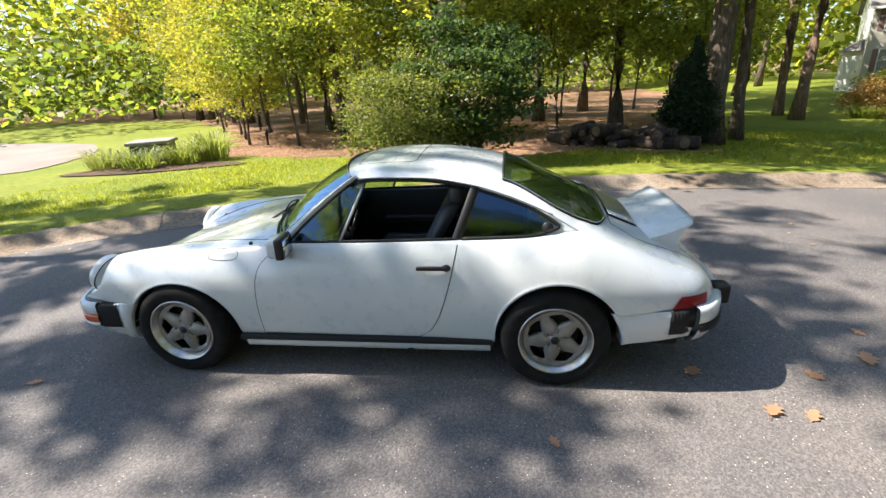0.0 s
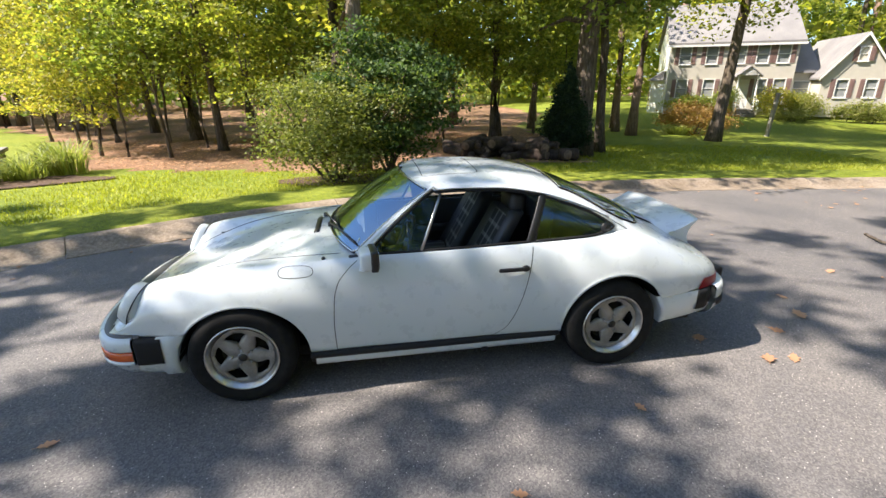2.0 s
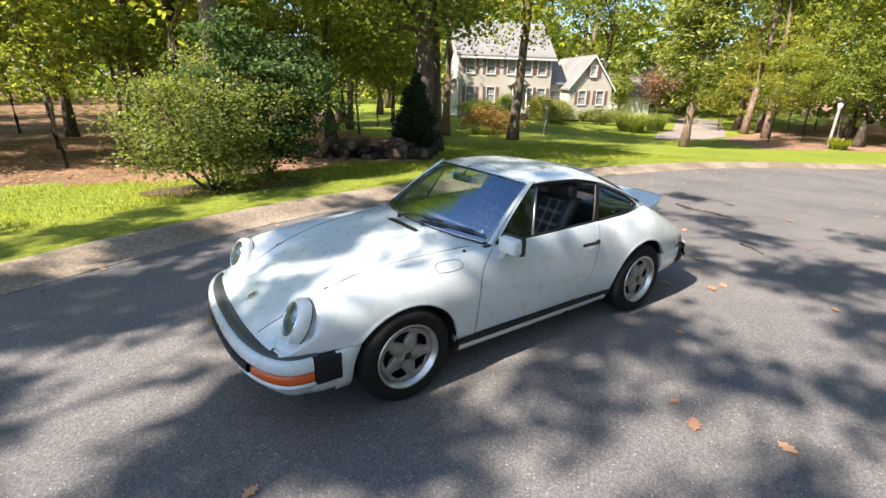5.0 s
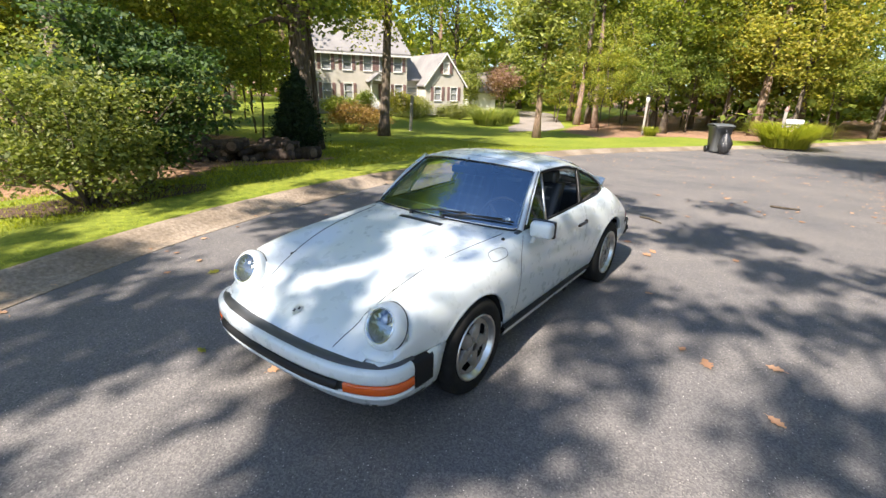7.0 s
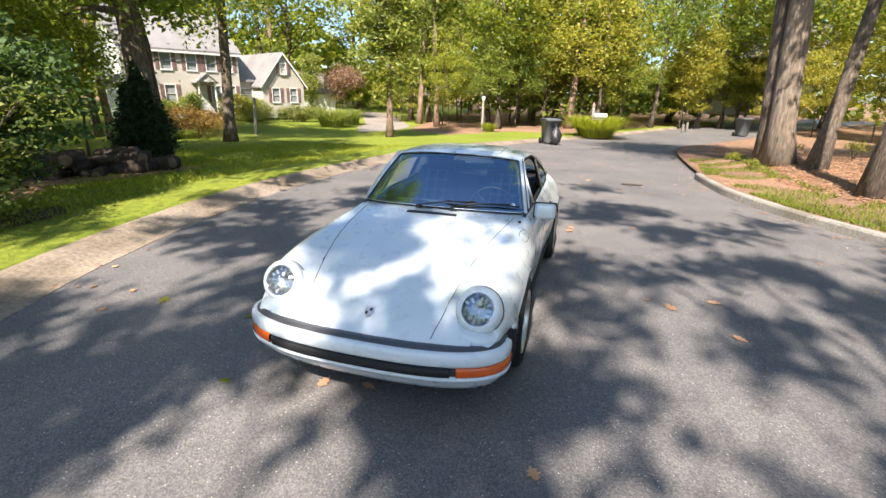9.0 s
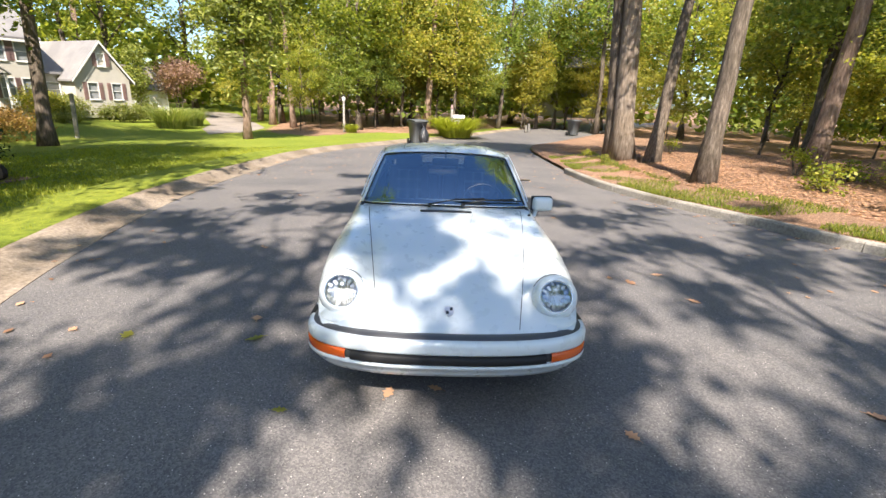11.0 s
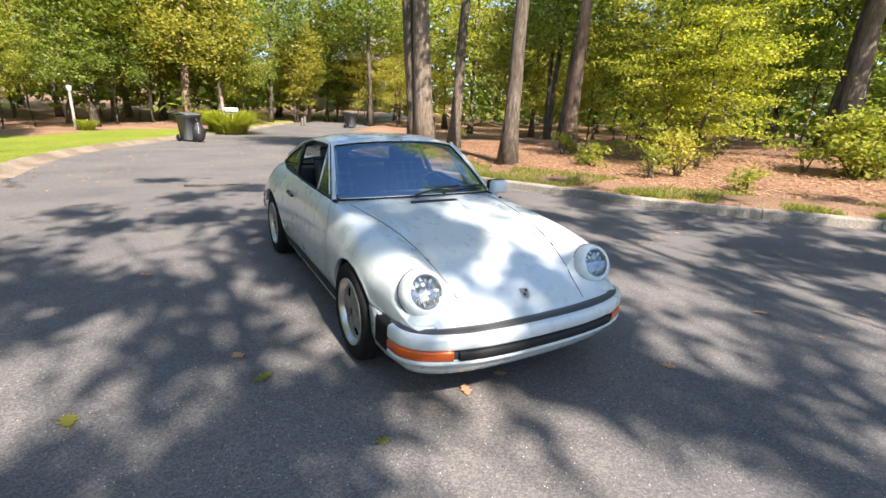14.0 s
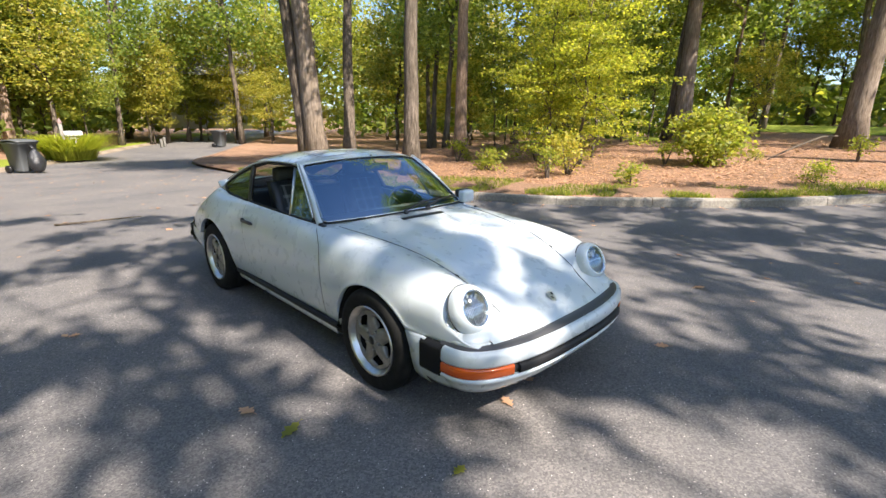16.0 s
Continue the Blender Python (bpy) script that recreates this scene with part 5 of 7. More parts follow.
def kerb_run(name, pts, side, profile, length, label, material):
    """A run of cast kerb lengths with open joints."""
    run = tagged(new(name), label, "kerb", kind="structure")
    fine = resample(pts, 0.05)
    nr = normals(fine, side)
    step = int(length / 0.05)
    i = 0
    rnd = random.Random(5)
    while i + step < len(fine):
        j = i + step
        bm = bmesh.new()
        idx = list(range(i, j, 5)) + [j]
        dz, do = rnd.uniform(-0.003, 0.003), rnd.uniform(-0.003, 0.003)
        rows = []
        for q in idx:
            p, n = fine[q], nr[q]
            if q == j:
                p = (fine[q][0] * 0.8 + fine[q - 1][0] * 0.2, fine[q][1] * 0.8 + fine[q - 1][1] * 0.2)
            w = noise.noise(Vector((p[0] * 3, p[1] * 3, 7))) * 0.006
            rows.append([(p[0] + n.x * (o + do), p[1] + n.y * (o + do), gh(*p) + z + (dz + w if z > 0 else 0)) for o, z in profile])
        vs = grid(bm, rows)
        for e in (vs[0], vs[-1][::-1]):
            bm.faces.new(e)
        bmesh.ops.recalc_face_normals(bm, faces=bm.faces)
        part("kerb_stone", bm, material, run, smooth=False)
        i = j
    return run


def near_part(pts, x0, x1):
    return [p for p in pts if x0 <= p[0] <= x1]


kerb_run("kerb_north", resample(near_part(NORTH, -12, 60), 1.0), 1, [(-0.12, -0.05), (-0.11, 0.006), (0.0, 0.012), (0.06, 0.022), (0.12, 0.045), (0.18, 0.075), (0.24, 0.105), (0.30, 0.124), (0.36, 0.131), (0.43, 0.128), (0.45, -0.05)], 3.0, "stained rolled concrete kerb with gutter apron", M["kerb_stained"])
kerb_run("kerb_south", resample(near_part(SOUTH, -8, 11.2), 1.0), -1, [(0.0, -0.05), (0.01, 0.12), (0.03, 0.148), (0.15, 0.152), (0.17, 0.14), (0.18, -0.05)], 1.6, "weathered upright concrete kerb", M["kerb"])


def edge_strip(name, pts, side, profile, material, label, cat):
    """A ribbon of turf or litter lying against the back of a kerb."""
    fine = resample(pts, 0.3)
    nr = normals(fine, side)
    bm = bmesh.new()
    rows = []
    for p, n in zip(fine, nr):
        rows.append([])
        for o, z in profile:
            x, y = p[0] + n.x * o, p[1] + n.y * o
            w = 0.02 * noise.noise(Vector((x * 1.7, y * 1.7, 2)))
            rows[-1].append((x, y, gh(x, y) + z + w))
    grid(bm, rows)
    bm.normal_update()
    if sum(f.normal.z for f in bm.faces) < 0:
        bmesh.ops.reverse_faces(bm, faces=bm.faces)
    return tagged(part(name, bm, material, None), label, cat, kind="structure")


edge_strip("turf_edge", resample(near_part(NORTH, -12, 60), 1.0), 1, [(0.41, 0.10), (0.46, 0.142), (0.8, 0.150), (1.4, 0.150), (2.0, 0.09)], M["lawn_soil"], "turf growing up to the kerb", "lawn")
edge_strip("litter_edge", resample(near_part(SOUTH, -8, 60), 1.0), -1, [(0.16, 0.08), (0.20, 0.132), (0.6, 0.15), (1.3, 0.152), (1.9, 0.09)], M["leaf_litter"], "leaf litter heaped behind the kerb", "leaf litter")


def flat_patch(name, poly, material, lift, label, cat):
    bm = bmesh.new()
    f = bm.faces.new([bm.verts.new((x, y, 0)) for x, y in poly])
    bmesh.ops.triangulate(bm, faces=[f])
    for _ in range(3):
        bmesh.ops.subdivide_edges(bm, edges=[e for e in bm.edges if e.calc_length() > 1.0], cuts=1, use_grid_fill=False)
        bmesh.ops.triangulate(bm, faces=bm.faces)
    for q in bm.verts:
        q.co.z = gh(q.co.x, q.co.y) + 0.112 + 0.035 * noise.noise(Vector((q.co.x * 0.5, q.co.y * 0.5, 0))) + lift
    bmesh.ops.recalc_face_normals(bm, faces=bm.faces)
    return tagged(part(name, bm, material, None), label, cat, kind="structure")


def blob(cx, cy, rx, ry, n=26, seed=1, turn=0.0):
    rnd = random.Random(seed)
    out = []
    for k in range(n):
        a = 2 * math.pi * k / n
        q = 1 + rnd.uniform(-0.09, 0.09)
        x, y = rx * q * math.cos(a), ry * q * math.sin(a)
        out.append((cx + x * math.cos(turn) - y * math.sin(turn), cy + x * math.sin(turn) + y * math.cos(turn)))
    return out


flat_patch("driveway_west", [(-13.2, 9.0), (-13.5, 10.6), (-14.5, 12.6), (-16.3, 14.9), (-19.1, 17.6), (-22.5, 18.9), (-36, 21), (-36, 6), (-21, 5.6), (-14, 7.6)], M["drive"], 0.012, "pale worn concrete driveway", "driveway")
flat_patch("driveway_east", [(24.5, 13.2), (27, 11.8), (31, 12.1), (38, 15.5), (46, 20), (44, 23), (38, 19.6), (32, 16.4), (28, 15.2)], M["drive"], 0.012, "pale driveway leading to the garage", "driveway")
flat_patch("bed_west", blob(-8.35, 8.0, 2.3, 0.85, seed=2, turn=0.1), M["mulch"], 0.02, "mulched planting bed in the lawn", "planting bed")
flat_patch("bed_shrub", blob(-0.55, 6.2, 1.5, 0.75, seed=3), M["mulch"], 0.006, "bare mulch under the spreading shrub", "planting bed")
flat_patch("mown_lawn", [(-14, -26.5), (-4, -25.6), (4, -26.4), (14, -30), (26, -36), (28, -43), (10, -37), (0, -33), (-14, -32)], M["lawn_soil"], 0.012, "sunlit mown lawn beyond the trees", "lawn")
flat_patch("bed_logs", blob(3.3, 9.5, 2.9, 1.2, seed=4, turn=-0.3), M["leaf_litter"], 0.006, "leaf litter round the log pile", "planting bed")

# ---- trees and plants ----
RNG = np.random.default_rng(11)


def leaf_mesh(name, centres, size, material, spread_n=None, long=1.0, rng=None):
    """Many small folded leaves as one mesh; size may vary."""
    rng = rng or RNG
    n = len(centres)
    a = rng.normal(size=(n, 3))
    a[:, 2] *= 0.55
    a /= np.linalg.norm(a, axis=1)[:, None]
    b = rng.normal(size=(n, 3))
    b[:, 2] *= 0.6
    b -= a * (a * b).sum(1)[:, None]
    b /= np.linalg.norm(b, axis=1)[:, None]
    c = np.cross(a, b)
    s = size * rng.uniform(0.65, 1.3, n)[:, None]
    co = np.empty((n, 4, 3))
    co[:, 0] = centres - a * s * 0.5 * long
    co[:, 1] = centres + b * s * 0.32 + c * s * 0.10
    co[:, 2] = centres + a * s * 0.5 * long
    co[:, 3] = centres - b * s * 0.32 + c * s * 0.10
    me = bpy.data.meshes.new(name)
    me.vertices.add(n * 4)
    me.vertices.foreach_set("co", co.ravel())
    me.loops.add(n * 4)
    me.loops.foreach_set("vertex_index", np.arange(n * 4))
    me.polygons.add(n)
    me.polygons.foreach_set("loop_start", np.arange(0, n * 4, 4))
    me.update()
    me.materials.append(material)
    return me


def clumps(rng, n_clump, per, rx, rz, cz, r_clump, shell=0.45, floor=None, flat=0.6):
    """Leaf places in clumps through an uneven crown."""
    d = rng.normal(size=(n_clump, 3))
    d /= np.linalg.norm(d, axis=1)[:, None]
    rad = rng.uniform(shell, 1.0, n_clump)[:, None] ** 0.7
    c = d * rad * np.array([rx, rx, rz]) * rng.uniform(0.8, 1.12, (n_clump, 1)) + np.array([0, 0, cz])
    if floor is not None:
        c[:, 2] = np.maximum(c[:, 2], floor + rng.uniform(0, 0.6, n_clump))
    p = np.repeat(c, per, 0) + rng.normal(size=(n_clump * per, 3)) * np.array([r_clump, r_clump, r_clump * flat])
    return p, c


def trunk_bm(rng, height, r0, lean=(0, 0), limbs=(), wob=0.12, n=10, flare=1.5):
    bm = bmesh.new()
    pts, rs = [], []
    k = 12
    for i in range(k + 1):
        t = i / k
        pts.append(Vector((lean[0] * t + wob * rng.normal() * t * (1 - 0.3 * t), lean[1] * t + wob * rng.normal() * t, height * t - 0.15)))
        rs.append(r0 * ((1 - 0.72 * t) + (flare - 1) * math.exp(-t * height / 0.28)))
    tube(bm, pts, rs, n)
    for c in limbs:
        c = Vector(c)
        h = max(min(c.z - 0.5 * math.hypot(c.x, c.y) - 0.3, height * 0.92), height * 0.25)
        i = min(int(h / height * k), k - 1)
        a = pts[i].lerp(pts[i + 1], 0.5)
        m = a.lerp(c, 0.5) + Vector((0, 0, 0.12 * (c - a).length))
        tube(bm, [a, a.lerp(m, 0.6), m, m.lerp(c, 0.6), c], [rs[i] * 0.42, rs[i] * 0.33, rs[i] * 0.25, rs[i] * 0.16, rs[i] * 0.06], 6)
    return bm


def tree_proto(name, label, category, height, r0, crown, leaf_size, bark, leaves, seed, lean=(0, 0), wob=0.12, n_limb=9, group="", flat=0.6, long=1.0):
    """crown: (clumps, leaves each, radius, half height, middle height, clump radius, shell, lowest)"""
    rng = np.random.default_rng(seed)
    t = thing(name, label, category, group=group)
    nc, per, rx, rz, cz, rc, shell, floor = crown
    p, c = clumps(rng, nc, per, rx, rz, cz, rc, shell, floor, flat)
    off = np.clip(p[:, 2:3] / height, 0, 1) * np.array([[lean[0], lean[1], 0]])
    p = p + off
    limbs = [tuple(q + np.clip(q[2] / height, 0, 1) * np.array([lean[0], lean[1], 0])) for q in c[:n_limb]]
    part("trunk", trunk_bm(rng, height, r0, lean, limbs, wob), bark, t)
    cr = new("crown", leaf_mesh("crown", p, leaf_size, leaves, rng=rng, long=long))
    cr.parent = t
    return t


used = {}


def plant(proto, x, y, scale=1.0, turn=0.0, dz=0.1, sz=None):
    """Set a plant: the first use is the built one, the next are copies."""
    m = pose(x, y, gh(x, y) + dz, 0, 0, turn) @ Matrix.Diagonal((scale, scale, sz or scale, 1))
    if proto.name not in used:
        used[proto.name] = 1
        proto.matrix_basis = m
        return proto
    sc = proto.scale.copy()
    proto.scale = (1, 1, 1)
    o = copy_thing(proto, m)
    proto.scale = sc
    return o


oak_a = tree_proto("oak_tree", "tall oak with grey-brown bark and green crown", "tree", 13, 0.20, (84, 56, 3.4, 4.6, 8.0, 0.42, 0.3, 3.0), 0.23, M["bark"], M["leaf"], 1, (0.6, 0.2), group="woodland trees")
oak_b = tree_proto("oak_tree", "slender oak with bare lower trunk and dark crown", "tree", 14, 0.16, (84, 56, 3.0, 4.8, 8.6, 0.42, 0.3, 3.0), 0.23, M["bark"], M["leaf_dark"], 2, (-0.5, 0.5), group="woodland trees")
oak_y = tree_proto("oak_tree", "oak with yellowing sunlit leaves", "tree", 11, 0.13, (115, 56, 2.9, 4.2, 6.0, 0.42, 0.3, 1.3), 0.21, M["bark"], M["leaf_yellow"], 3, (0.3, -0.4), 0.2, group="woodland trees")
sap_a = tree_proto("young_tree", "thin young tree with open green foliage", "tree", 6.5, 0.05, (54, 92, 1.9, 2.2, 3.7, 0.26, 0.2, 1.25), 0.12, M["bark"], M["leaf"], 4, (0.3, 0.1), 0.16, 10, "undergrowth trees", 0.45)
sap_b = tree_proto("young_tree", "thin young tree with dark green foliage", "tree", 6.0, 0.045, (54, 92, 2.0, 2.2, 3.5, 0.27, 0.2, 1.2), 0.12, M["bark"], M["leaf_dark"], 5, (-0.2, 0.2), 0.16, 10, "undergrowth trees", 0.45)
sap_y = tree_proto("young_tree", "young tree with yellow-green autumn foliage", "tree", 6.0, 0.045, (64, 92, 1.9, 2.5, 3.0, 0.27, 0.2, 0.4), 0.115, M["bark"], M["leaf_yellow"], 6, (0.2, -0.2), 0.16, 10, "undergrowth trees", 0.4)
pine_p = tree_proto("pine_tree", "tall pine with scaly reddish bark and high needles", "tree", 17, 0.21, (70, 60, 2.6, 4.5, 12.5, 0.5, 0.3, 7.0), 0.2, M["bark_pine"], M["needles"], 7, (0.7, 0.3), 0.06, 8, "pines", 0.5, 1.8)
pine_low = tree_proto("pine_tree", "pine with yellow-green needles down its trunk", "tree", 14, 0.19, (170, 70, 2.1, 5.2, 6.8, 0.36, 0.1, 1.8), 0.17, M["bark_pine"], M["needles"], 17, (0.8, 0.2), 0.06, 14, "pines", 0.5, 1.8)

# woods on the far side of the lawn
for x, y, s, p, a in ((-1.2, 13.6, 1.25, oak_b, 20), (4.6, 14.3, 1.0, oak_a, 70), (-7.2, 18.2, 1.0, oak_a, 140), (-13.6, 23.6, 1.0, oak_y, 10), (-10.4, 18.6, 0.95, oak_y, 200), (-17.5, 27.5, 1.1, oak_y, 300), (-4.9, 13.4, 0.85, oak_b, 100), (-23, 32, 1.2, oak_a, 40), (-30, 36, 1.3, oak_y, 90), (2.2, 18.5, 1.1, oak_a, 250), (-3.4, 20.5, 1.1, oak_b, 310), (-11, 24, 1.15, oak_b, 50), (8.6, 21.5, 1.05, oak_b, 180), (5.0, 25, 1.2, oak_a, 20), (-1, 27, 1.2, oak_b, 75), (-7, 28, 1.2, oak_a, 160), (-16, 27, 1.2, oak_b, 220), (13.4, 21.5, 1.1, oak_b, 95), (11, 28, 1.2, oak_a, 265), (16, 32, 1.25, oak_a, 15), (3, 33, 1.3, oak_b, 120), (-12, 34, 1.3, oak_a, 200), (-22, 32, 1.3, oak_b, 330)):
    plant(p, x, y, s, a)
for x, y, s, p, a in ((-7.47, 12.6, 1.0, sap_a, 10), (-6.08, 12.1, 1.1, sap_b, 80), (-3.2, 10.9, 0.95, sap_a, 150), (-8.6, 13.4, 1.05, sap_y, 30), (-10.0, 15.6, 1.1, sap_y, 100), (-11.66, 18.2, 1.2, sap_y, 190), (-14.0, 20.6, 1.25, sap_y, 260), (-16.2, 24.4, 1.2, sap_y, 340), (-5.75, 14.6, 1.1, sap_a, 210), (-2.0, 12.4, 1.15, sap_b, 280), (0.6, 12.4, 1.2, sap_b, 33), (2.6, 14.2, 1.15, sap_a, 110), (4.2, 13.6, 1.1, sap_b, 170), (-3.6, 15.8, 1.2, sap_a, 222), (0.0, 16.4, 1.3, sap_a, 15), (7.4, 17.8, 1.15, sap_b, 66), (9.6, 18.4, 1.2, sap_a, 133), (6.6, 13.2, 0.9, sap_b, 199), (-8.0, 17.4, 1.3, sap_b, 254), (-12.2, 21.0, 1.3, sap_a, 301), (-18.8, 27.6, 1.35, sap_y, 45), (-22, 30.5, 1.4, sap_a, 77), (-25.5, 33.5, 1.3, sap_b, 120), (-29, 35.4, 1.4, sap_y, 160), (-34, 37, 1.4, sap_a, 210), (3.4, 20.8, 1.35, sap_b, 290), (-0.4, 22.4, 1.35, sap_b, 10), (-5.2, 23.2, 1.4, sap_a, 80), (-9.8, 25.2, 1.4, sap_b, 140), (8.0, 26, 1.4, sap_b, 200), (11.6, 24, 1.3, sap_b, 260), (14.0, 26.5, 1.4, sap_a, 320)):
    plant(p, x, y, s, a)
# along the lawn towards the house
for x, y, s, p, a in ((11.83, 17.05, 0.95, pine_p, 0), (12.2, 19.1, 0.8, pine_p, 120), (21.5, 9.8, 1.0, pine_low, 200), (33, 10.6, 1.0, pine_p, 60), (35.5, 13, 1.1, pine_p, 260), (40, 15.5, 1.1, pine_p, 320), (25, 33, 1.2, pine_p, 90), (35, 27, 1.2, pine_p, 10), (35.4, 0.5, 1.35, pine_p, 230), (44.5, 4.5, 1.2, pine_p, 30)):
    plant(p, x, y, s, a)
lawn_oak = tree_proto("oak_tree", "dark-barked oak standing in the mown lawn", "tree", 13, 0.25, (190, 60, 3.6, 4.2, 8.0, 0.42, 0.3, 3.5), 0.18, M["bark"], M["leaf"], 8, (0.8, -0.1), 0.03, 5)
plant(lawn_oak, 13.9, 14.3, 1.0, 0)
shrub_oak = tree_proto("oak_tree", "grey-barked oak rising behind the spreading shrub", "tree", 14, 0.2, (140, 60, 3.5, 3.8, 7.8, 0.42, 0.25, 3.8), 0.18, M["bark_pale"], M["leaf_dark"], 71, (0.2, 0.5), 0.05, 7, "woodland trees")
plant(shrub_oak, -0.45, 7.6, 1.0, 0)
plant(oak_a, -1.0, 9.4, 0.8, 300)
lean_oak = tree_proto("oak_tree", "stout dark oak beside the cedar", "tree", 13, 0.33, (220, 60, 3.4, 3.8, 6.5, 0.42, 0.3, 3.2), 0.18, M["bark"], M["leaf_dark"], 9, (0.7, 1.1), 0.05)
plant(lean_oak, 5.9, 9.9, 1.0, 0)
plant(oak_b, 6.9, 10.5, 0.9, 15)

# woods beyond the road's end
for i, (x, y, s, p) in enumerate(((32, 5.5, 1.1, oak_a), (37, 2.6, 1.15, oak_y), (38.6, -0.4, 1.0, oak_y), (38.5, 5.0, 1.2, oak_b), (36, 7.2, 1.2, oak_a), (36.5, -2.0, 1.2, oak_b), (33.5, -1.6, 1.1, oak_y), (40, -6, 1.2, oak_b), (41, 2, 1.3, oak_a), (44, 9, 1.3, oak_b), (46, -4, 1.3, oak_a), (38, 13, 1.2, oak_a), (44, 15, 1.3, oak_y), (50, 5, 1.4, oak_b), (52, -9, 1.4, oak_a), (47, -14, 1.3, oak_y), (42, -19, 1.2, oak_y), (36, -21, 1.2, oak_a), (50, -22, 1.4, oak_b), (58, -3, 1.5, oak_a), (58, 14, 1.5, oak_b), (33, 24, 1.3, oak_a), (38, 30, 1.4, oak_b), (46, 24, 1.4, oak_a), (28, 36, 1.4, oak_a), (20, 38, 1.4, oak_b), (30, -20, 1.1, oak_a), (27, -24, 1.2, oak_b), (38, -30, 1.3, oak_y), (44.5, -10.4, 1.0, oak_b), (46, -12.6, 1.0, oak_a), (42.5, -8.6, 0.9, oak_y), (39.3, -14.9, 1.4, oak_b), (46.7, -17.7, 1.6, oak_a))):
    plant(p, x, y, s, i * 67)
for i, (x, y, s, p) in enumerate(((31.5, 6.4, 1.2, sap_b), (33.2, 8.6, 1.3, sap_a), (34.6, 4.6, 1.3, sap_b), (39.0, 2.0, 1.2, sap_a), (39.5, -1.6, 1.3, sap_b), (37.2, 3.4, 1.4, sap_a), (34.6, -3.2, 1.2, sap_a), (38.2, -3.8, 1.3, sap_b), (39.6, -0.4, 1.4, sap_b), (36.4, 10.6, 1.3, sap_a), (40.4, 6.0, 1.4, sap_a), (43, -9, 1.3, sap_y), (42.6, -2.4, 1.4, sap_a), (40.6, 11, 1.4, sap_b), (37, -16.5, 1.2, sap_y), (41, -15, 1.3, sap_y), (33.5, -18.6, 1.2, sap_y), (45, 2, 1.5, sap_b), (47, 7, 1.5, sap_a), (30.4, 9.4, 1.0, sap_a), (36, 15, 1.3, sap_y), (40, 17, 1.3, sap_y), (46, 12, 1.5, sap_a), (44.6, -12.2, 1.1, sap_a), (45.6, -13.6, 1.1, sap_b), (43.4, -10.0, 1.0, sap_a), (47.4, -14.8, 1.2, sap_a))):
    plant(p, x, y, s, i * 53)

# woods on the near side: big trunks by the kerb
twin = tree_proto("oak_tree", "massive pale-barked oak trunk beside the kerb", "tree", 15, 0.34, (130, 60, 3.8, 3.8, 11.5, 0.6, 0.3, 7.0), 0.19, M["bark_pale"], M["leaf"], 21, (-0.5, 1.4), 0.05)
plant(twin, 11.4, -6.2, 1.0, 0)
twin2 = tree_proto("oak_tree", "dark leaning trunk growing against a larger oak", "tree", 14, 0.23, (80, 60, 3.2, 3.2, 11.5, 0.6, 0.3, 8.0), 0.19, M["bark"], M["leaf"], 22, (-0.4, 1.4), 0.07)
plant(twin2, 11.75, -5.98, 1.0, 0)
twin3 = tree_proto("oak_tree", "strongly leaning dark oak trunk", "tree", 14, 0.22, (80, 60, 3.2, 3.2, 11.5, 0.6, 0.3, 8.0), 0.19, M["bark"], M["leaf"], 23, (2.6, -2.2), 0.08)
plant(twin3, 10.2, -6.65, 0.9, 0)
dark = tree_proto("oak_tree", "dark furrowed oak trunk near the kerb", "tree", 15, 0.23, (110, 60, 3.6, 3.6, 11.5, 0.6, 0.3, 7.0), 0.19, M["bark"], M["leaf"], 24, (0.9, -0.9), 0.05)
plant(dark, 6.7, -6.3, 0.95, 0)
rosy = tree_proto("pine_tree", "leaning pine with pale reddish bark", "tree", 14, 0.22, (60, 60, 2.8, 3.2, 11.5, 0.6, 0.3, 8.0), 0.2, M["bark_pine"], M["needles"], 25, (1.6, -1.8), 0.06, long=1.8)
plant(rosy, 9.2, -10.9, 1.1, 0)
for i, (x, y, s, p) in enumerate(((6.4, -25, 1.1, oak_a), (14.5, -15.4, 1.0, oak_b), (16.3, -16.2, 1.0, oak_b), (18.9, -18.4, 1.0, oak_b), (21.8, -18.1, 1.0, oak_y), (12, -23, 1.2, oak_a), (18, -26, 1.3, oak_a), (8, -30, 1.3, oak_b), (-5.6, -25, 1.2, oak_a), (0.6, -36.5, 1.4, oak_b), (-9, -24, 1.3, oak_a), (25, -29, 1.3, oak_y), (14, -34, 1.4, oak_a), (6, -38, 1.5, oak_b), (22, -38, 1.5, oak_b), (-6, -40, 1.5, oak_a), (-13, -32, 1.4, oak_b), (33, -38, 1.5, oak_y), (-3.2, -44, 1.5, oak_b), (3.8, -45, 1.5, oak_a), (-9.4, -46, 1.6, oak_a), (-1.0, -50, 1.6, oak_b))):
    plant(p, x, y, s, i * 71)
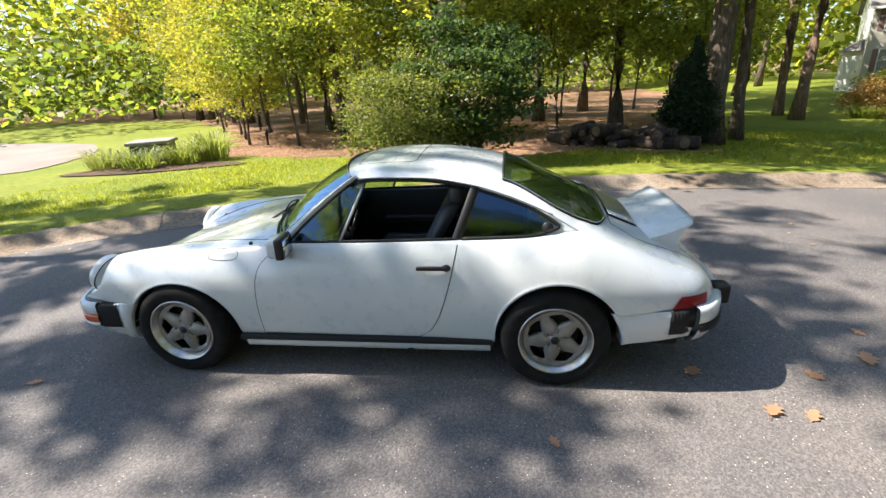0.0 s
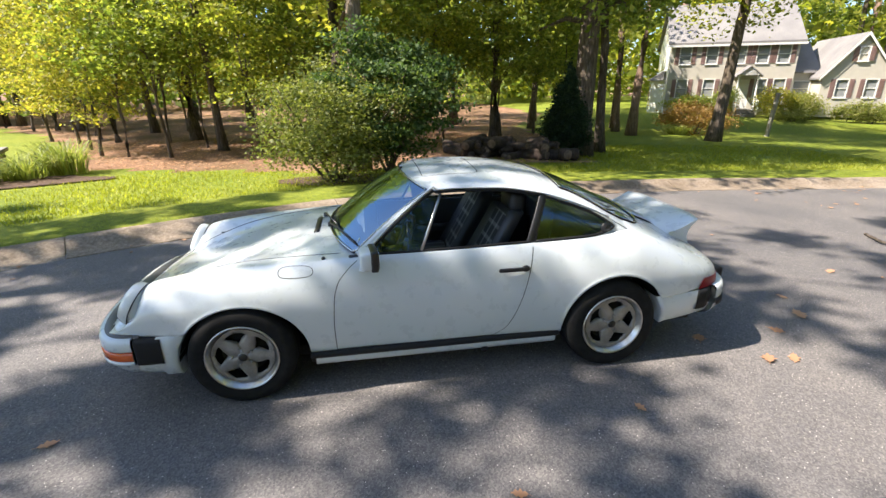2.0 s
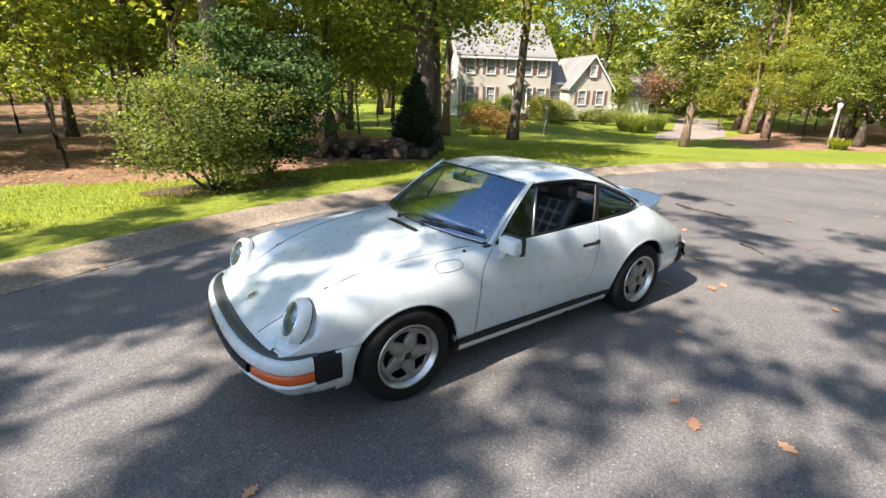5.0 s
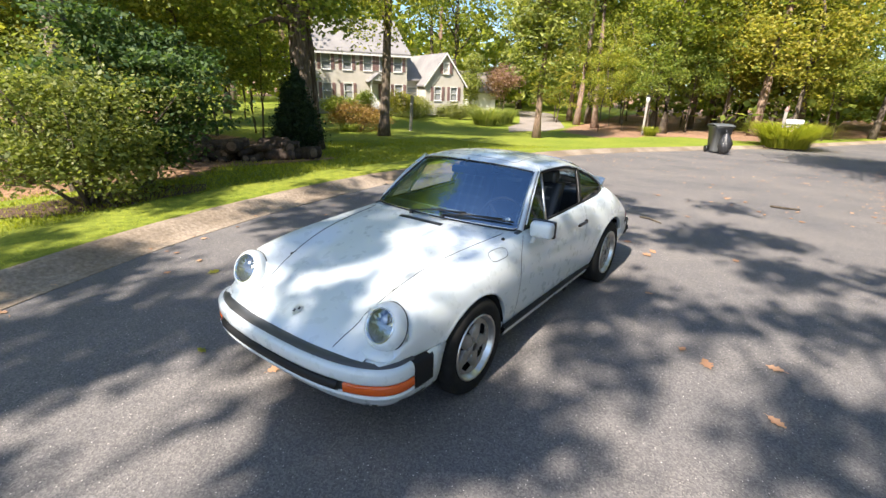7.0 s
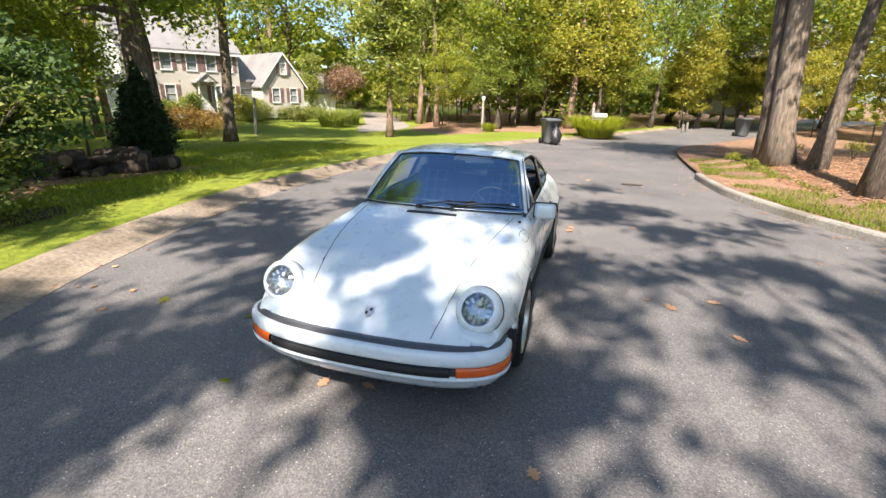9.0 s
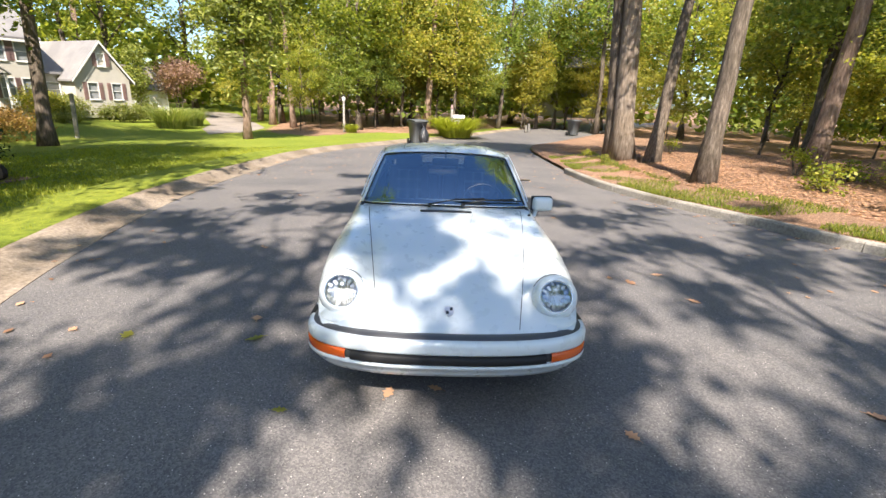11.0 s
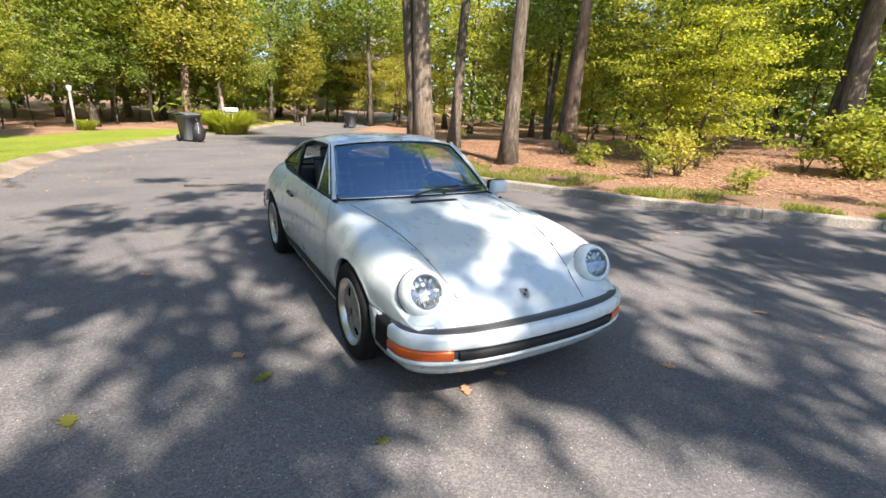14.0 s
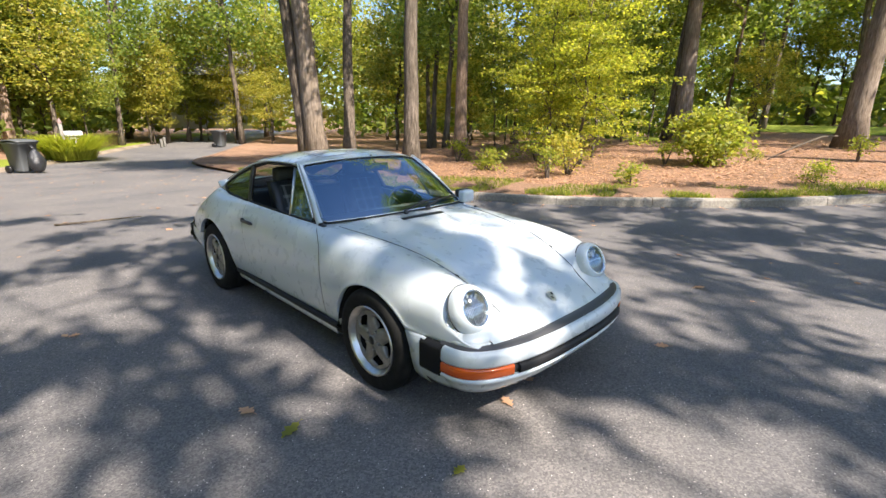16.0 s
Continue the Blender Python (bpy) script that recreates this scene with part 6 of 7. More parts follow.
for i, (x, y, s, p) in enumerate(((8.2, -17, 1.1, sap_a), (11, -19, 1.2, sap_b), (7.4, -23.5, 1.2, sap_b), (15, -21, 1.2, sap_a), (19, -22, 1.3, sap_y), (10, -26, 1.3, sap_b), (24, -23, 1.2, sap_y), (28, -27, 1.3, sap_y), (13, -17.6, 1.0, sap_a), (-6.5, -38, 1.5, sap_b), (1, -39, 1.6, sap_a), (-2.4, -42, 1.7, sap_b), (5, -42, 1.6, sap_y), (10, -40, 1.6, sap_a), (16, -39, 1.5, sap_b), (-11, -37, 1.6, sap_a), (20, -42, 1.6, sap_a), (-7.6, -44, 1.8, sap_a), (-4.2, -36.4, 1.5, sap_b), (2.2, -45, 1.9, sap_b), (-10.5, -42, 1.8, sap_b), (7.6, -44, 1.8, sap_b), (-14.5, -40, 1.8, sap_b), (2.6, -24.6, 0.8, sap_y))):
    plant(p, x, y, s, i * 47)
big_s = tree_proto("oak_tree", "stout pale-barked oak standing in leaf litter", "tree", 15, 0.36, (120, 60, 3.6, 4.2, 10.5, 0.55, 0.3, 5.5), 0.19, M["bark_pale"], M["leaf"], 26, (0.3, 0.2), 0.05, group="woodland trees")
for x, y, s, a in ((4.6, -20.2, 1.0, 0), (-1.2, -19.6, 1.05, 140)):
    plant(big_s, x, y, s, a)
plant(pine_p, 4.4, -25.2, 0.62, 200)
plant(oak_b, 3.4, -28.6, 1.0, 30)
plant(oak_b, 5.3, -20.4, 1.3, 60)
sap_l = tree_proto("young_tree", "airy beech sapling with layered lime-green leaves", "tree", 5.6, 0.04, (130, 70, 1.8, 3.0, 2.7, 0.22, 0.05, 0.2), 0.075, M["bark"], M["leaf_lime"], 16, (0.2, -0.2), 0.16, 16, "undergrowth trees", 0.22)
# yellow-green beech saplings and a bright shrub behind the kerb
for i, (x, y, s) in enumerate(((3.9, -10.4, 1.2), (4.9, -10.3, 1.05), (4.6, -12.4, 1.2), (5.9, -11.6, 0.9))):
    plant(sap_l, x, y, s, i * 77)

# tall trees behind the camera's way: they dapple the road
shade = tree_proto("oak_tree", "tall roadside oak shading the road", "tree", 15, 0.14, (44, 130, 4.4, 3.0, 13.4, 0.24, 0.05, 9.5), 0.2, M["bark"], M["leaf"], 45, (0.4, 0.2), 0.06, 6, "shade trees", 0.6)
airy = tree_proto("oak_tree", "tall roadside oak with a thin crown", "tree", 15, 0.13, (27, 130, 4.4, 3.0, 13.4, 0.25, 0.05, 9.5), 0.2, M["bark"], M["leaf"], 47, (0.4, 0.2), 0.06, 5, "shade trees", 0.6)
for i, (x, y, s, p) in enumerate(((-16.8, -8.6, 1.0, shade), (-11.6, -6.4, 0.85, airy), (-9.7, -3.4, 0.95, airy), (-15.0, -4.0, 0.95, airy), (-10.0, 1.2, 1.0, shade), (-16.0, 1.6, 0.8, shade), (-19.4, -1.0, 1.0, airy), (-12.9, 0.4, 0.9, shade), (-12.6, 2.2, 0.85, airy))):
    plant(p, x, y, s, i * 83)

# tall oaks behind the south kerb, overhead of the road's bend
tall = tree_proto("oak_tree", "tall spreading oak behind the kerb", "tree", 17, 0.30, (230, 80, 5.0, 4.2, 12.6, 0.42, 0.2, 8.5), 0.22, M["bark"], M["leaf_dark"], 61, (0.6, 1.0), 0.08, 12, "woodland trees")
for x, y, s, a in ((-6.2, -15.8, 1.0, 0), (-4.0, -18.6, 0.95, 230)):
    plant(tall, x, y, s, a, 0.1, 1.6)

# the far belt of woodland and its low brush
rng = np.random.default_rng(77)
n = 70000
ang = np.radians(rng.uniform(-100, 168, n))
rad = rng.uniform(50, 82, n)
top = 11 + 4.5 * np.sin(ang * 9) + 3 * np.sin(ang * 23 + 1)
far = np.stack([rad * np.cos(ang), rad * np.sin(ang), rng.uniform(0, 1, n) ** 0.9 * top], 1)
tagged(new("far_woods", leaf_mesh("far_woods", far, 1.0, M["leaf"], rng=rng)), "distant belt of green and yellowing woodland", "woodland", kind="stuff")
n = 26000
ang = np.radians(rng.uniform(-95, 160, n))
rad = rng.uniform(34, 60, n)
px, py = rad * np.cos(ang), rad * np.sin(ang)
clear = ~((px > 10) & (px < 47) & (py > 8) & (py < 44)) & ~((np.abs(py + 0.53 * px - 6) < 9) & (px > 0))
px, py = px[clear], py[clear]
low = np.stack([px, py, rng.uniform(0, 1, len(px)) ** 1.2 * 5.0 + 0.2], 1)
tagged(new("brush", leaf_mesh("brush", low, 0.6, M["leaf_dark"], rng=rng)), "tangled low brush deep in the woods", "undergrowth", kind="stuff")

# ---- the house across the lawn ----
def gable_roof(bm, x0, x1, y0, y1, z_eave, z_ridge, over=0.25, thick=0.12, along="x"):
    """Two roof slabs with overhang; ridge along x or y."""
    if along == "x":
        ym = (y0 + y1) / 2
        k = (z_ridge - z_eave) / (ym - y0)
        for s, ya in ((1, y0 - over), (-1, y1 + over)):
            ze = z_eave - k * over
            a = [(x0 - over, ya, ze), (x1 + over, ya, ze), (x1 + over, ym, z_ridge), (x0 - over, ym, z_ridge)]
            b = [(p[0], p[1], p[2] + thick) for p in a]
            grid(bm, [a + a[:1], b + b[:1]])
            bm.faces.new([bm.verts.new(p) for p in b])
            bm.faces.new([bm.verts.new(p) for p in a[::-1]])
    else:
        xm = (x0 + x1) / 2
        k = (z_ridge - z_eave) / (xm - x0)
        for xa in (x0 - over, x1 + over):
            ze = z_eave - k * over
            a = [(xa, y0 - over, ze), (xa, y1, ze), (xm, y1, z_ridge), (xm, y0 - over, z_ridge)]
            b = [(p[0], p[1], p[2] + thick) for p in a]
            grid(bm, [a + a[:1], b + b[:1]])
            bm.faces.new([bm.verts.new(p) for p in b])
            bm.faces.new([bm.verts.new(p) for p in a[::-1]])
    bmesh.ops.recalc_face_normals(bm, faces=bm.faces)
    return bm


def wall_with_holes(bm, x0, x1, z0, z1, y, holes, t=0.18):
    """A wall in the x-z plane, of thickness t, with rectangular openings through it."""
    xs_ = sorted({x0, x1, *[h[0] for h in holes], *[h[1] for h in holes]})
    zs_ = sorted({z0, z1, *[h[2] for h in holes], *[h[3] for h in holes]})
    for a, b in zip(xs_, xs_[1:]):
        for c, d in zip(zs_, zs_[1:]):
            mx, mz = (a + b) / 2, (c + d) / 2
            if any(h[0] < mx < h[1] and h[2] < mz < h[3] for h in holes):
                continue
            box(bm, a, b, y, y + t, c, d)
    bmesh.ops.remove_doubles(bm, verts=bm.verts, dist=1e-4)
    return bm


def add_window(house, x, z0, z1, w, y, shutters=True):
    bm = bmesh.new()
    f = 0.055
    for a in ((x - w / 2 - f, x - w / 2, z0 - f, z1 + f), (x + w / 2, x + w / 2 + f, z0 - f, z1 + f), (x - w / 2, x + w / 2, z1, z1 + f), (x - w / 2, x + w / 2, z0 - f, z0)):
        box(bm, a[0], a[1], y - 0.035, y + 0.06, a[2], a[3])
    box(bm, x - w / 2, x + w / 2, y + 0.01, y + 0.05, (z0 + z1) / 2 - 0.02, (z0 + z1) / 2 + 0.02)
    win = part("window", bm, M["white_trim"], house, "white-framed sash window", False)
    for a, b in ((z0, (z0 + z1) / 2 - 0.02), ((z0 + z1) / 2 + 0.02, z1)):
        bm = bmesh.new()
        box(bm, x - w / 2, x + w / 2, y + 0.055, y + 0.065, a, b)
        part("pane", bm, M["house_glass"], win, smooth=False)
    bm = bmesh.new()
    box(bm, x - w / 2 - 0.09, x + w / 2 + 0.09, y - 0.07, y + 0.02, z0 - f - 0.04, z0 - f, 0.0)
    part("sill", bm, M["white_trim"], win, smooth=False)
    if shutters:
        for sg in (-1, 1):
            bm = bmesh.new()
            c = x + sg * (w / 2 + f + 0.15)
            box(bm, c - 0.13, c + 0.13, y - 0.03, y - 0.004, z0 - 0.04, z1 + 0.04)
            for q in spread(z0, z1, 12)[1:-1]:
                box(bm, c - 0.10, c + 0.10, y - 0.042, y - 0.03, q - 0.02, q + 0.02)
            part("shutter", bm, M["shutter"], house, "brown louvred shutter", False)


HOUSE = pose(19.84, 26.76, -0.41, 0, 0, -27.7) @ Matrix.Scale(0.926, 4)
house = thing("house", "two-storey beige house with brown shutters and grey shingle roof", "house", HOUSE)
up = [(0.95, 3.42, 4.48), (2.62, 3.42, 4.48), (4.31, 3.42, 4.48), (5.67, 3.42, 4.48), (6.88, 3.42, 4.48)]
dn = [(0.98, 1.22, 2.36), (2.68, 1.22, 2.36), (5.85, 1.22, 2.36), (6.95, 1.22, 2.36)]
W = 0.66
holes = [(x - W / 2, x + W / 2, a, b) for x, a, b in up + dn] + [(4.45, 5.25, 0.45, 2.35)]
bm = wall_with_holes(bmesh.new(), 0, 7.7, 0, 4.78, 0, holes)
part("front_wall", bm, M["siding"], house, "beige clapboard wall", False)
for x, a, b in up + dn:
    add_window(house, x, a, b, W, 0.0)
for x0, x1 in ((0, 0.18), (7.52, 7.7)):
    bm = bmesh.new()
    rows = []
    for x in (x0, x1):
        rows.append([(x, 0.18, 0), (x, 7.6, 0), (x, 7.6, 4.78), (x, 3.89, 7.45), (x, 0.18, 4.78)])
    vs = grid(bm, rows, close=True)
    bm.faces.new(vs[0])
    bm.faces.new(vs[1][::-1])
    bmesh.ops.recalc_face_normals(bm, faces=bm.faces)
    # left end faces the sun: its brightness is put in as lighter siding
    part("end_wall", bm, M["siding_white"] if x0 == 0 else M["siding"], house, "", False)
bm = bmesh.new()
box(bm, 0.18, 7.52, 7.42, 7.6, 0, 4.78)
part("back_wall", bm, M["siding"], house, smooth=False)
part("roof", gable_roof(bmesh.new(), 0, 7.7, 0, 7.6, 4.82, 7.5), M["roof"], house, "grey shingle roof", False)
bm = bmesh.new()
box(bm, -0.3, 8.0, -0.30, -0.26, 4.50, 4.63)
part("gutter", bm, M["white_trim"], house, smooth=False)
# front door and porch
bm = bmesh.new()
box(bm, 4.45, 5.25, 0.05, 0.10, 0.45, 2.35)
door = part("front_door", bm, M["white_trim"], house, "white front door", False)
bm = bmesh.new()
bmesh.ops.create_uvsphere(bm, u_segments=8, v_segments=6, radius=0.04, matrix=Matrix.Translation((5.15, 0.02, 1.35)))
part("door_knob", bm, M["alloy"], door)
part("porch_roof", gable_roof(bmesh.new(), 4.2, 5.5, -1.1, -0.02, 2.62, 3.15, 0.12, 0.08, "y"), M["roof"], house, "", False)
bm = bmesh.new()
for s in (-1, 1):
    f = bm.faces.new([bm.verts.new((x, -1.15, z)) for x, z in ((4.2, 2.62), (5.5, 2.62), (4.85, 3.12))])
part("porch_gable", bm, M["white_trim"], house, smooth=False)
for x in (4.28, 5.42):
    bm = bmesh.new()
    lathe(bm, [(0.09, 0.42), (0.09, 0.50), (0.07, 0.54), (0.06, 2.48), (0.09, 2.54), (0.09, 2.62)], 14, "z")
    bmesh.ops.transform(bm, matrix=Matrix.Translation((x, -1.0, 0)), verts=bm.verts)
    part("porch_column", bm, M["white_trim"], house)
for k in range(3):
    bm = bmesh.new()
    box(bm, 4.2, 5.5, -1.15 - 0.3 * k, -0.01 if k == 0 else -1.15 - 0.3 * (k - 1), 0, 0.42 - 0.14 * k)
    part("step", bm, M["stone"], house, smooth=False)
for x in (4.2, 5.5):
    bm = bmesh.new()
    tube(bm, [(x, -1.1, 1.25), (x, -1.8, 0.95)], 0.03, 6)
    for t in spread(0, 1, 5):
        tube(bm, [(x, -1.1 - 0.7 * t, 1.25 - 0.3 * t), (x, -1.1 - 0.7 * t, 0.42 - 0.3 * t)], 0.018, 5)
    part("porch_railing", bm, M["white_trim"], house)
# bay on the left end
bm = bmesh.new()
rows = [[(-0.02, 1.0, z), (-0.9, 1.5, z), (-0.9, 3.0, z), (-0.02, 3.5, z)] for z in (0, 2.35)]
grid(bm, rows)
part("bay", bm, M["siding_white"], house, "white bay window", False)
bm = bmesh.new()
rows = [[(-0.02, 0.8, 2.35), (-1.1, 1.4, 2.35), (-1.1, 3.1, 2.35), (-0.02, 3.7, 2.35)], [(-0.02, 1.2, 3.0), (-0.15, 1.6, 3.0), (-0.15, 2.9, 3.0), (-0.02, 3.3, 3.0)]]
grid(bm, rows)
part("bay_roof", bm, M["roof"], house, smooth=False)
for q in (1.75, 2.5):
    bm = bmesh.new()
    box(bm, -0.93, -0.905, q, q + 0.5, 0.9, 2.1)
    part("bay_pane", bm, M["house_glass"], house, smooth=False)
# link and garage wing with its gable to the road
bm = wall_with_holes(bmesh.new(), 7.7, 9.2, 0, 2.75, 0.6, [(7.95, 8.9, 1.3, 2.2)])
part("link_wall", bm, M["siding"], house, smooth=False)
add_window(house, 8.42, 1.3, 2.2, 0.93, 0.6, False)
bm = bmesh.new()
a = [(7.7, 0.35, 2.72), (9.3, 0.35, 2.72), (9.3, 3.6, 4.75), (7.7, 3.6, 4.75)]
grid(bm, [a + a[:1], [(p[0], p[1], p[2] + 0.12) for p in a + a[:1]]])
bm.faces.new([bm.verts.new((p[0], p[1], p[2] + 0.12)) for p in a])
part("link_roof", bm, M["roof"], house, smooth=False)
gx0, gx1, gy0, gz, gr = 9.0, 12.6, -1.0, 2.6, 4.92
gw = [(10.12, 1.25, 2.28), (11.66, 1.25, 2.28)]
bm = wall_with_holes(bmesh.new(), gx0, gx1, 0, gz, gy0, [(x - 0.3, x + 0.3, a, b) for x, a, b in gw])
f = [[(gx0, y, gz), (gx1, y, gz), ((gx0 + gx1) / 2, y, gr)] for y in (gy0, gy0 + 0.18)]
bm.faces.new([bm.verts.new(p) for p in f[0]])
bm.faces.new([bm.verts.new(p) for p in f[1][::-1]])
part("gable_wall", bm, M["siding"], house, smooth=False)
for x, a, b in gw:
    add_window(house, x, a, b, 0.6, gy0)
add_window(house, 10.86, 3.42, 4.18, 0.45, gy0 - 0.05)
for x0 in (gx0, gx1 - 0.18):
    bm = bmesh.new()
    box(bm, x0, x0 + 0.18, gy0 + 0.18, 6.5, 0, gz)
    part("wing_wall", bm, M["siding"], house, smooth=False)
part("wing_roof", gable_roof(bmesh.new(), gx0, gx1, gy0, 6.5, gz, gr, 0.22, 0.12, "y"), M["roof"], house, "", False)
for sg in (-1, 1):
    bm = bmesh.new()
    xm = (gx0 + gx1) / 2
    e = xm + sg * ((gx1 - gx0) / 2 + 0.24)
    rows = [[(e, gy0 - 0.26, gz - 0.36), (e, gy0 - 0.26, gz - 0.18)], [(xm, gy0 - 0.26, gr - 0.06), (xm, gy0 - 0.26, gr + 0.14)]]
    grid(bm, rows)
    part("verge_board", bm, M["white_trim"], house, smooth=False)

garage = thing("garage", "white outbuilding with a pale shingle roof", "garage", HOUSE)
bm = bmesh.new()
box(bm, 16.4, 20.2, 6, 6.2, 0, 2.0)
box(bm, 16.4, 16.6, 6.2, 11, 0, 2.0)
box(bm, 20.0, 20.2, 6.2, 11, 0, 2.0)
part("wall", bm, M["siding_white"], garage, smooth=False)
part("roof", gable_roof(bmesh.new(), 16.4, 20.2, 6, 11, 2.0, 3.9, 0.25, 0.12), M["drive"], garage, "", False)
bm = bmesh.new()
box(bm, 17.2, 19.4, 5.94, 5.99, 0, 1.8)
part("garage_door", bm, M["siding_white"], garage, smooth=False)

# second house, glimpsed through the trees beyond the road
far_house = thing("house", "white house half hidden behind distant trees", "house", pose(50.5, -15.5, 0.2, 0, 0, 70))
bm = wall_with_holes(bmesh.new(), -5, 5, 0, 5, 0, [(x, x + 0.9, z, z + 1.3) for x in (-4, -1.8, 0.6, 2.9) for z in (0.9, 3.3)])
part("wall", bm, M["siding_white"], far_house, smooth=False)
for x in (-4, -1.8, 0.6, 2.9):
    for z in (0.9, 3.3):
        bm = bmesh.new()
        box(bm, x, x + 0.9, 0.05, 0.08, z, z + 1.3)
        part("pane", bm, M["house_glass"], far_house, smooth=False)
part("roof", gable_roof(bmesh.new(), -5, 5, 0, 7, 5, 7.5), M["roof"], far_house, "", False)

# ---- shrubs, garden things, street things ----
def shrub(name, label, x, y, rx, rz, cz, nc, per, rc, size, material, seed, stems=7, floor=0.15, ry=None, turn=0, cat="shrub", long=1.0, flat=0.6, taper=0.0):
    rng = np.random.default_rng(seed)
    t = thing(name, label, cat, pose(x, y, gh(x, y) + 0.1, 0, 0, turn))
    p, c = clumps(rng, nc, per, rx, rz, cz, rc, 0.35, floor, flat)
    if ry:
        p[:, 1] *= ry / rx
        c[:, 1] *= ry / rx
    for q in (p, c):
        q[:, :2] *= np.clip(1 - taper * q[:, 2:3] / (cz + rz), 0.08, 1.3)
    p[:, 2] = np.maximum(p[:, 2], 0.03)
    for i in range(stems):
        bm = bmesh.new()
        e = Vector(c[i])
        a = Vector((rng.normal() * 0.06 * rx, rng.normal() * 0.06 * rx, -0.08))
        m_ = a.lerp(e, 0.5) + Vector((0, 0, 0.1 * rz))
        tube(bm, [a, a.lerp(m_, 0.5), m_, e], [0.035, 0.028, 0.02, 0.008], 6)
        part("stem", bm, M["bark"], t)
    f = new("foliage", leaf_mesh("foliage", p, size, material, rng=rng, long=long))
    f.parent = t
    return t


def grass_clump(name, label, x, y, n, height, radius, material, seed, width=0.012, arch=0.5, cat="ornamental grass"):
    """Arching blades from one crown."""
    rng = np.random.default_rng(seed)
    t = thing(name, label, cat, pose(x, y, gh(x, y) + 0.1))
    vs, fs = [], []
    for i in range(n):
        a = rng.uniform(0, 2 * math.pi)
        r = radius * 0.45 * math.sqrt(rng.uniform())
        base = np.array([r * math.cos(a), r * math.sin(a), -0.02])
        a += rng.normal() * 0.5
        out = np.array([math.cos(a), math.sin(a), 0])
        side = np.array([-math.sin(a), math.cos(a), 0]) * width * rng.uniform(0.6, 1.3)
        h = height * rng.uniform(0.55, 1.1)
        spread_r = radius * rng.uniform(0.2, 1.0)
        k = len(vs)
        for q, (u, w) in enumerate(((0, 1.0), (0.4, 0.9), (0.75, 0.6), (1.0, 0.05))):
            z = h * (u - arch * u * u * u * 0.75)
            c = base + out * spread_r * u ** 1.7 + np.array([0, 0, z])
            vs += [c - side * w, c + side * w]
        for q in range(3):
            fs.append((k + 2 * q, k + 2 * q + 1, k + 2 * q + 3, k + 2 * q + 2))
    me = bpy.data.meshes.new("blades")
    me.from_pydata([tuple(v) for v in vs], [], fs)
    me.materials.append(material)
    o = new("blades", me)
    o.parent = t
    return t


shrub("spreading_shrub", "spreading shrub with small pale-edged green leaves", -0.95, 6.0, 1.35, 1.05, 1.15, 130, 140, 0.18, 0.065, M["leaf_shrub"], 41, 9, 0.08)
shrub("evergreen_shrub", "dark evergreen with layered branches behind the shrub", 0.2, 6.95, 1.45, 1.45, 1.6, 150, 110, 0.2, 0.09, M["evergreen"], 42, 9, 0.25, flat=0.3)
shrub("columnar_cedar", "dark columnar cedar at the lawn's edge", 5.25, 9.35, 0.92, 1.2, 1.15, 210, 110, 0.15, 0.07, M["cedar"], 43, 3, 0.05, taper=0.8)
shrub("lace_maple", "mounded laceleaf maple turning orange", 15.6, 17.7, 1.7, 0.75, 0.75, 90, 60, 0.24, 0.10, M["maple_orange"], 44, 5, 0.05)
grass_clump("tall_grass", "daylily clump beside the maple", 14.3, 17.2, 420, 0.75, 0.9, M["reed"], 45)
hm3 = lambda u, v: (19.84 + 0.82 * u + 0.43 * v, 26.76 - 0.43 * u + 0.82 * v)
shrub("round_shrub", "bright green rounded shrub by the porch", *hm3(6.5, -1.9), 0.95, 0.95, 0.95, 70, 60, 0.22, 0.11, M["leaf_yellow"], 46, 3, 0.05)
shrub("rhododendron", "green and russet rounded shrub", *hm3(8.2, -1.4), 0.95, 0.75, 0.75, 60, 60, 0.24, 0.12, M["leaf_shrub"], 47, 3, 0.05)
shrub("dark_shrub", "dark clipped shrub beside the porch", *hm3(3.7, -0.9), 0.65, 0.85, 0.9, 60, 60, 0.2, 0.10, M["leaf_dark"], 48, 3, 0.05)
shrub("foundation_hedge", "dark clipped hedge along the house wall", *hm3(1.7, -0.8), 1.9, 0.55, 0.6, 90, 60, 0.24, 0.10, M["leaf_dark"], 49, 3, 0.05, 0.55, -27.7, "hedge")
shrub("garden_hedge", "clipped green hedge along the garage wing", *hm3(11.6, -2.3), 2.6, 0.5, 0.6, 130, 60, 0.22, 0.10, M["leaf_shrub"], 50, 3, 0.05, 0.5, -27.7, "hedge")
shrub("low_juniper", "low spreading grey-green juniper", *hm3(7.2, -2.8), 1.1, 0.3, 0.3, 40, 60, 0.2, 0.09, M["leaf_shrub"], 51, 2, 0.03)
shrub("plum_tree", "purple-leaved plum beside the drive", 36, 20.5, 1.5, 1.4, 3.2, 70, 60, 0.4, 0.18, M["plum"], 52, 5, 1.2, cat="tree")
shrub("weeping_evergreen", "narrow weeping evergreen beside the garage", 33, 21.9, 0.7, 2.6, 2.7, 80, 60, 0.3, 0.16, M["needles"], 53, 3, 0.2, cat="tree")
grass_clump("tall_grass", "big clump of pampas-like grass by the drive", 27.5, 16.9, 900, 1.7, 1.7, M["reed"], 54, 0.02, 0.35)
grass_clump("tall_grass", "big clump of pampas-like grass by the drive", 30.3, 16.8, 500, 1.6, 1.2, M["reed"], 55, 0.02, 0.35)
grass_clump("tall_grass", "bright green fountain grass round the mailbox", 28.5, -1.5, 1700, 2.1, 2.3, M["grass"], 56, 0.018, 0.55)
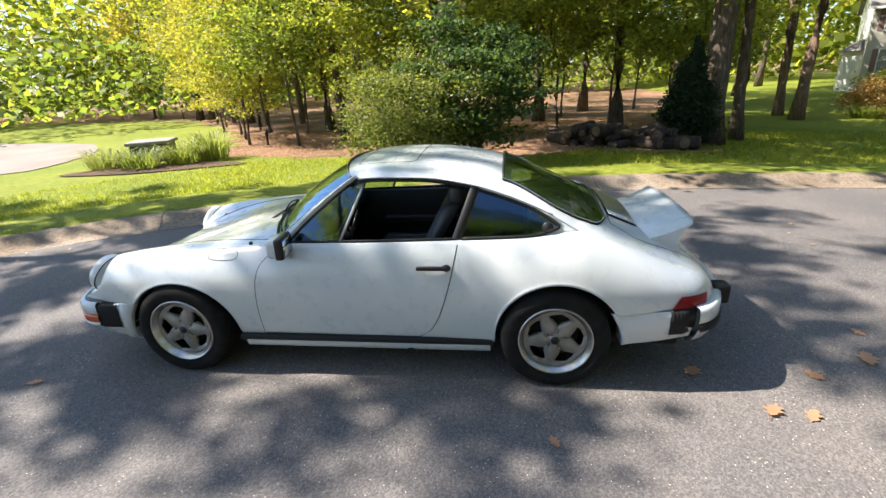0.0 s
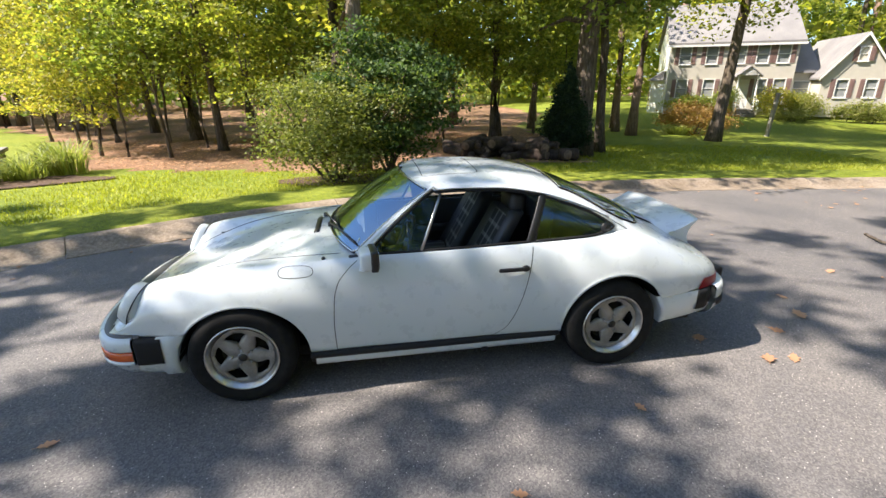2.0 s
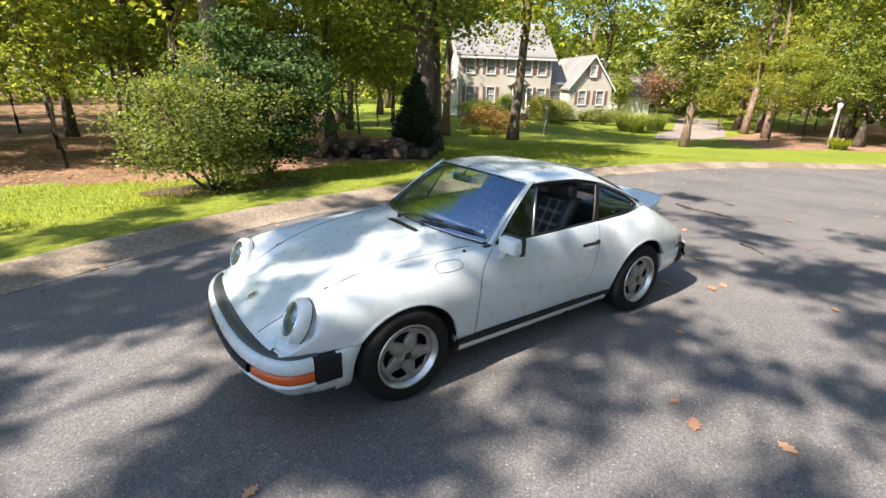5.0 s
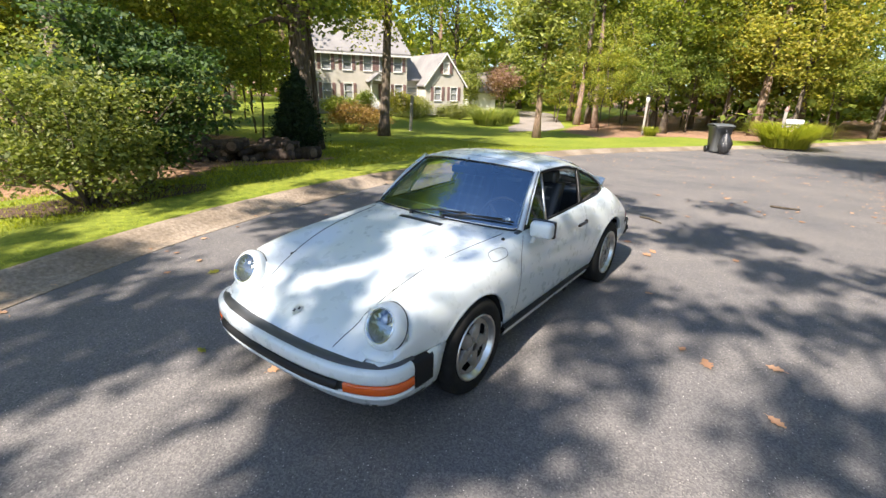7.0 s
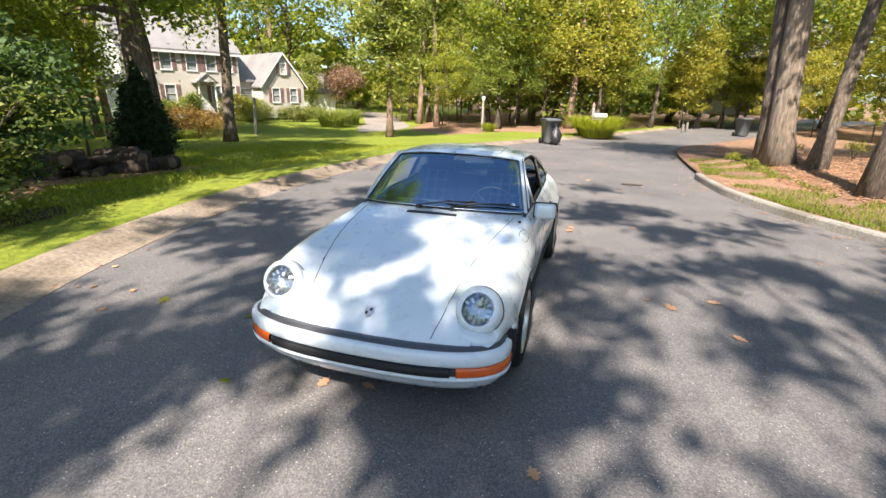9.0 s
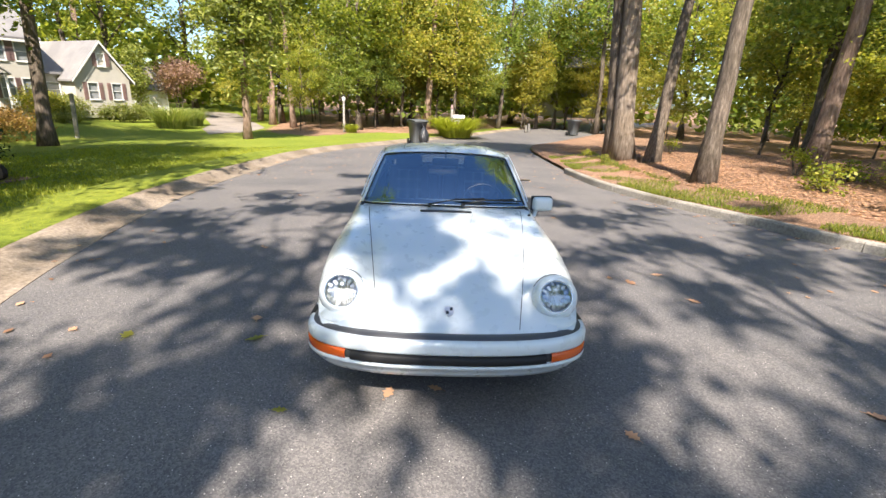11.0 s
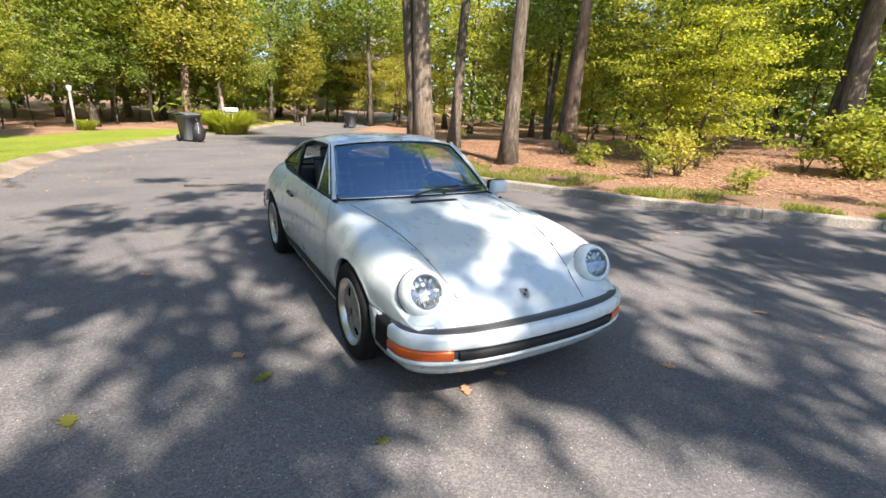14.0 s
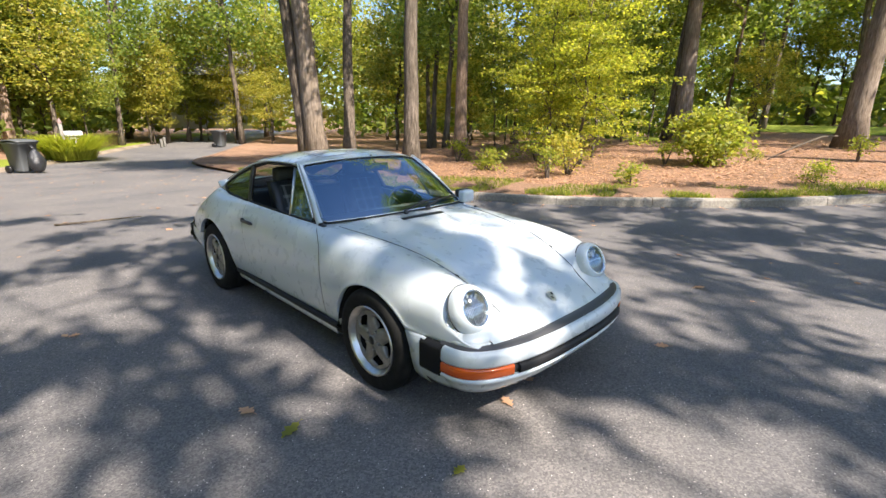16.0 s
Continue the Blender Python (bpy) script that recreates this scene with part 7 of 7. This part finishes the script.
grass_clump("tall_grass", "small green grass clump under the lamp post", 29.2, 5.6, 300, 0.9, 0.75, M["grass"], 57, 0.016, 0.5)
for i, (x, y, h_) in enumerate(((-10.1, 8.5, 0.95), (-8.75, 8.15, 0.9), (-8.0, 8.8, 1.0), (-7.5, 9.4, 1.35))):
    grass_clump("ornamental_grass", "variegated ornamental grass in the planting bed", x, y, 230, h_ * 1.1, 0.95, M["reed"], 60 + i, 0.014, 0.75)
shrub("bright_shrub", "bright green broad-leaved shrub in leaf litter", 1.2, -12.5, 1.05, 0.75, 0.8, 70, 46, 0.22, 0.13, M["leaf"], 58, 6, 0.1)
shrub("fern_tuft", "green fern-like seedling behind the kerb", 3.37, -7.9, 0.28, 0.35, 0.4, 16, 26, 0.09, 0.07, M["leaf"], 59, 4, 0.08)
shrub("seedling", "small green seedling behind the kerb", 3.3, -8.7, 0.4, 0.5, 0.6, 20, 30, 0.14, 0.09, M["leaf_yellow"], 64, 4, 0.08)

# seedlings and low weeds scattered through the litter
seed_a = shrub("seedling", "low green oak seedling in leaf litter", 5.4, -8.2, 0.42, 0.22, 0.28, 16, 22, 0.12, 0.09, M["leaf"], 81, 3, 0.06)
seed_b = shrub("seedling", "wispy yellow-green seedling in leaf litter", 7.9, -9.4, 0.36, 0.34, 0.4, 14, 20, 0.12, 0.085, M["leaf_lime"], 82, 3, 0.08)
rnd = random.Random(14)
for k in range(16):
    x = rnd.uniform(-4, 16)
    y = float(np.interp(x, [p[0] for p in SOUTH], [p[1] for p in SOUTH])) - 0.9 - 9 * rnd.random() ** 1.3
    copy_thing(seed_a if k % 2 else seed_b, pose(x, y, gh(x, y) + 0.1, 0, 0, rnd.uniform(0, 360)) @ Matrix.Scale(rnd.uniform(0.5, 1.0), 4))

# green utility box with a flat lid in the bed
ub = thing("utility_box", "low dark green utility box with flat pale lid", "utility box", pose(-9.7, 9.9, gh(-9.7, 9.9) + 0.10, 0, 0, 22))
bm = bmesh.new()
box(bm, -0.52, 0.52, -0.42, 0.42, 0, 0.52, 0.03)
part("cabinet", bm, M["leaf_box"] if "leaf_box" in M else M["bin"], ub)
bm = bmesh.new()
box(bm, -0.60, 0.60, -0.48, 0.48, 0.52, 0.62, 0.03)
part("lid", bm, M["wood_post"], ub, "flat weathered grey lid")

# pile of logs and stones at the wood's edge
pile = thing("log_pile", "low pile of dark logs and stones at the wood edge", "log pile", pose(3.6, 9.6, gh(3.6, 9.6) + 0.1, 0, 0, -32))
rnd = random.Random(9)
log_meshes = []
for k in range(6):
    bm = bmesh.new()
    r = rnd.uniform(0.09, 0.17)
    L = rnd.uniform(0.3, 0.75)
    rows = []
    for t, q in ((-1, 0.75), (-0.9, 1.0), (-0.3, 1.04), (0.3, 0.98), (0.9, 1.02), (1, 0.72)):
        rows.append([(t * L, q * r * math.cos(a) * rnd.uniform(0.86, 1.12), q * r * math.sin(a) * rnd.uniform(0.86, 1.12)) for a in [2 * math.pi * i / 9 for i in range(9)]])
    vs = grid(bm, rows, close=True)
    for e in (vs[0][::-1], vs[-1]):
        bm.faces.new(e).material_index = 1
    bmesh.ops.recalc_face_normals(bm, faces=bm.faces)
    log_meshes.append((mesh_of(bm, "log", M["log"], True, (M["log_end"],)), r))
for k in range(40):
    me, r = log_meshes[k % 6]
    o = new("log", me)
    o.parent = pile
    lay = 0 if k < 26 else 1
    o.matrix_basis = pose(rnd.uniform(-1.55, 1.55) * (1 - 0.25 * lay), rnd.uniform(-0.42, 0.42) * (1 - 0.4 * lay), r * 0.85 + lay * 0.24, rnd.uniform(-12, 12), rnd.uniform(-10, 10), rnd.uniform(0, 180))

# leaning post in the lawn
post = thing("lawn_post", "leaning weathered post standing in the lawn", "post", pose(18.5, 16.5, gh(18.5, 16.5) + 0.08, 0, 0, 20) @ pose(0, 0, 0, 0, 7, 0))
bm = bmesh.new()
box(bm, -0.075, 0.075, -0.075, 0.075, -0.2, 2.0, 0.012)
part("shaft", bm, M["wood_post"], post)

# lamp post by the drive
lp = thing("lamp_post", "pale wooden lamp post with small lantern", "lamp post", pose(29.5, 6.15, gh(29.5, 6.15) + 0.08, 0, 2, 0) @ Matrix.Scale(1.15, 4))
bm = bmesh.new()
box(bm, -0.055, 0.055, -0.055, 0.055, -0.2, 1.75, 0.012)
part("post", bm, M["wood_post"], lp)
bm = bmesh.new()
lathe(bm, [(0.05, 1.75), (0.09, 1.80), (0.13, 2.05), (0.10, 2.06)], 8, "z")
part("lantern_glass", bm, M["lamp_glass"], lp)
bm = bmesh.new()
lathe(bm, [(0.15, 2.05), (0.13, 2.09), (0.04, 2.17), (0.0, 2.2)], 8, "z")
part("lantern_cap", bm, M["trim"], lp)


def wheelie_bin(x, y, turn, bag, s=1.0):
    b = thing("wheeled_bin", "grey wheeled refuse bin" + (" with black bag leaning on it" if bag else " standing at the roadside"), "bin", pose(x, y, gh(x, y), 0, 0, turn) @ Matrix.Scale(s, 4))
    bm = bmesh.new()
    rows = []
    for z, w, d in ((0.06, 0.22, 0.24), (0.10, 0.235, 0.26), (0.9, 0.29, 0.34), (0.93, 0.315, 0.365), (0.97, 0.315, 0.365)):
        rows.append([(-w, -d, z), (w, -d, z), (w, d, z), (-w, d, z)])
    vs = grid(bm, rows, close=True)
    bm.faces.new(vs[0][::-1])
    bmesh.ops.bevel(bm, geom=[e for e in bm.edges if abs((e.verts[0].co - e.verts[1].co).z) > 0.2], offset=0.03, segments=2, affect="EDGES")
    part("body", bm, M["bin"], b)
    bm = bmesh.new()
    rows = []
    for t in spread(-1, 1, 8):
        rows.append([(0.335 * u, 0.39 * t, 1.0 + 0.07 * (1 - t * t) * (1 - 0.3 * u * u)) for u in spread(-1, 1, 6)])
    grid(bm, rows)
    solid(bm, 0.035)
    part("lid", bm, M["bin"], b)
    bm = bmesh.new()
    tube(bm, [(-0.24, 0.40, 0.95), (0.24, 0.40, 0.95)], 0.022, 8)
    part("handle", bm, M["bin"], b)
    for sg in (-1, 1):
        bm = bmesh.new()
        lathe(bm, [(0.0, -0.03), (0.12, -0.03), (0.125, 0.0), (0.12, 0.03), (0.0, 0.03)], 20, "x")
        bmesh.ops.transform(bm, matrix=Matrix.Translation((sg * 0.28, 0.26, 0.125)), verts=bm.verts)
        part("wheel", bm, M["trim"], b)
    return b


wheelie_bin(21.6, 0.85, -58, True, 1.22)
wheelie_bin(36, -11.8, -60, False, 1.25)
bag = thing("refuse_bag", "full black plastic bag leaning against the bin", "bag", pose(20.92, 0.48, gh(20.92, 0.48), 0, 0, 12) @ Matrix.Scale(1.1, 4))
bm = bmesh.new()
bmesh.ops.create_uvsphere(bm, u_segments=24, v_segments=16, radius=1)
for q in bm.verts:
    d = 1 + 0.13 * noise.noise(q.co * 2.1) + 0.06 * noise.noise(q.co * 5)
    z = q.co.z
    top = 1 - 0.45 * max(z, 0) ** 1.5
    q.co = Vector((q.co.x * 0.20 * d * top + 0.14 * max(z + 0.5, 0) * 0.5, q.co.y * 0.25 * d * top, 0.43 + z * 0.43 * (1 if z > -0.85 else 0.97)))
part("sack", bm, M["bag"], bag)
bm = bmesh.new()
tube(bm, [(0.10, 0, 0.82), (0.13, 0.02, 0.90), (0.17, 0.05, 0.93)], [0.06, 0.03, 0.055], 8)
part("tied_neck", bm, M["bag"], bag)

mb = thing("mailbox", "white mailbox on a post amid tall grass", "mailbox", pose(28.2, -1.7, gh(28.2, -1.7) - 0.4, 0, 0, 97) @ Matrix.Scale(1.45, 4))
bm = bmesh.new()
rows = []
for x in (-0.26, 0.26):
    rows.append([(x, 0.11 * math.cos(a), 1.18 + 0.06 + 0.11 * max(math.sin(a), -0.9)) for a in [2 * math.pi * k / 14 for k in range(14)]])
vs = grid(bm, rows, close=True)
bm.faces.new(vs[0][::-1])
bm.faces.new(vs[1])
bmesh.ops.recalc_face_normals(bm, faces=bm.faces)
part("box", bm, M["white_trim"], mb, "white metal box")
bm = bmesh.new()
box(bm, -0.05, 0.05, -0.05, 0.05, -0.2, 1.12, 0.008)
box(bm, 0.28, 0.38, -0.05, 0.05, 1.05, 1.62, 0.008)
box(bm, -0.2, 0.38, -0.045, 0.045, 1.06, 1.12, 0.005)
part("post", bm, M["wood_post"], mb, "weathered wooden post")
bm = bmesh.new()
lathe(bm, [(0.0, 1.80), (0.03, 1.76), (0.06, 1.70), (0.075, 1.62)], 10, "z")
bmesh.ops.transform(bm, matrix=Matrix.Translation((0.33, 0, 0)), verts=bm.verts)
part("finial", bm, M["shutter"], mb, "brown finial")
for i, (x, y) in enumerate(((38.0, -9.4), (38.7, -9.8))):
    pd = thing("utility_pedestal", "small pale utility pedestal by the road", "utility box", pose(x, y + 1.2, gh(x, y) + 0.1, 0, 4, 10))
    bm = bmesh.new()
    box(bm, -0.09, 0.09, -0.08, 0.08, -0.1, 0.55 + 0.1 * i, 0.03)
    part("casing", bm, M["stone"], pd)

# fallen leaves: single lobed ones on the road, drifts under the trees
def lobed_leaf(seed, material):
    rnd = random.Random(seed)
    bm = bmesh.new()
    n = 7
    half = []
    for k in range(n + 1):
        t = k / n
        w = (0.36 * math.sin(math.pi * min(t * 1.05, 1)) + 0.04) * (1.0 if k % 2 else 0.5)
        half.append((t - 0.5, w))
    pts = [(x, w) for x, w in half] + [(x, -w) for x, w in half[::-1]]
    cv = []
    for x, w in pts:
        cv.append(bm.verts.new((x, w, 0.10 * abs(w) + 0.12 * (x * x) + rnd.uniform(0, 0.05))))
    mid = [bm.verts.new((x, 0, 0.02 + 0.10 * x * x)) for x, _ in half]
    m_ = len(half)
    for k in range(m_ - 1):
        bm.faces.new((mid[k], mid[k + 1], cv[k + 1], cv[k]))
        bm.faces.new((mid[k + 1], mid[k], cv[2 * m_ - 1 - k], cv[2 * m_ - 2 - k]))
    tube(bm, [(-0.5, 0, 0.03), (-0.62, 0.01, 0.04), (-0.75, 0.03, 0.02)], 0.012, 4)
    return mesh_of(bm, "fallen_leaf", material)


LM = [lobed_leaf(k, M["dead_leaf"]) for k in range(4)] + [lobed_leaf(9, M["leaf_yellow"])]
spots = [(1.95, -0.62, 0.17), (3.0, -0.42, 0.19), (2.6, -0.62, 0.13), (2.23, -0.94, 0.16), (3.15, -0.1, 0.11), (-0.28, -2.3, 0.13), (0.12, -1.88, 0.15), (-1.18, 1.31, 0.15), (0.38, -2.26, 0.14), (0.33, -4.59, 0.11), (0.5, -4.9, 0.1), (2.78, -1.78, 0.13), (-1.17, 2.18, 0.15), (-1.77, 0.33, 0.12), (-0.87, 1.4, 0.14), (2.4, -0.97, 0.13), (-1.72, 0.06, 0.11), (-1.95, 0.9, 0.10), (-1.86, -2.55, 0.15), (-1.1, 2.6, 0.11), (4.2, 0.4, 0.14), (4.9, -0.9, 0.13)]
rnd = random.Random(3)
for k in range(70):
    spots.append((rnd.uniform(-3.5, 16), rnd.choice((rnd.uniform(-4.2, 3.4), rnd.uniform(-5.0, -3.2))), rnd.uniform(0.05, 0.12)))
for k, (x, y, s) in enumerate(spots):
    if not inside(x, y, ROAD) or (-2.1 < x < 2.1 and abs(y) < 0.55 and k > 21):
        continue
    o = new("fallen_leaf", LM[4] if k in (7, 12, 17) else LM[k % 4])
    o.matrix_basis = pose(x, y, gh(x, y) + 0.006, rnd.uniform(-8, 8), rnd.uniform(-8, 8), rnd.uniform(0, 360)) @ Matrix.Scale(s * 0.8, 4)
    tagged(o, "curled yellow fallen leaf on the asphalt" if k in (7, 12, 17) else "curled brown oak leaf lying on the asphalt", "leaf", "fallen leaves")
rng = np.random.default_rng(5)


def scatter(name, n, place, size, material, label, cat, seed, flat=0.25):
    rng = np.random.default_rng(seed)
    pts = []
    while len(pts) < n:
        x, y = place(rng)
        pts.append((x, y, gh(x, y)))
    p = np.array(pts)
    me = leaf_mesh(name, np.zeros((n, 3)), size, material, rng=rng)
    co = np.empty(n * 12)
    me.vertices.foreach_get("co", co)
    co = co.reshape(n, 4, 3)
    co[:, :, 2] = np.abs(co[:, :, 2]) * flat
    co += p[:, None, :]
    me.vertices.foreach_set("co", co.ravel())
    me.update()
    return tagged(new(name, me), label, cat, kind="stuff")


def south_bank(rng):
    while True:
        x, y = rng.uniform(-6, 24), -4 - 18 * rng.uniform() ** 1.8
        if not inside(x, y, ROAD) and y < np.interp(x, [p[0] for p in SOUTH], [p[1] for p in SOUTH]) - 0.3:
            return x, y


s_ = scatter("leaf_litter", 60000, south_bank, 0.10, M["dead_leaf"], "drift of brown fallen leaves under the trees", "leaf litter", 6, 0.5)
s_.location.z = 0.125


def gutter(rng):
    if rng.uniform() < 0.55:
        k = rng.integers(0, len(s_fine) - 1)
        d = abs(rng.normal()) * 0.22
        n_ = normals(s_fine[k:k + 2], 1)[0]
        return s_fine[k][0] + n_.x * (0.03 + d), s_fine[k][1] + n_.y * (0.03 + d)
    k = rng.integers(0, len(n_fine) - 1)
    d = rng.normal() * 0.3
    n_ = normals(n_fine[k:k + 2], -1)[0]
    return n_fine[k][0] + n_.x * d, n_fine[k][1] + n_.y * d


s_ = scatter("gutter_leaves", 1500, gutter, 0.07, M["dead_leaf"], "brown leaves gathered along the kerbs", "leaf litter", 8, 0.4)
s_.location.z = 0.012


def far_road(rng):
    while True:
        x, y = rng.uniform(6, 30), rng.uniform(-4, 5)
        if inside(x, y, ROAD):
            return x, y


s_ = scatter("fallen_leaves", 420, far_road, 0.10, M["dead_leaf"], "dry leaves strewn over the road beyond the car", "fallen leaves", 9, 0.3)
s_.location.z = 0.010


def wood_floor(rng):
    while True:
        x, y = rng.uniform(-12, 8), rng.uniform(9, 18)
        if inside(x, y, WOODS):
            return x, y


s_ = scatter("leaf_litter", 7000, wood_floor, 0.11, M["dead_leaf"], "fallen leaves on the shaded woodland floor", "leaf litter", 7, 0.5)
s_.location.z = 0.125


# grass of the lawn
def lawn_spot(rng):
    while True:
        x = rng.uniform(-9, 15)
        y = np.interp(x, [p[0] for p in NORTH], [p[1] for p in NORTH]) + 0.6 + 7.5 * rng.uniform() ** 1.6
        if not inside(x, y, WOODS) and not inside(x, y, ROAD):
            return x, y


def grass_stuff(name, n, place, h, w, seed, material, label):
    rng = np.random.default_rng(seed)
    p = np.array([(x, y, gh(x, y) + 0.09) for x, y in (place(rng) for _ in range(n))])
    a = rng.uniform(0, 2 * math.pi, n)
    d = np.stack([np.cos(a), np.sin(a), np.zeros(n)], 1) * (w * rng.uniform(0.6, 1.3, n))[:, None]
    tip = np.stack([rng.normal(size=n) * 0.5, rng.normal(size=n) * 0.5, np.ones(n)], 1) * (h * rng.uniform(0.5, 1.2, n))[:, None]
    co = np.stack([p - d, p + d, p + tip], 1).reshape(-1, 3)
    me = bpy.data.meshes.new(name)
    me.vertices.add(3 * n)
    me.vertices.foreach_set("co", co.ravel())
    me.loops.add(3 * n)
    me.loops.foreach_set("vertex_index", np.arange(3 * n))
    me.polygons.add(n)
    me.polygons.foreach_set("loop_start", np.arange(0, 3 * n, 3))
    me.update()
    me.materials.append(material)
    return tagged(new(name, me), label, "grass", kind="stuff")


grass_stuff("lawn_grass", 60000, lawn_spot, 0.07, 0.012, 12, M["grass"], "short mown green grass blades")


def verge_spot(rng):
    while True:
        x = rng.uniform(-5, 14)
        y = np.interp(x, [p[0] for p in SOUTH], [p[1] for p in SOUTH]) - 0.25 - 1.6 * rng.uniform() ** 1.5
        if noise.noise(Vector((x * 0.9, y * 0.9, 5))) > -0.05:
            return x, y


weeds = grass_stuff("verge_weeds", 15000, verge_spot, 0.09, 0.010, 13, M["leaf"], "patchy weeds and grass behind the kerb")
weeds.location.z = 0.045

# sticks and a fallen branch
def stick(name, pts, r, label):
    bm = bmesh.new()
    tube(bm, pts, [r, r * 0.9, r * 0.7, r * 0.35][:len(pts)], 6)
    o = part(name, bm, M["bark"], None)
    return tagged(o, label, "branch")


def on_ground(x, y, up):
    return (x, y, gh(x, y) + up)


stick("fallen_branch", [on_ground(5.95, 1.5, 0.02), on_ground(5.75, 1.15, 0.035), on_ground(5.85, 0.8, 0.02), on_ground(5.75, 0.4, 0.02)], 0.018, "broken dry branch lying on the road")
stick("fallen_branch", [on_ground(4.2, -0.35, 0.015), on_ground(4.15, -0.5, 0.02), on_ground(4.0, -0.7, 0.012)], 0.014, "short dry stick lying on the road")
stick("fallen_branch", [on_ground(7.3, -1.9, 0.02), on_ground(7.25, -2.1, 0.03), on_ground(7.4, -2.35, 0.02)], 0.022, "pale dry stick lying on the sunny road")
stick("fallen_branch", [on_ground(-1.0, -19.6, 0.5), on_ground(-0.6, -18.2, 0.55), on_ground(-0.2, -16.4, 0.35), on_ground(0.1, -14.4, 0.14)], 0.04, "long bare branch lying on leaf litter")
